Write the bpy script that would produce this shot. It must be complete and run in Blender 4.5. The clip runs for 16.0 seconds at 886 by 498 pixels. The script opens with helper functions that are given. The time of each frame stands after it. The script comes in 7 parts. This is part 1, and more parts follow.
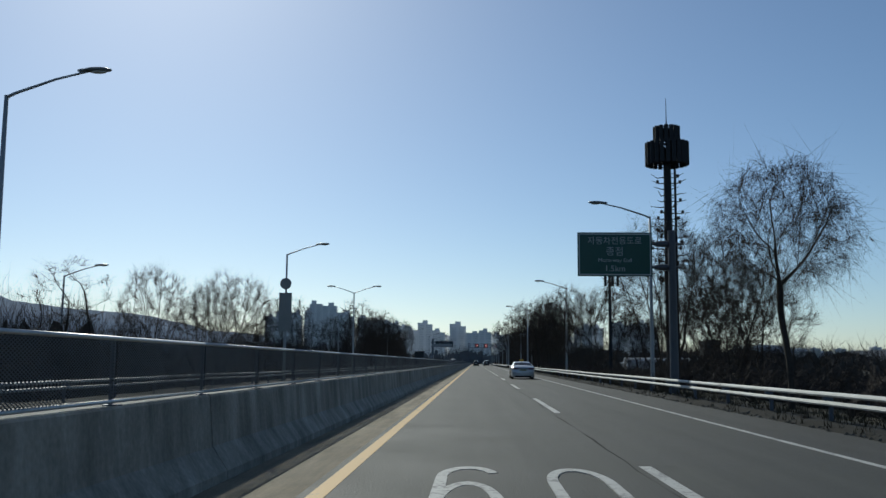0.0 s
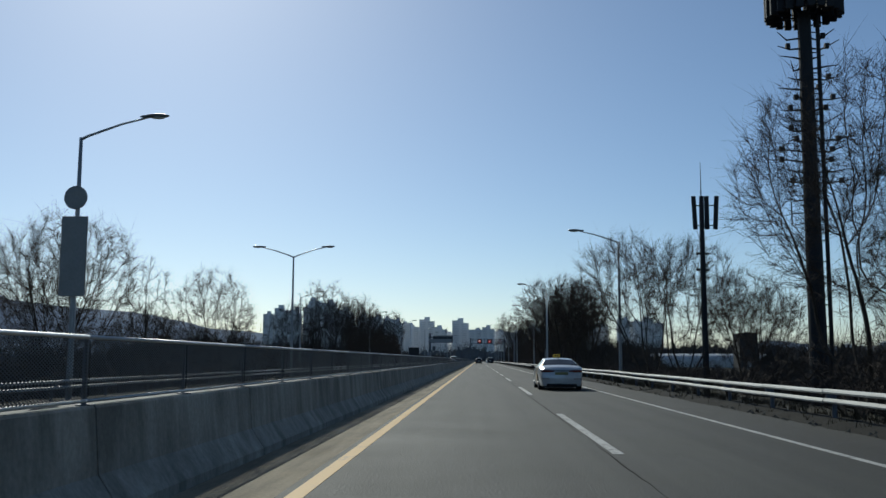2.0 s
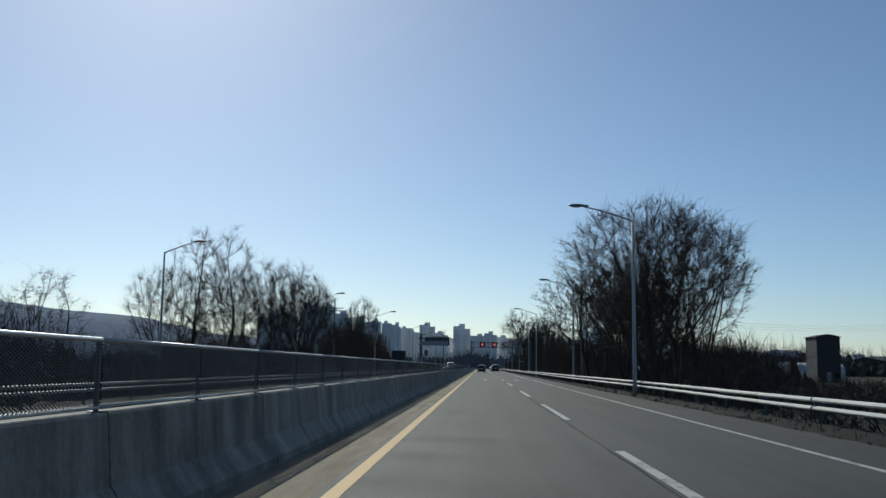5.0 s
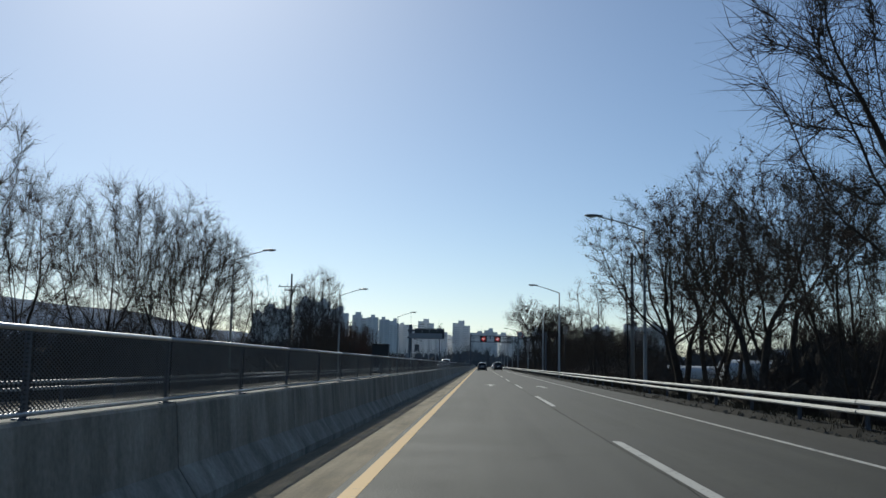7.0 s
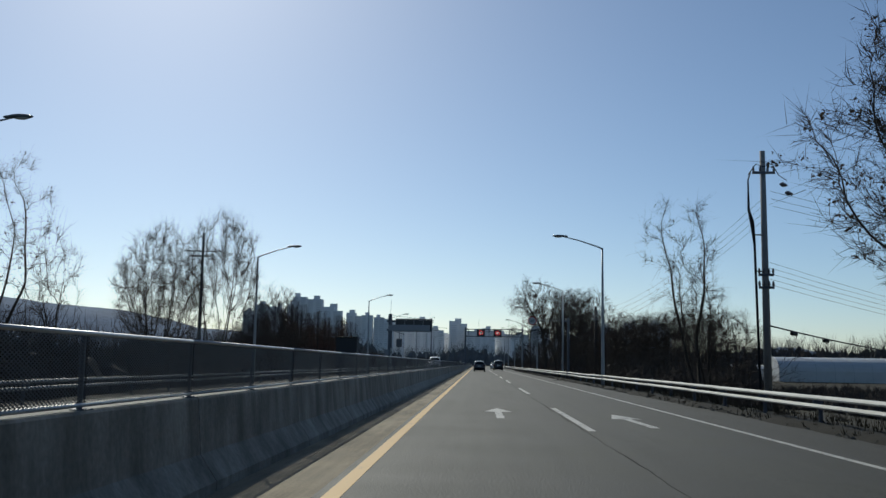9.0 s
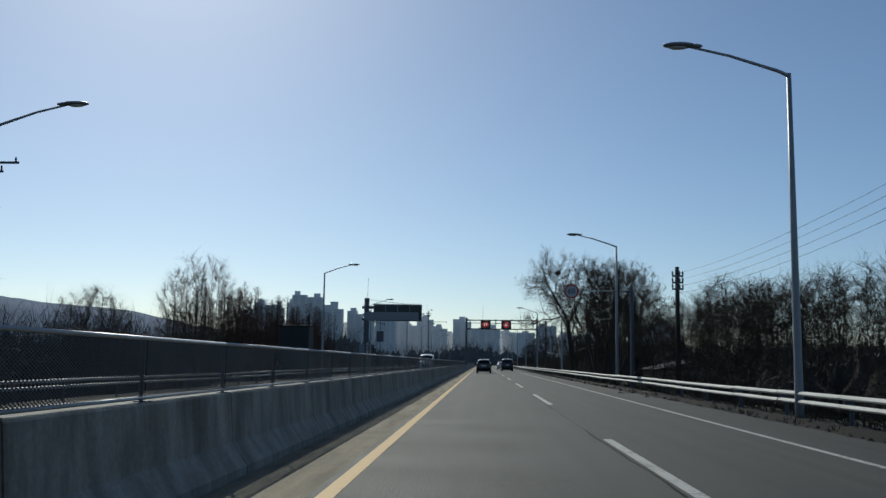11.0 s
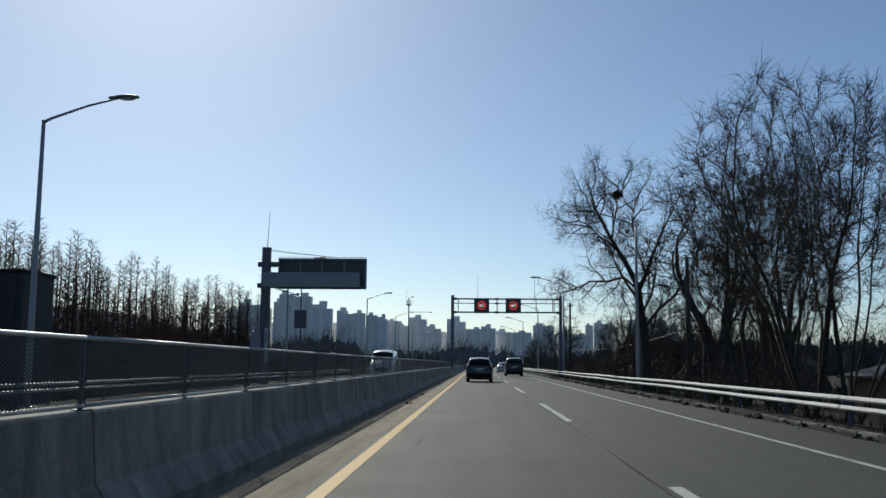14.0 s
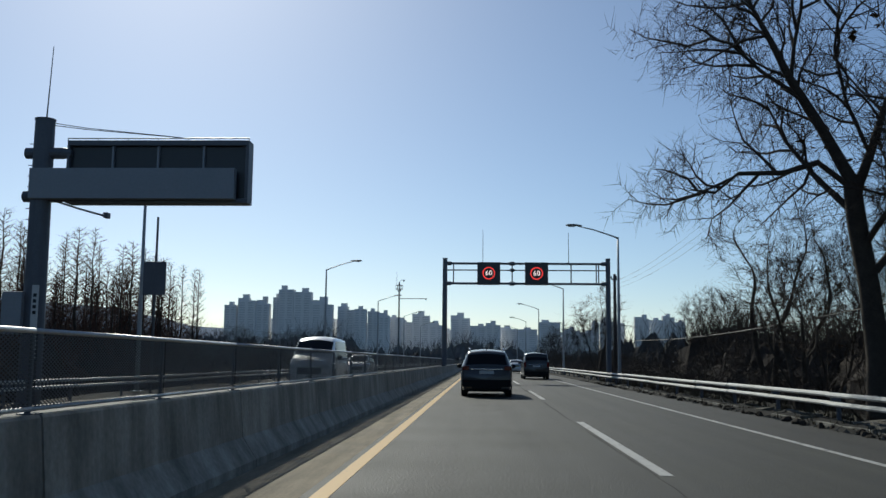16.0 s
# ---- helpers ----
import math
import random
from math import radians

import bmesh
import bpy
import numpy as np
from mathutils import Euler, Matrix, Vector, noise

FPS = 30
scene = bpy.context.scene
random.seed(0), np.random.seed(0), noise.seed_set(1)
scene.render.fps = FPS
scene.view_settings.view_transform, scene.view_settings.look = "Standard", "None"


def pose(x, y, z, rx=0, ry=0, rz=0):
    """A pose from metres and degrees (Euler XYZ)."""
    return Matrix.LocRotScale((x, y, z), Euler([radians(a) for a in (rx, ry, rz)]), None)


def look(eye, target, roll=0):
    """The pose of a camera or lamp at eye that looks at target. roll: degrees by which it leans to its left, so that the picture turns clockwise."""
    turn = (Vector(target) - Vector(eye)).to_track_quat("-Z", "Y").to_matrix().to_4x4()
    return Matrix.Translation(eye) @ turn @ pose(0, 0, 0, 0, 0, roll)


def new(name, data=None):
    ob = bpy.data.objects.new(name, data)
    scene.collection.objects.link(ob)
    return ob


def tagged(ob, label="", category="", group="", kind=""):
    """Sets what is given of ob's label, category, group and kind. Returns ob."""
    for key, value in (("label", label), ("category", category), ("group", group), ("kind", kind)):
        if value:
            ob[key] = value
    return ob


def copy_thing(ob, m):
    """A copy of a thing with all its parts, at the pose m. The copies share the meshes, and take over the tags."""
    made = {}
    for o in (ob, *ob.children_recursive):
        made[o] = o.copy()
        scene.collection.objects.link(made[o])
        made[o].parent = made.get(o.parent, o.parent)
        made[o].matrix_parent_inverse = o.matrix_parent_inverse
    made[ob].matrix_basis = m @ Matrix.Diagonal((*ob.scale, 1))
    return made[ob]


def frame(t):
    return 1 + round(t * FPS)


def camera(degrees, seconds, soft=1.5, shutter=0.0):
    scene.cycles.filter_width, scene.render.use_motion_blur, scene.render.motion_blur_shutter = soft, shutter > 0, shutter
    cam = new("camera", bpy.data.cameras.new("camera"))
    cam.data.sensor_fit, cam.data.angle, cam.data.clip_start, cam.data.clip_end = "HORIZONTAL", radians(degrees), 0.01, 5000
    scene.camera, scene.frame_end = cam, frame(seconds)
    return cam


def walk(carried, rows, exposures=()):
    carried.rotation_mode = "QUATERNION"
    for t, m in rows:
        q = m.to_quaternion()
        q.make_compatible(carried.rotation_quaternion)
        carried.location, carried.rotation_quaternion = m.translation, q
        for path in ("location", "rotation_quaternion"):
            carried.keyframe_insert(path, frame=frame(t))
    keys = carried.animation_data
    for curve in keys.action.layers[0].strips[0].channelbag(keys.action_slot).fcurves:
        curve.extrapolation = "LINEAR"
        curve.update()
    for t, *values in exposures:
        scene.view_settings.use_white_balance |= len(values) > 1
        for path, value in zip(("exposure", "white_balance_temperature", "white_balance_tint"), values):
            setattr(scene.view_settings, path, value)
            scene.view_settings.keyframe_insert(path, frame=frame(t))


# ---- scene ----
# ---- camera ----
EYE = 1.25
cam = camera(50.83, 16.0)
ROWS = [  # seconds, x, y, yaw, pitch, lean to the right
    (0.0, -0.000, 0.000, 2.04, 6.91, -0.44),
    (0.5, 0.058, 8.150, 1.91, 7.04, -0.36),
    (1.0, 0.119, 16.280, 1.82, 7.05, -0.17),
    (1.5, 0.170, 24.423, 2.02, 7.04, -0.05),
    (2.0, 0.203, 32.617, 2.21, 6.76, -0.17),
    (2.5, 0.214, 40.887, 2.39, 6.88, -0.32),
    (3.0, 0.206, 49.207, 2.34, 7.25, -0.35),
    (3.5, 0.169, 57.589, 2.52, 7.23, -0.41),
    (4.0, 0.110, 66.061, 2.53, 7.20, -0.44),
    (4.2, 0.085, 69.450, 2.44, 7.22, -0.47),
    (6.3, -0.247, 105.145, 2.53, 7.09, -0.96),
    (6.5, -0.251, 108.544, 2.53, 7.11, -1.00),
    (7.0, -0.254, 117.040, 2.38, 7.03, -1.01),
    (7.5, -0.240, 125.534, 2.22, 7.10, -0.96),
    (8.0, -0.213, 134.021, 2.09, 7.03, -0.90),
    (8.5, -0.176, 142.493, 2.12, 6.94, -0.88),
    (9.0, -0.137, 150.943, 2.21, 6.97, -0.92),
    (9.2, -0.122, 154.320, 2.15, 6.93, -0.89),
    (11.3, -0.028, 189.531, 2.49, 6.92, -0.75),
    (11.5, -0.018, 192.795, 2.44, 6.92, -0.72),
    (12.0, 0.006, 200.931, 2.34, 6.98, -0.75),
    (12.5, 0.018, 209.091, 2.27, 7.03, -0.74),
    (13.0, 0.029, 217.158, 2.14, 6.87, -0.56),
    (13.5, 0.033, 225.157, 2.24, 6.82, -0.53),
    (14.0, 0.024, 233.056, 2.14, 7.00, -0.46),
    (14.5, 0.003, 240.968, 2.29, 7.01, -0.40),
    (15.0, -0.013, 248.781, 2.50, 7.16, -0.34),
    (15.5, -0.007, 256.377, 2.57, 7.10, -0.50),
    (16.0, -0.000, 264.000, 2.42, 6.84, -0.55),
]


def eye_pose(x, y, yaw, pitch, lean):
    return pose(x, y, EYE, 0, 0, yaw) @ pose(0, 0, 0, 90 + pitch) @ pose(0, 0, 0, 0, 0, -lean)


PATH = [(r[0], eye_pose(*r[1:])) for r in ROWS]
walk(cam, PATH, exposures=[(0.0, -0.32, 6230, 1), (4.2, -0.34, 6230, 1), (6.4, -0.25, 6400, 3), (7.2, -0.2, 6450, 3), (8.0, -0.2, 6450, 3), (9.0, -0.29, 6450, 3),
                           (11.5, -0.38, 6320, 2), (13.0, -0.28, 6400, 3), (14.0, -0.2, 6450, 3), (16.0, -0.2, 6450, 3)])

# ---- light: low winter sun ahead and to the left, clear sky ----
SUN_UP, SUN_LEFT = 33.0, 20.0
world = bpy.data.worlds.new("sky")
scene.world = world
world.use_nodes = True
wn = world.node_tree.nodes
sky = wn.new("ShaderNodeTexSky")
sky.sky_type = "NISHITA"
sky.sun_disc = False
sky.sun_elevation = radians(SUN_UP)
sky.sun_rotation = radians(-SUN_LEFT)
sky.altitude = 50
sky.air_density = 0.8
sky.dust_density = 0.5
sky.ozone_density = 3.7
wn["Background"].inputs["Strength"].default_value = 0.101
world.node_tree.links.new(sky.outputs["Color"], wn["Background"].inputs["Color"])
sun_data = bpy.data.lights.new("sun", "SUN")
sun_data.energy = 4.0
sun_data.angle = radians(0.53)
sun_data.color = (1.0, 0.95, 0.87)
sun = new("sun", sun_data)
sun_way = Vector((-math.sin(radians(SUN_LEFT)) * math.cos(radians(SUN_UP)),
                  math.cos(radians(SUN_LEFT)) * math.cos(radians(SUN_UP)), math.sin(radians(SUN_UP))))
sun.matrix_world = look(sun_way * 100, (0, 0, 0))


# ---- materials ----
def material(name, rgb, rough=0.7, metal=0.0, vary=0.25, scale=3.0, fine=40.0, bump=0.3, spec=0.5,
             tint=None, coat=0.0):
    """A surface with a broad and a fine variation of its colour and a fine relief."""
    m = bpy.data.materials.new(name)
    m.use_nodes = True
    nt, nodes = m.node_tree, m.node_tree.nodes
    b = nodes["Principled BSDF"]
    b.inputs["Metallic"].default_value = metal
    b.inputs["Specular IOR Level"].default_value = spec
    b.inputs["Coat Weight"].default_value = coat
    tc = nodes.new("ShaderNodeTexCoord")
    n1, n2 = nodes.new("ShaderNodeTexNoise"), nodes.new("ShaderNodeTexNoise")
    for n, s, d in ((n1, scale, 3.0), (n2, fine, 4.0)):
        n.inputs["Scale"].default_value = s
        n.inputs["Detail"].default_value = d
        nt.links.new(tc.outputs["Object"], n.inputs["Vector"])
    add = nodes.new("ShaderNodeMath")
    add.operation = "ADD"
    nt.links.new(n1.outputs["Fac"], add.inputs[0])
    nt.links.new(n2.outputs["Fac"], add.inputs[1])
    info = nodes.new("ShaderNodeObjectInfo")
    rnd = nodes.new("ShaderNodeMath")
    rnd.operation = "MULTIPLY_ADD"
    rnd.inputs[1].default_value = 0.25
    nt.links.new(info.outputs["Random"], rnd.inputs[0])
    nt.links.new(add.outputs[0], rnd.inputs[2])
    ramp = nodes.new("ShaderNodeValToRGB")
    lo = [c * (1 - vary) for c in rgb]
    hi = list(tint) if tint else [min(1, c * (1 + vary)) for c in rgb]
    ramp.color_ramp.elements[0].position, ramp.color_ramp.elements[1].position = 0.32, 0.80
    half = nodes.new("ShaderNodeMath")
    half.operation = "MULTIPLY"
    half.inputs[1].default_value = 0.5
    nt.links.new(rnd.outputs[0], half.inputs[0])
    ramp.color_ramp.elements[0].color = (*lo, 1)
    ramp.color_ramp.elements[1].color = (*hi, 1)
    nt.links.new(half.outputs[0], ramp.inputs["Fac"])
    nt.links.new(ramp.outputs["Color"], b.inputs["Base Color"])
    rr = nodes.new("ShaderNodeMapRange")
    rr.inputs["To Min"].default_value = max(0.02, rough - 0.1)
    rr.inputs["To Max"].default_value = min(1, rough + 0.1)
    nt.links.new(n1.outputs["Fac"], rr.inputs["Value"])
    nt.links.new(rr.outputs["Result"], b.inputs["Roughness"])
    if bump:
        bp = nodes.new("ShaderNodeBump")
        bp.inputs["Strength"].default_value = bump
        bp.inputs["Distance"].default_value = 0.01
        nt.links.new(n2.outputs["Fac"], bp.inputs["Height"])
        nt.links.new(bp.outputs["Normal"], b.inputs["Normal"])
    return m


def glow(name, rgb, strength):
    m = bpy.data.materials.new(name)
    m.use_nodes = True
    b = m.node_tree.nodes["Principled BSDF"]
    b.inputs["Base Color"].default_value = (*[c * 0.3 for c in rgb], 1)
    b.inputs["Emission Color"].default_value = (*rgb, 1)
    b.inputs["Emission Strength"].default_value = strength
    return m


def glass(name, rgb, rough=0.03):
    m = bpy.data.materials.new(name)
    m.use_nodes = True
    b = m.node_tree.nodes["Principled BSDF"]
    b.inputs["Base Color"].default_value = (*rgb, 1)
    b.inputs["Roughness"].default_value = rough
    b.inputs["Specular IOR Level"].default_value = 0.5
    return m


def asphalt_material(name="asphalt", rgb=(0.0275, 0.029, 0.0245)):
    m = material(name, rgb, rough=0.76, vary=0.6, scale=0.5, fine=30, bump=1.0, spec=0.33)
    nt, nodes = m.node_tree, m.node_tree.nodes
    b = nodes["Principled BSDF"]
    old = b.inputs["Base Color"].links[0].from_socket
    tc = nodes.new("ShaderNodeTexCoord")
    # darker, oil-stained wheel tracks and patches drawn out along the road
    mp = nodes.new("ShaderNodeMapping")
    mp.inputs["Scale"].default_value = (1.3, 0.035, 1)
    nt.links.new(tc.outputs["Object"], mp.inputs["Vector"])
    st = nodes.new("ShaderNodeTexNoise")
    st.inputs["Scale"].default_value = 1.6
    st.inputs["Detail"].default_value = 5
    nt.links.new(mp.outputs["Vector"], st.inputs["Vector"])
    r = nodes.new("ShaderNodeValToRGB")
    r.color_ramp.elements[0].position, r.color_ramp.elements[1].position = 0.3, 0.7
    r.color_ramp.elements[0].color = (0.60, 0.60, 0.61, 1)
    r.color_ramp.elements[1].color = (1.26, 1.25, 1.21, 1)
    nt.links.new(st.outputs["Fac"], r.inputs["Fac"])
    mix = nodes.new("ShaderNodeMix")
    mix.data_type, mix.blend_type = "RGBA", "MULTIPLY"
    mix.inputs["Factor"].default_value = 1.0
    nt.links.new(old, mix.inputs[6])
    nt.links.new(r.outputs["Color"], mix.inputs[7])
    # fine cracks
    vo = nodes.new("ShaderNodeTexVoronoi")
    vo.feature = "DISTANCE_TO_EDGE"
    vo.inputs["Scale"].default_value = 0.35
    wob = nodes.new("ShaderNodeTexNoise")
    wob.inputs["Scale"].default_value = 1.2
    nt.links.new(tc.outputs["Object"], wob.inputs["Vector"])
    addv = nodes.new("ShaderNodeMix")
    addv.data_type, addv.blend_type = "RGBA", "ADD"
    addv.inputs["Factor"].default_value = 1.0
    nt.links.new(tc.outputs["Object"], addv.inputs[6])
    nt.links.new(wob.outputs["Color"], addv.inputs[7])
    nt.links.new(addv.outputs[2], vo.inputs["Vector"])
    cr = nodes.new("ShaderNodeValToRGB")
    cr.color_ramp.elements[0].position, cr.color_ramp.elements[1].position = 0.0, 0.006
    cr.color_ramp.elements[0].color = (0.55, 0.55, 0.55, 1)
    cr.color_ramp.elements[1].color = (1, 1, 1, 1)
    nt.links.new(vo.outputs["Distance"], cr.inputs["Fac"])
    mix2 = nodes.new("ShaderNodeMix")
    mix2.data_type, mix2.blend_type = "RGBA", "MULTIPLY"
    mix2.inputs["Factor"].default_value = 1.0
    nt.links.new(mix.outputs[2], mix2.inputs[6])
    nt.links.new(cr.outputs["Color"], mix2.inputs[7])
    nt.links.new(mix2.outputs[2], b.inputs["Base Color"])
    return m


def worn_paint(name, rgb, under=(0.085, 0.085, 0.082), wear=0.36):
    """Road paint worn through to the asphalt in specks and scuffs."""
    m = bpy.data.materials.new(name)
    m.use_nodes = True
    nt, nodes = m.node_tree, m.node_tree.nodes
    b = nodes["Principled BSDF"]
    b.inputs["Roughness"].default_value = 0.7
    tc = nodes.new("ShaderNodeTexCoord")
    n1, n2 = nodes.new("ShaderNodeTexNoise"), nodes.new("ShaderNodeTexNoise")
    n1.inputs["Scale"].default_value, n2.inputs["Scale"].default_value = 9.0, 1.2
    n1.inputs["Detail"].default_value = 8
    n1.inputs["Roughness"].default_value = 0.7
    geo = nodes.new("ShaderNodeNewGeometry")
    nt.links.new(geo.outputs["Position"], n1.inputs["Vector"])
    nt.links.new(geo.outputs["Position"], n2.inputs["Vector"])
    a = nodes.new("ShaderNodeMath")
    a.operation = "MULTIPLY_ADD"
    a.inputs[1].default_value = 0.5
    nt.links.new(n2.outputs["Fac"], a.inputs[0])
    nt.links.new(n1.outputs["Fac"], a.inputs[2])
    r = nodes.new("ShaderNodeValToRGB")
    r.color_ramp.elements[0].position, r.color_ramp.elements[1].position = wear + 0.20, wear + 0.36
    r.color_ramp.elements[0].color = (*under, 1)
    r.color_ramp.elements[1].color = (*rgb, 1)
    nt.links.new(a.outputs[0], r.inputs["Fac"])
    nt.links.new(r.outputs["Color"], b.inputs["Base Color"])
    return m


def mesh_screen_material():
    """Dark expanded-metal mesh: strands with open diamonds between them."""
    m = bpy.data.materials.new("screen_mesh")
    m.use_nodes = True
    nt, nodes = m.node_tree, m.node_tree.nodes
    b = nodes["Principled BSDF"]
    b.inputs["Base Color"].default_value = (0.06, 0.062, 0.065, 1)
    b.inputs["Roughness"].default_value = 0.6
    geo = nodes.new("ShaderNodeNewGeometry")
    sep = nodes.new("ShaderNodeSeparateXYZ")
    nt.links.new(geo.outputs["Position"], sep.inputs[0])
    waves = []
    for s in (1, -1):
        k = nodes.new("ShaderNodeMath")
        k.operation = "MULTIPLY_ADD"
        k.inputs[1].default_value = 2.0 * s
        nt.links.new(sep.outputs["Z"], k.inputs[0])
        nt.links.new(sep.outputs["Y"], k.inputs[2])
        w = nodes.new("ShaderNodeMath")
        w.operation = "MULTIPLY"
        w.inputs[1].default_value = 116.0
        nt.links.new(k.outputs[0], w.inputs[0])
        c = nodes.new("ShaderNodeMath")
        c.operation = "COSINE"
        nt.links.new(w.outputs[0], c.inputs[0])
        waves.append(c)
    mx = nodes.new("ShaderNodeMath")
    mx.operation = "MAXIMUM"
    nt.links.new(waves[0].outputs[0], mx.inputs[0])
    nt.links.new(waves[1].outputs[0], mx.inputs[1])
    g = nodes.new("ShaderNodeMath")
    g.operation = "GREATER_THAN"
    g.inputs[1].default_value = 0.62
    nt.links.new(mx.outputs[0], g.inputs[0])
    nt.links.new(g.outputs[0], b.inputs["Alpha"])
    return m


def stained(m, stretch, low=0.55, high=1.15):
    """Adds runs of dirt, drawn out along one way, over the whole length of a structure."""
    nt, nodes = m.node_tree, m.node_tree.nodes
    b = nodes["Principled BSDF"]
    old = b.inputs["Base Color"].links[0].from_socket
    geo = nodes.new("ShaderNodeNewGeometry")
    mp = nodes.new("ShaderNodeMapping")
    mp.inputs["Scale"].default_value = stretch
    nt.links.new(geo.outputs["Position"], mp.inputs["Vector"])
    st = nodes.new("ShaderNodeTexNoise")
    st.inputs["Scale"].default_value = 1.0
    st.inputs["Detail"].default_value = 6
    st.inputs["Roughness"].default_value = 0.65
    nt.links.new(mp.outputs["Vector"], st.inputs["Vector"])
    ramp = nodes.new("ShaderNodeValToRGB")
    ramp.color_ramp.elements[0].position, ramp.color_ramp.elements[1].position = 0.34, 0.66
    ramp.color_ramp.elements[0].color = (low, low, low * 0.96, 1)
    ramp.color_ramp.elements[1].color = (high, high, high * 0.98, 1)
    nt.links.new(st.outputs["Fac"], ramp.inputs["Fac"])
    mix = nodes.new("ShaderNodeMix")
    mix.data_type, mix.blend_type = "RGBA", "MULTIPLY"
    mix.inputs["Factor"].default_value = 1.0
    nt.links.new(old, mix.inputs[6])
    nt.links.new(ramp.outputs["Color"], mix.inputs[7])
    nt.links.new(mix.outputs[2], b.inputs["Base Color"])
    return m


ASPHALT = asphalt_material()
ASPHALT_DIRTY = asphalt_material("dirty_asphalt", (0.0165, 0.0165, 0.0138))
SHOULDER = stained(material("sandy_shoulder", (0.24, 0.205, 0.15), rough=0.9, vary=0.35, scale=1.2, fine=30, bump=0.6, spec=0.2), (3.0, 0.25, 1.0), 0.6, 1.2)
CONCRETE = stained(material("weathered_concrete", (0.29, 0.285, 0.26), rough=0.9, vary=0.3, scale=1.5, fine=20, spec=0.2), (2.2, 2.2, 0.5))
SEAL = material("tar_joint", (0.022, 0.022, 0.021), rough=0.95, vary=0.4, scale=2, fine=12, bump=0, spec=0.05)
LITTER = material("leaf_litter", (0.018, 0.0175, 0.015), rough=0.95, vary=0.55, scale=3, fine=25, bump=1.0, spec=0.1)
KERB_PALE = stained(material("dusty_kerb", (0.17, 0.165, 0.145), rough=0.95, vary=0.35, scale=2.5, fine=25, bump=0.5, spec=0.1), (3.0, 0.8, 3.0), 0.5, 1.2)
CLOD = material("dark_clods", (0.045, 0.038, 0.030), rough=0.95, vary=0.5, scale=6, fine=30, bump=0.8, spec=0.1)
DEBRIS = material("pale_debris", (0.12, 0.112, 0.092), rough=0.95, vary=0.5, scale=5, fine=25, bump=0.5, spec=0.1)
FIELD = material("winter_field", (0.046, 0.042, 0.031), rough=0.95, vary=0.6, scale=0.035, fine=1.5, bump=0.3, spec=0.1)
PAINT_WHITE = worn_paint("white_road_paint", (0.36, 0.36, 0.34), wear=0.39)
PAINT_YELLOW = worn_paint("yellow_road_paint", (0.50, 0.29, 0.06), under=(0.10, 0.09, 0.07), wear=0.28)
GALV = material("galvanised_steel", (0.48, 0.49, 0.50), rough=0.45, metal=0.75, vary=0.2, scale=2, fine=25, bump=0.1)
RAIL = stained(material("painted_rail", (0.40, 0.40, 0.385), rough=0.62, metal=0.0, vary=0.18, scale=1.5, fine=12, bump=0.1), (2.0, 0.6, 4.0), 0.7, 1.1)
POLE_GREY = material("grey_pole_paint", (0.30, 0.31, 0.32), rough=0.5, metal=0.3, vary=0.12, scale=2, fine=20, bump=0.05)
# Masts and sign posts seen against the sun: their shaded side is painted in.
MAST_DARK = material("backlit_mast", (0.028, 0.030, 0.034), rough=0.7, metal=0.0, vary=0.25, scale=2, fine=20, bump=0.05, spec=0.2)
POLE_SHADE = material("backlit_sign_post", (0.085, 0.09, 0.10), rough=0.6, metal=0.2, vary=0.2, scale=2, fine=20, bump=0.05)
POLE_DARK = material("dark_pole_paint", (0.10, 0.11, 0.13), rough=0.55, metal=0.3, vary=0.2, scale=2, fine=20, bump=0.05)
LAMP_GREY = material("lamp_housing", (0.16, 0.17, 0.18), rough=0.4, metal=0.3, vary=0.1, scale=3, fine=20, bump=0)
LENS = glass("lamp_lens", (0.5, 0.5, 0.48), 0.1)
SIGN_GREEN = material("sign_green", (0.004, 0.062, 0.045), rough=0.45, vary=0.12, scale=1.5, fine=15, bump=0.03)
SIGN_WHITE = material("sign_white", (0.45, 0.46, 0.46), rough=0.5, vary=0.06, scale=2, fine=15, bump=0)
SIGN_LETTER = material("dull_sign_letters", (0.36, 0.37, 0.37), rough=0.6, vary=0.25, scale=2, fine=15, bump=0)
SIGN_RED = material("sign_red", (0.42, 0.03, 0.03), rough=0.5, vary=0.1, scale=2, fine=15, bump=0)
SIGN_BLACK = material("sign_black", (0.012, 0.012, 0.013), rough=0.5, vary=0.1, scale=2, fine=15, bump=0)
SIGN_BACK = material("sign_back", (0.22, 0.22, 0.22), rough=0.5, metal=0.4, vary=0.15, scale=2, fine=15, bump=0.03)
PANEL_DARK = material("display_face", (0.02, 0.024, 0.03), rough=0.35, vary=0.15, scale=3, fine=60, bump=0.05)
PANEL_GREY = material("panel_grey", (0.22, 0.24, 0.27), rough=0.5, metal=0.2, vary=0.1, scale=1, fine=12, bump=0.03)
SCREEN = mesh_screen_material()
BARK = material("bark", (0.055, 0.046, 0.038), rough=0.95, vary=0.4, scale=4, fine=35, bump=0.8, spec=0.1)
TWIG = material("twigs", (0.060, 0.048, 0.040), rough=0.95, vary=0.35, scale=2, fine=12, bump=0, spec=0.1)
TWIG_RED = material("reddish_twigs", (0.085, 0.05, 0.038), rough=0.95, vary=0.3, scale=2, fine=12, bump=0, spec=0.1)
LEAF_DRY = material("withered_leaves", (0.07, 0.045, 0.025), rough=0.9, vary=0.4, scale=3, fine=20, bump=0, spec=0.1)
GRASS_DRY = material("dry_grass", (0.07, 0.058, 0.038), rough=0.95, vary=0.4, scale=2, fine=15, bump=0, spec=0.1)
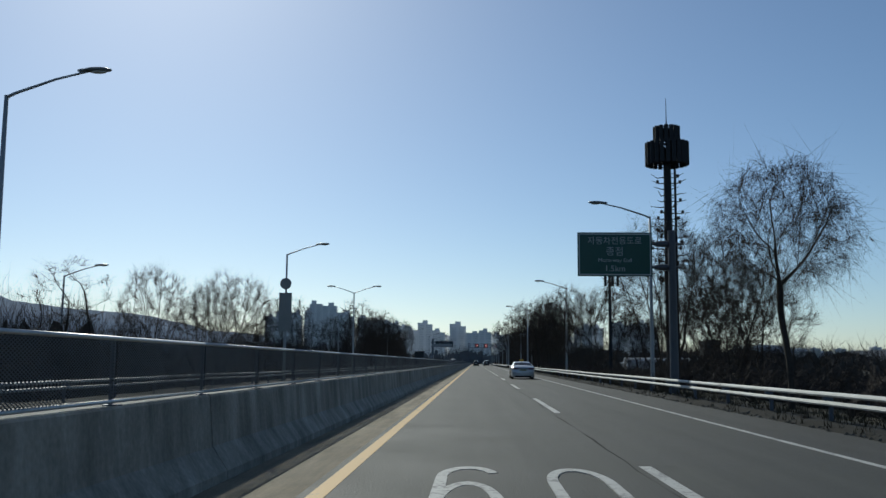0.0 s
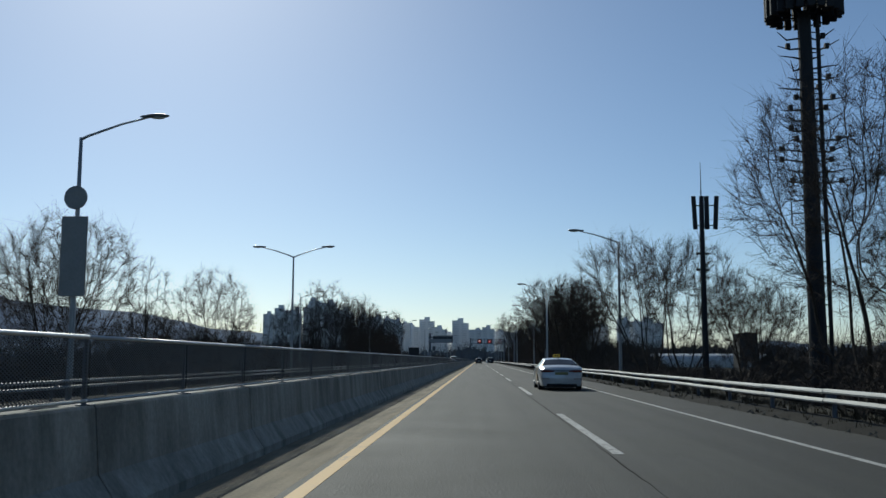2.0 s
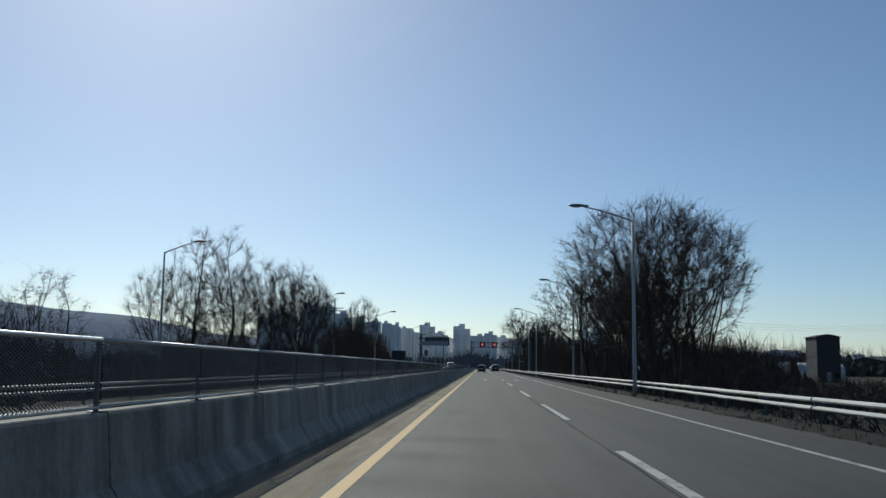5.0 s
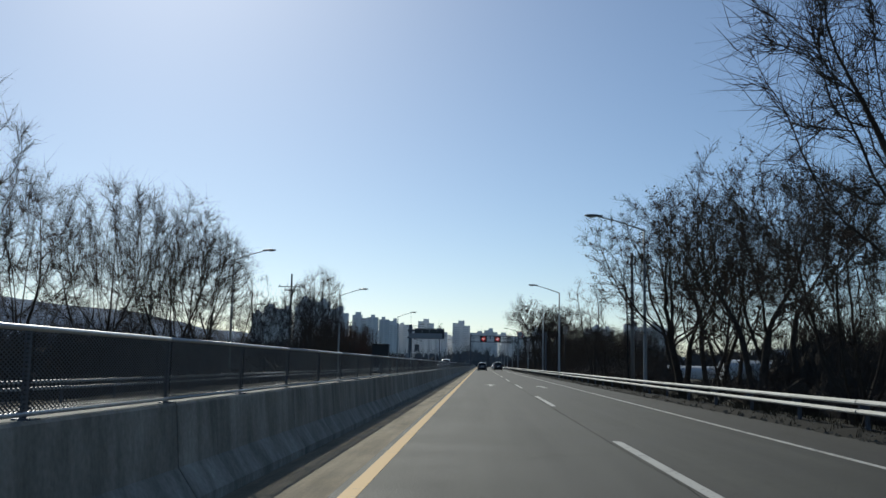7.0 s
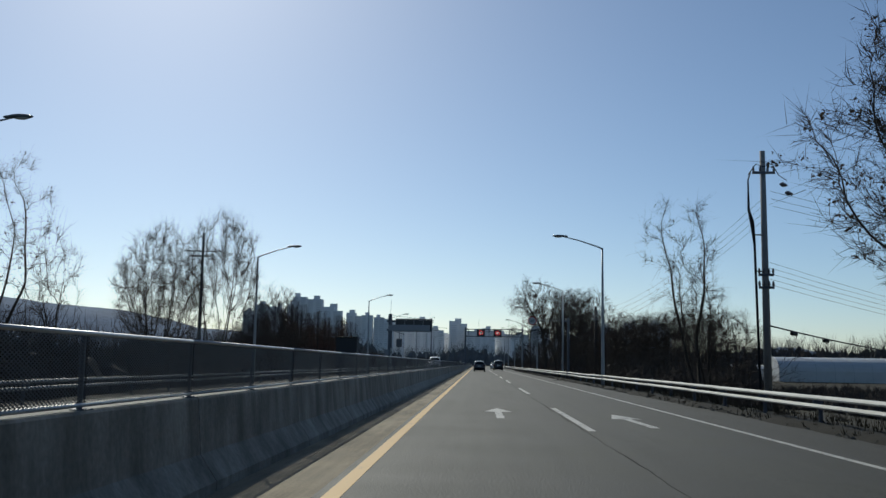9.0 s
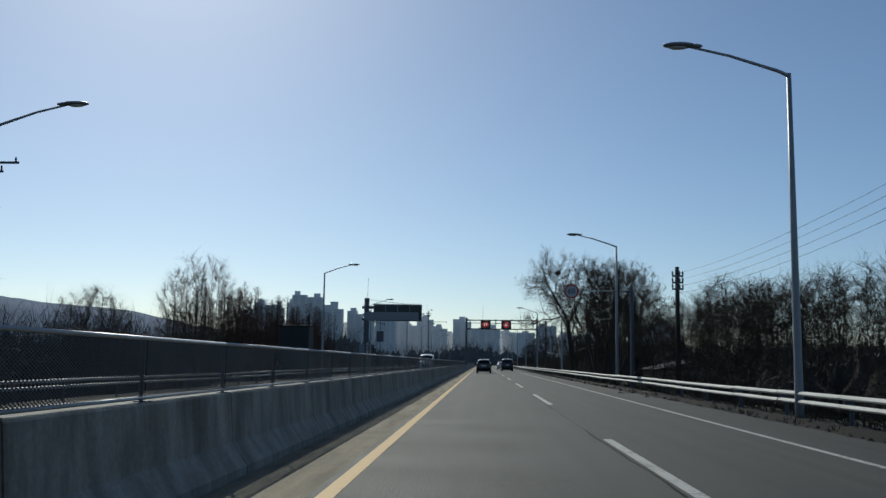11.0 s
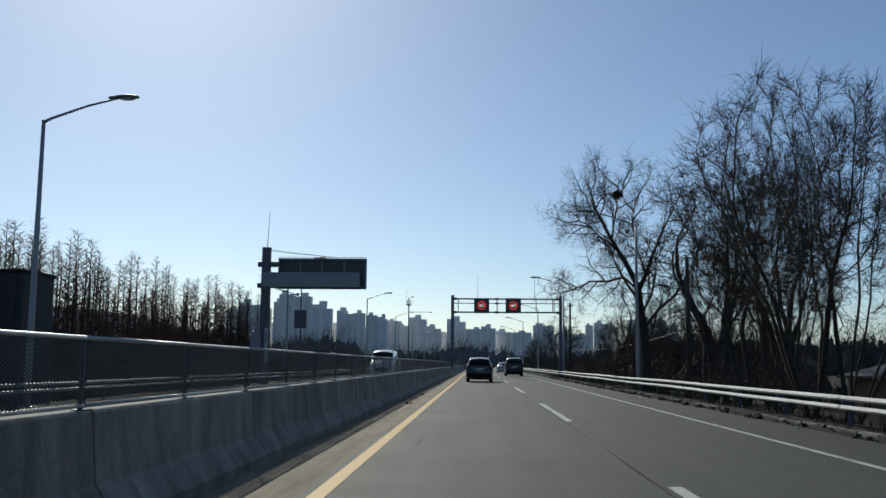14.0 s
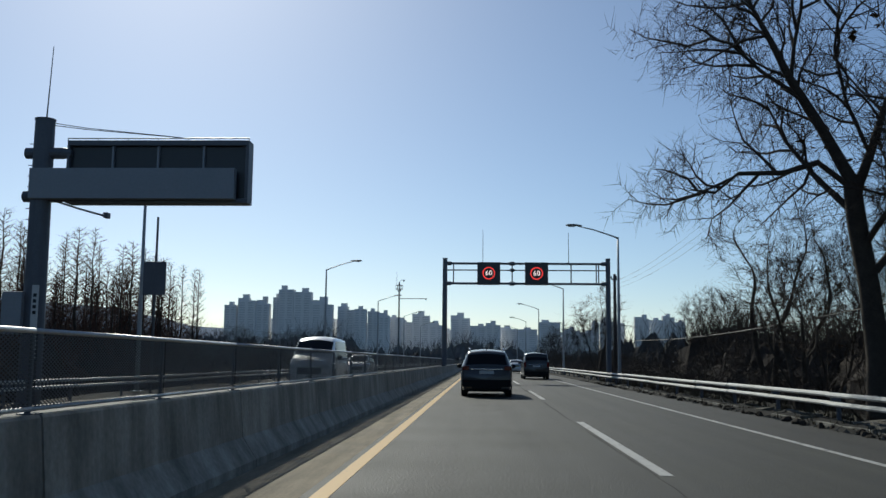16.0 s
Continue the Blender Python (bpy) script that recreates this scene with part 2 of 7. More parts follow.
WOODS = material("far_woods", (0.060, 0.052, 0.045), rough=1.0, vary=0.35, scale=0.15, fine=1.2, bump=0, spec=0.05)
# Belts further off are paler and greyer: distance haze mixed into the colour.
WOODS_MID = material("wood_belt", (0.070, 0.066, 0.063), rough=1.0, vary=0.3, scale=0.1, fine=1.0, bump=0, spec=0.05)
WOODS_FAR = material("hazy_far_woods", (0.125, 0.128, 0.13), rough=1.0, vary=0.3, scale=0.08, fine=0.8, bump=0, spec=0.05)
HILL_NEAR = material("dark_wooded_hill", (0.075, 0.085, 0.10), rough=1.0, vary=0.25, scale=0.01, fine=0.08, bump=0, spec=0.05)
# The blue is aerial haze painted onto the far ridges.
HILL = material("hazed_wooded_hill", (0.14, 0.19, 0.27), rough=1.0, vary=0.25, scale=0.01, fine=0.08, bump=0, spec=0.05)
# Walls and windows lightened to close tones, haze painted into the skyline.
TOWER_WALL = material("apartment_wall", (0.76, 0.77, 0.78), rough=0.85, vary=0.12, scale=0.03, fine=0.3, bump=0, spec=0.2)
TOWER_GLAZING = material("hazed_apartment_glazing", (0.58, 0.60, 0.62), rough=0.3, vary=0.15, scale=0.1, fine=0.6, bump=0)
RUBBER = material("tyre_rubber", (0.022, 0.022, 0.022), rough=0.85, vary=0.2, scale=4, fine=40, bump=0.2, spec=0.3)
ALLOY = material("alloy_rim", (0.52, 0.53, 0.55), rough=0.3, metal=0.9, vary=0.1, scale=4, fine=20, bump=0)
TRIM_BLACK = material("black_trim", (0.014, 0.014, 0.015), spec=0.12, rough=0.6, vary=0.15, scale=3, fine=40, bump=0.05)
CAR_GLASS = glass("tinted_car_glass", (0.012, 0.014, 0.017), 0.04)
CAR_GLASS.node_tree.nodes["Principled BSDF"].inputs["Specular IOR Level"].default_value = 0.1
LIGHT_RED = glass("red_light_lens", (0.09, 0.006, 0.006), 0.08)
LIGHT_CLEAR = glass("clear_light_lens", (0.6, 0.62, 0.65), 0.05)
CHROME = material("chrome", (0.7, 0.7, 0.72), rough=0.12, metal=1.0, vary=0.03, scale=2, fine=10, bump=0)
TAXI_YELLOW = material("yellow_plastic", (0.72, 0.42, 0.02), rough=0.4, vary=0.08, scale=3, fine=20, bump=0)
PLATE = material("plate_face", (0.24, 0.21, 0.07), rough=0.5, vary=0.1, scale=4, fine=30, bump=0)
FILM = material("greenhouse_film", (0.45, 0.46, 0.46), rough=0.4, vary=0.12, scale=0.5, fine=6, bump=0.1)
WOODEN = material("tarred_wood", (0.06, 0.05, 0.045), rough=0.9, vary=0.3, scale=3, fine=25, bump=0.3)
PYLON = material("concrete_pole", (0.24, 0.235, 0.225), rough=0.85, vary=0.15, scale=2, fine=20, bump=0.1)
CERAMIC = material("insulator", (0.10, 0.09, 0.09), rough=0.3, vary=0.1, scale=3, fine=15, bump=0)
SHED_DARK = material("dark_shed_cladding", (0.022, 0.024, 0.027), rough=0.7, vary=0.2, scale=0.6, fine=5, bump=0.1)
SHED_WOOD = material("brown_boards", (0.20, 0.12, 0.075), rough=0.85, vary=0.35, scale=1.5, fine=12, bump=0.3)
SHED_ROOF = material("rusty_roof", (0.24, 0.11, 0.06), rough=0.8, vary=0.3, scale=0.6, fine=5, bump=0.2)
LED_RED = glow("red_display_dots", (1.0, 0.06, 0.05), 1.0)
LED_WHITE = glow("white_display_dots", (1.0, 0.86, 0.84), 1.1)


def car_paint(name, rgb, stripe=None, metal=0.35):
    m = material(name, rgb, rough=0.32, metal=metal, vary=0.06, scale=0.8, fine=6, bump=0, coat=0.6)
    if not stripe:
        return m
    nt, nodes = m.node_tree, m.node_tree.nodes
    b = nodes["Principled BSDF"]
    old = b.inputs["Base Color"].links[0].from_socket
    tc = nodes.new("ShaderNodeTexCoord")
    sep = nodes.new("ShaderNodeSeparateXYZ")
    nt.links.new(tc.outputs["Object"], sep.inputs[0])

    def calc(op, a, c):
        n = nodes.new("ShaderNodeMath")
        n.operation = op
        for i, v in ((0, a), (1, c)):
            if isinstance(v, (int, float)):
                n.inputs[i].default_value = v
            elif v is not None:
                nt.links.new(v, n.inputs[i])
        return n.outputs[0]

    # two bands that sweep back and up over the flank; y runs forward, z up
    total = None
    for shift, half, top in ((0.02, 0.145, 1.0), (-0.58, 0.145, 1.3)):
        rise = calc("SUBTRACT", sep.outputs["Z"], 0.22)
        bend = calc("MULTIPLY", calc("POWER", calc("MAXIMUM", rise, 0.0), 2.2), -1.25)
        mid = calc("ADD", bend, shift)
        inside = calc("LESS_THAN", calc("ABSOLUTE", calc("SUBTRACT", sep.outputs["Y"], mid), None), half)
        inside = calc("MULTIPLY", inside, calc("LESS_THAN", sep.outputs["Z"], top))
        total = inside if total is None else calc("MAXIMUM", total, inside)
    total = calc("MULTIPLY", total, calc("GREATER_THAN", calc("ABSOLUTE", sep.outputs["X"], None), 0.58))
    mix = nodes.new("ShaderNodeMix")
    mix.data_type = "RGBA"
    nt.links.new(total, mix.inputs["Factor"])
    nt.links.new(old, mix.inputs[6])
    mix.inputs[7].default_value = (*stripe, 1)
    nt.links.new(mix.outputs[2], b.inputs["Base Color"])
    return m


TAXI_PAINT = car_paint("silver_paint_with_yellow_bands", (0.52, 0.53, 0.54), (0.66, 0.38, 0.03), 0.35)
SUV_PAINT = car_paint("dark_grey_paint", (0.045, 0.047, 0.05))
VAN_PAINT = car_paint("black_van_paint", (0.022, 0.023, 0.026))
WHITE_PAINT = car_paint("white_paint", (0.75, 0.75, 0.74), metal=0.0)
SILVER_PAINT = car_paint("silver_paint", (0.50, 0.51, 0.52))


# ---- building helpers ----
def part(name, bm, mat, parent, label="", smooth=False):
    me = bpy.data.meshes.new(name)
    bm.to_mesh(me)
    bm.free()
    me.materials.append(mat)
    if smooth:
        me.polygons.foreach_set("use_smooth", [True] * len(me.polygons))
    ob = new(name, me)
    ob.parent = parent
    return tagged(ob, label)


def raw_part(name, verts, faces, mat, parent, label="", smooth=False):
    me = bpy.data.meshes.new(name)
    me.from_pydata(verts, [], faces)
    me.materials.append(mat)
    if smooth:
        me.polygons.foreach_set("use_smooth", [True] * len(me.polygons))
    ob = new(name, me)
    ob.parent = parent
    return tagged(ob, label)


def thing(name, x, y, z, label, category, group="", turn=0.0, kind=""):
    ob = new(name)
    ob.empty_display_size = 0.2
    ob.matrix_basis = pose(x, y, z, 0, 0, turn)
    return tagged(ob, label, category, group, kind)


def share(name, mesh, parent, m):
    ob = new(name, mesh)
    ob.parent = parent
    ob.matrix_basis = m
    return ob


def box(bm, x0, x1, y0, y1, z0, z1, bevel=0.0):
    vs = [bm.verts.new((x, y, z)) for z in (z0, z1) for x, y in ((x0, y0), (x1, y0), (x1, y1), (x0, y1))]
    fs = [bm.faces.new([vs[i] for i in q]) for q in
          ((3, 2, 1, 0), (4, 5, 6, 7), (0, 1, 5, 4), (1, 2, 6, 5), (2, 3, 7, 6), (3, 0, 4, 7))]
    if bevel:
        es = {e for f in fs for e in f.edges}
        bmesh.ops.bevel(bm, geom=list(es), offset=bevel, segments=2, affect="EDGES", profile=0.6)
    return bm


def tube(bm, points, radii, n=10, cap=True):
    """A round bar through the points with a radius at each."""
    rings, pts = [], [Vector(p) for p in points]
    for i, p in enumerate(pts):
        d = (pts[min(i + 1, len(pts) - 1)] - pts[max(i - 1, 0)]).normalized()
        a = d.cross(Vector((0, 1, 0)) if abs(d.y) < 0.9 else Vector((1, 0, 0))).normalized()
        b = d.cross(a)
        r = radii[i] if isinstance(radii, (list, tuple)) else radii
        rings.append([bm.verts.new(p + (a * math.cos(2 * math.pi * k / n) + b * math.sin(2 * math.pi * k / n)) * r)
                      for k in range(n)])
    for r0, r1 in zip(rings, rings[1:]):
        for k in range(n):
            bm.faces.new((r0[k], r0[(k + 1) % n], r1[(k + 1) % n], r1[k]))
    if cap:
        bm.faces.new(rings[0][::-1])
        bm.faces.new(rings[-1])
    return bm


def strip(bm, profile, y0, y1, cuts=1):
    """A closed profile of (x, z) points drawn out along y."""
    rows = []
    for i in range(cuts + 1):
        y = y0 + (y1 - y0) * i / cuts
        rows.append([bm.verts.new((x, y, z)) for x, z in profile])
    n = len(profile)
    for a, b in zip(rows, rows[1:]):
        for k in range(n):
            bm.faces.new((a[k], b[k], b[(k + 1) % n], a[(k + 1) % n]))
    bm.faces.new(rows[0])
    bm.faces.new(rows[-1][::-1])
    return bm


def lathe(bm, profile, n=24, axis="x", shift=(0, 0, 0)):
    """A closed ring turned from (radius, along) points about an axis."""
    rings = []
    for k in range(n):
        c, s = math.cos(2 * math.pi * k / n), math.sin(2 * math.pi * k / n)
        ring = []
        for r, a in profile:
            v = {"x": (a, r * c, r * s), "y": (r * c, a, r * s), "z": (r * c, r * s, a)}[axis]
            ring.append(bm.verts.new(Vector(v) + Vector(shift)))
        rings.append(ring)
    for k in range(n):
        a, b = rings[k], rings[(k + 1) % n]
        for i in range(len(profile) - 1):
            bm.faces.new((a[i], a[i + 1], b[i + 1], b[i]))
    bmesh.ops.recalc_face_normals(bm, faces=bm.faces)
    return bm


def lettering(name, text, size, mat, parent, m, depth=0.004, label=""):
    """Raised letters in the built-in font as one mesh."""
    cu = bpy.data.curves.new(name, "FONT")
    cu.body = text
    cu.size = size
    cu.align_x = "CENTER"
    cu.align_y = "CENTER"
    cu.extrude = depth
    cu.resolution_u = 3
    tmp = bpy.data.objects.new(name, cu)
    scene.collection.objects.link(tmp)
    dg = bpy.context.evaluated_depsgraph_get()
    me = bpy.data.meshes.new_from_object(tmp.evaluated_get(dg))
    bpy.data.objects.remove(tmp)
    me.materials.clear()
    me.materials.append(mat)
    ob = new(name, me)
    ob.parent = parent
    ob.matrix_basis = m
    return tagged(ob, label)


def blob(bm, sx, sy, sz, at=(0, 0, 0), segments=12, rings=8):
    made = bmesh.ops.create_uvsphere(bm, u_segments=segments, v_segments=rings, radius=1.0)
    for v in made["verts"]:
        v.co = Vector((v.co.x * sx + at[0], v.co.y * sy + at[1], v.co.z * sz + at[2]))
    return bm


# ---- ground, roads, markings ----
Y0, Y1 = -30.0, 640.0          # the stretch of road that is built
YELLOW, LANE, EDGE = -1.48, 2.07, 5.05
RAIL_X, WALL_X = 7.25, -2.92


def ground_height(x, y):
    """The verge falls away from both carriageways into flat fields."""
    side = max(0.0, x - 8.6, -13.6 - x)
    z = -0.10 - 0.9 * min(1.0, side / 9.0)
    if 0.5 < side < 500:
        z += 0.28 * noise.noise((x * 0.23, y * 0.23, 0.0)) * min(1.0, side / 3.0)
    return z


def build_ground():
    xs = [-4000, -2500, -1500, -900, -500, -300, -200, -140, -100, -70, -52, -40]
    xs += [-34 + 1.5 * i for i in range(14)] + [-13.4, -8, -3, 2, 7.6, 8.6]
    xs += [9.5 + 1.5 * i for i in range(16)] + [36, 44, 56, 75, 100, 140, 200, 300, 500, 900, 1500, 2500, 4000]
    ys = [-1500, -700, -300, -120, -60] + [-30 + 3 * i for i in range(150)] + [440, 480, 540, 640, 800, 1100, 1600, 2400, 3400, 4600]
    verts = [(x, y, ground_height(x, y)) for y in ys for x in xs]
    n = len(xs)
    faces = [(j * n + i, j * n + i + 1, (j + 1) * n + i + 1, (j + 1) * n + i)
             for j in range(len(ys) - 1) for i in range(n - 1)]
    ob = raw_part("ground", verts, faces, FIELD, None, smooth=True)
    tagged(ob, "brown winter ground with dry grass beside the road", "ground", kind="structure")


def slab(name, x0, x1, z, mat, label, category, cuts=60):
    bm = bmesh.new()
    strip(bm, [(x0, -0.3), (x1, -0.3), (x1, z), (x0, z)], Y0, Y1, cuts)
    bmesh.ops.recalc_face_normals(bm, faces=bm.faces)
    return tagged(part(name, bm, mat, None), label, category, kind="structure")


build_ground()
slab("hard_shoulder", 5.25, 6.75, -0.003, ASPHALT_DIRTY, "dusty dark asphalt shoulder beyond the edge line", "shoulder")
slab("road", -1.66, 5.25, 0.0, ASPHALT, "grey asphalt carriageway with two lanes and worn wheel tracks", "road")
slab("oncoming_road", -11.9, -3.3, -0.012, ASPHALT, "grey asphalt carriageway for oncoming traffic behind the barrier", "road")
slab("shoulder", -3.3, -1.66, -0.005, SHOULDER, "sandy strip of dusty paving along the median barrier", "shoulder")


def verge():
    """An uneven bank of soil and leaf litter between the asphalt and the guard rail."""
    rows, ys = [], [Y0 + 0.6 * i for i in range(int((460 - Y0) / 0.6))]
    xs = (6.70, 6.86, 7.0, 7.2, 7.5, 8.0, 8.7)
    hs = (-0.02, 0.05, 0.09, 0.10, 0.09, 0.05, -0.14)
    verts = []
    for y in ys:
        ragged = 0.22 * noise.noise((y * 0.35, 3.1, 0)) + 0.12 * noise.noise((y * 1.3, 7.7, 0))
        for k, (x, h) in enumerate(zip(xs, hs)):
            bumpy = 0.05 * noise.noise((x * 2.1, y * 1.4, 5.0)) if k else 0.0
            verts.append((x + (ragged if k < 3 else 0.0), y, h + bumpy))
    n = len(xs)
    faces = [(j * n + i, j * n + i + 1, (j + 1) * n + i + 1, (j + 1) * n + i)
             for j in range(len(ys) - 1) for i in range(n - 1)]
    tagged(raw_part("verge", verts, faces, LITTER, None, smooth=True),
           "uneven bank of soil and dead leaves under the guard rail", "verge", kind="structure")


verge()


def line_mark(name, x, width, y0, y1, mat, z, label):
    bm = bmesh.new()
    n = max(1, int((y1 - y0) / 4))
    strip(bm, [(x - width / 2, z - 0.02), (x + width / 2, z - 0.02), (x + width / 2, z + 0.004), (x - width / 2, z + 0.004)], y0, y1, n)
    bmesh.ops.recalc_face_normals(bm, faces=bm.faces)
    return tagged(part(name, bm, mat, None), label, "road marking", kind="structure")


line_mark("yellow_line", YELLOW, 0.17, Y0, Y1, PAINT_YELLOW, 0, "solid worn yellow line along the median")
line_mark("edge_line", EDGE, 0.115, Y0, Y1, PAINT_WHITE, 0, "solid worn white line along the outer edge")
line_mark("oncoming_edge_line", -11.2, 0.15, Y0, Y1, PAINT_WHITE, -0.012, "solid white line along the far edge")
line_mark("oncoming_yellow_line", -4.1, 0.17, Y0, Y1, PAINT_YELLOW, -0.012, "solid yellow line along the median")
DASH = 9.3
dash = line_mark("lane_dash", 0, 0.15, 0, DASH, PAINT_WHITE, 0, "white dash of the lane line, worn thin")
tagged(dash, group="lane line dashes")
dash.matrix_basis = pose(LANE, -19.4, 0)
FAR_ENDS = [11.7, 33.2, 54.7, 76.1, 97.6, 115.4, 133.2, 156.0, 178.4, 200.6, 223.0, 243.0, 263.4]
for far_end in FAR_ENDS + [284.0 + 20.9 * i for i in range(17)]:
    copy_thing(dash, pose(LANE, far_end - DASH, 0))
for i in range(30):
    tagged(copy_thing(dash, pose(-7.6, -6 + 20.9 * i, -0.012)), group="oncoming lane line dashes")


def flat_mark(name, outlines, x, y, label):
    """Painted shapes of one road marking, each a convex outline, laid on the asphalt."""
    bm = bmesh.new()
    for k, pts in enumerate(outlines):
        rise = 0.004 + 0.00012 * k
        top = [bm.verts.new((px, py, rise)) for px, py in pts]
        low = [bm.verts.new((px, py, -0.01)) for px, py in pts]
        bm.faces.new(top)
        for k in range(len(pts)):
            bm.faces.new((top[k], low[k], low[(k + 1) % len(pts)], top[(k + 1) % len(pts)]))
    bmesh.ops.recalc_face_normals(bm, faces=bm.faces)
    ob = part(name, bm, PAINT_WHITE, None)
    ob.matrix_basis = pose(x, y, 0)
    return tagged(ob, label, "road marking", kind="structure")


def ring_quads(cx, cy, rx, ry, w, a0, a1, n=18):
    """Quads of an arc of a stretched ring of stroke width w."""
    out = []
    for i in range(n):
        t0, t1 = [radians(a0 + (a1 - a0) * (i + k) / n) for k in (0, 1)]
        out.append([(cx + rx * math.cos(t0), cy + ry * math.sin(t0)), (cx + rx * math.cos(t1), cy + ry * math.sin(t1)),
                    (cx + (rx - w) * math.cos(t1), cy + (ry - 2.2 * w) * math.sin(t1)),
                    (cx + (rx - w) * math.cos(t0), cy + (ry - 2.2 * w) * math.sin(t0))])
    return out


def speed_number(x, y):
    six = ring_quads(-0.57, 1.82, 0.36, 1.82, 0.12, 0, 360, 28)
    six += [[(-0.93, 1.8), (-0.80, 1.8), (-0.80, 4.0), (-0.93, 4.0)]]
    six += ring_quads(-0.57, 4.0, 0.36, 1.04, 0.12, 180, 25, 16)
    zero = ring_quads(0.62, 1.3, 0.36, 1.3, 0.12, 180, 360, 16) + ring_quads(0.62, 3.6, 0.36, 1.3, 0.12, 0, 180, 16)
    zero += [[(0.26, 1.3), (0.38, 1.3), (0.38, 3.6), (0.26, 3.6)], [(0.86, 1.3), (0.98, 1.3), (0.98, 3.6), (0.86, 3.6)]]
    return flat_mark("speed_marking", six + zero, x, y, "white 60 painted large on the lane, worn")


speed_number(0.5, 6.4)


def arrow(name, x, y, turned=0.0):
    shaft = [(-0.09, 0), (0.09, 0), (0.09, 3.0), (-0.09, 3.0)]
    head = [(-0.36, 3.0), (0.36, 3.0), (0.0, 5.0)]
    ob = flat_mark(name, [shaft, head], x, y, "white arrow painted on the lane")
    ob.matrix_basis = pose(x, y, 0, 0, 0, turned)
    return ob


arrow("straight_arrow", 0.42, 172.8)
arrow("merge_arrow", 3.5, 170.4, 2)


def paving_joint(name, x, y0, y1, width, seed, label):
    """A wandering, tar-filled crack along a seam of the paving."""
    n = int((y1 - y0) / 0.4)
    verts, faces = [], []
    for i in range(n + 1):
        y = y0 + (y1 - y0) * i / n
        c = x + 0.035 * noise.noise((y * 0.5, seed, 0)) + 0.02 * noise.noise((y * 2.3, seed, 3))
        w = width * max(0.05, 0.55 + 0.9 * noise.noise((y * 0.35, seed, 7)))
        verts += [(c - w / 2, y, 0.0015), (c + w / 2, y, 0.0015), (c + w / 2, y, -0.02), (c - w / 2, y, -0.02)]
    for i in range(n):
        a = 4 * i
        faces += [(a, a + 1, a + 5, a + 4), (a + 1, a + 2, a + 6, a + 5), (a + 3, a, a + 4, a + 7)]
    tagged(raw_part(name, verts, faces, SEAL, None), label, "paving joint", kind="structure")


paving_joint("lane_joint", 1.93, Y0, 460, 0.036, 1.7, "dark tar-filled joint along the lane line")
def short_crack(x, y, dx, dy, width, seed):
    """A short jagged crack or torn joint, filled with tar."""
    n = 9
    side = Vector((-dy, dx)).normalized()
    verts, faces = [], []
    for i in range(n + 1):
        k = i / n
        jag = 0.05 * noise.noise((k * 6, seed, 1.0))
        w = width * (0.35 + 0.9 * abs(noise.noise((k * 4, seed, 8.0)))) * (0.2 if i in (0, n) else 1.0)
        cx, cy = x + dx * k + side.x * jag, y + dy * k + side.y * jag
        for e in (-w, w):
            verts.append((cx + side.x * e, cy + side.y * e, 0.0022))
        for e in (w, -w):
            verts.append((cx + side.x * e, cy + side.y * e, -0.02))
    for i in range(n):
        a = 4 * i
        faces += [(a, a + 1, a + 5, a + 4), (a + 1, a + 2, a + 6, a + 5), (a + 3, a, a + 4, a + 7)]
    tagged(raw_part("road_crack", verts, faces, SEAL, None), "short dark crack in the asphalt", "road crack", "cracks in the lanes", kind="structure")


for k, mark in enumerate(((-0.70, 263.25, 0.36, 0.02, 0.07), (-0.52, 263.2, -0.07, -1.9, 0.012), (-0.58, 267.0, 0.0, 1.3, 0.010), (0.90, 262.7, 0.28, 0.0, 0.085),
                          (0.80, 267.2, 0.36, -0.1, 0.022), (1.16, 267.1, 0.05, -1.3, 0.012), (0.93, 267.9, 0.26, -0.25, 0.012), (2.62, 266.3, 0.45, 0.35, 0.022),
                          (2.1, 254.0, 0.5, 0.1, 0.012), (-0.9, 247.5, 0.0, 1.6, 0.010))):
    short_crack(*mark, 3.7 * k)

# ---- median barrier with its anti-glare screen ----
barrier = thing("median_barrier", WALL_X, 0, 0, "long concrete median barrier in weathered segments", "barrier", kind="structure")
bm = bmesh.new()
strip(bm, [(0.30, -0.05), (0.30, 0.09), (0.13, 0.34), (0.085, 0.86), (0.07, 0.88), (-0.07, 0.88), (-0.085, 0.86),
           (-0.13, 0.34), (-0.30, 0.09), (-0.30, -0.05)], 0.015, 4.985)
bmesh.ops.recalc_face_normals(bm, faces=bm.faces)
first = part("segment", bm, CONCRETE, barrier)
SEGMENTS = int((Y1 - Y0) / 5)
first.matrix_basis = pose(0, Y0, 0)
for i in range(1, SEGMENTS):
    share("segment", first.data, barrier, pose(0, Y0 + 5 * i, 0))

screen = thing("antiglare_screen", WALL_X, 0, 0, "dark mesh anti-glare screen with steel posts on the barrier", "screen", kind="structure")
bm = bmesh.new()
box(bm, -0.012, 0.012, 0.03, 2.47, 0.93, 1.40)
panel0 = part("mesh_panel", bm, SCREEN, screen)
bm = bmesh.new()
box(bm, -0.03, 0.0, -0.02, 0.02, 0.875, 1.41, 0.004)
box(bm, -0.06, 0.06, -0.06, 0.06, 0.876, 0.89)
post0 = part("post", bm, POLE_DARK, screen)
bm = bmesh.new()
tube(bm, [(0, 0, 1.42), (0, 5, 1.42)], 0.018, 8)
tube(bm, [(0, 0, 0.915), (0, 5, 0.915)], 0.016, 6)
rail0 = part("rail", bm, GALV, screen, "galvanised rails", True)
N_SCREEN = 150
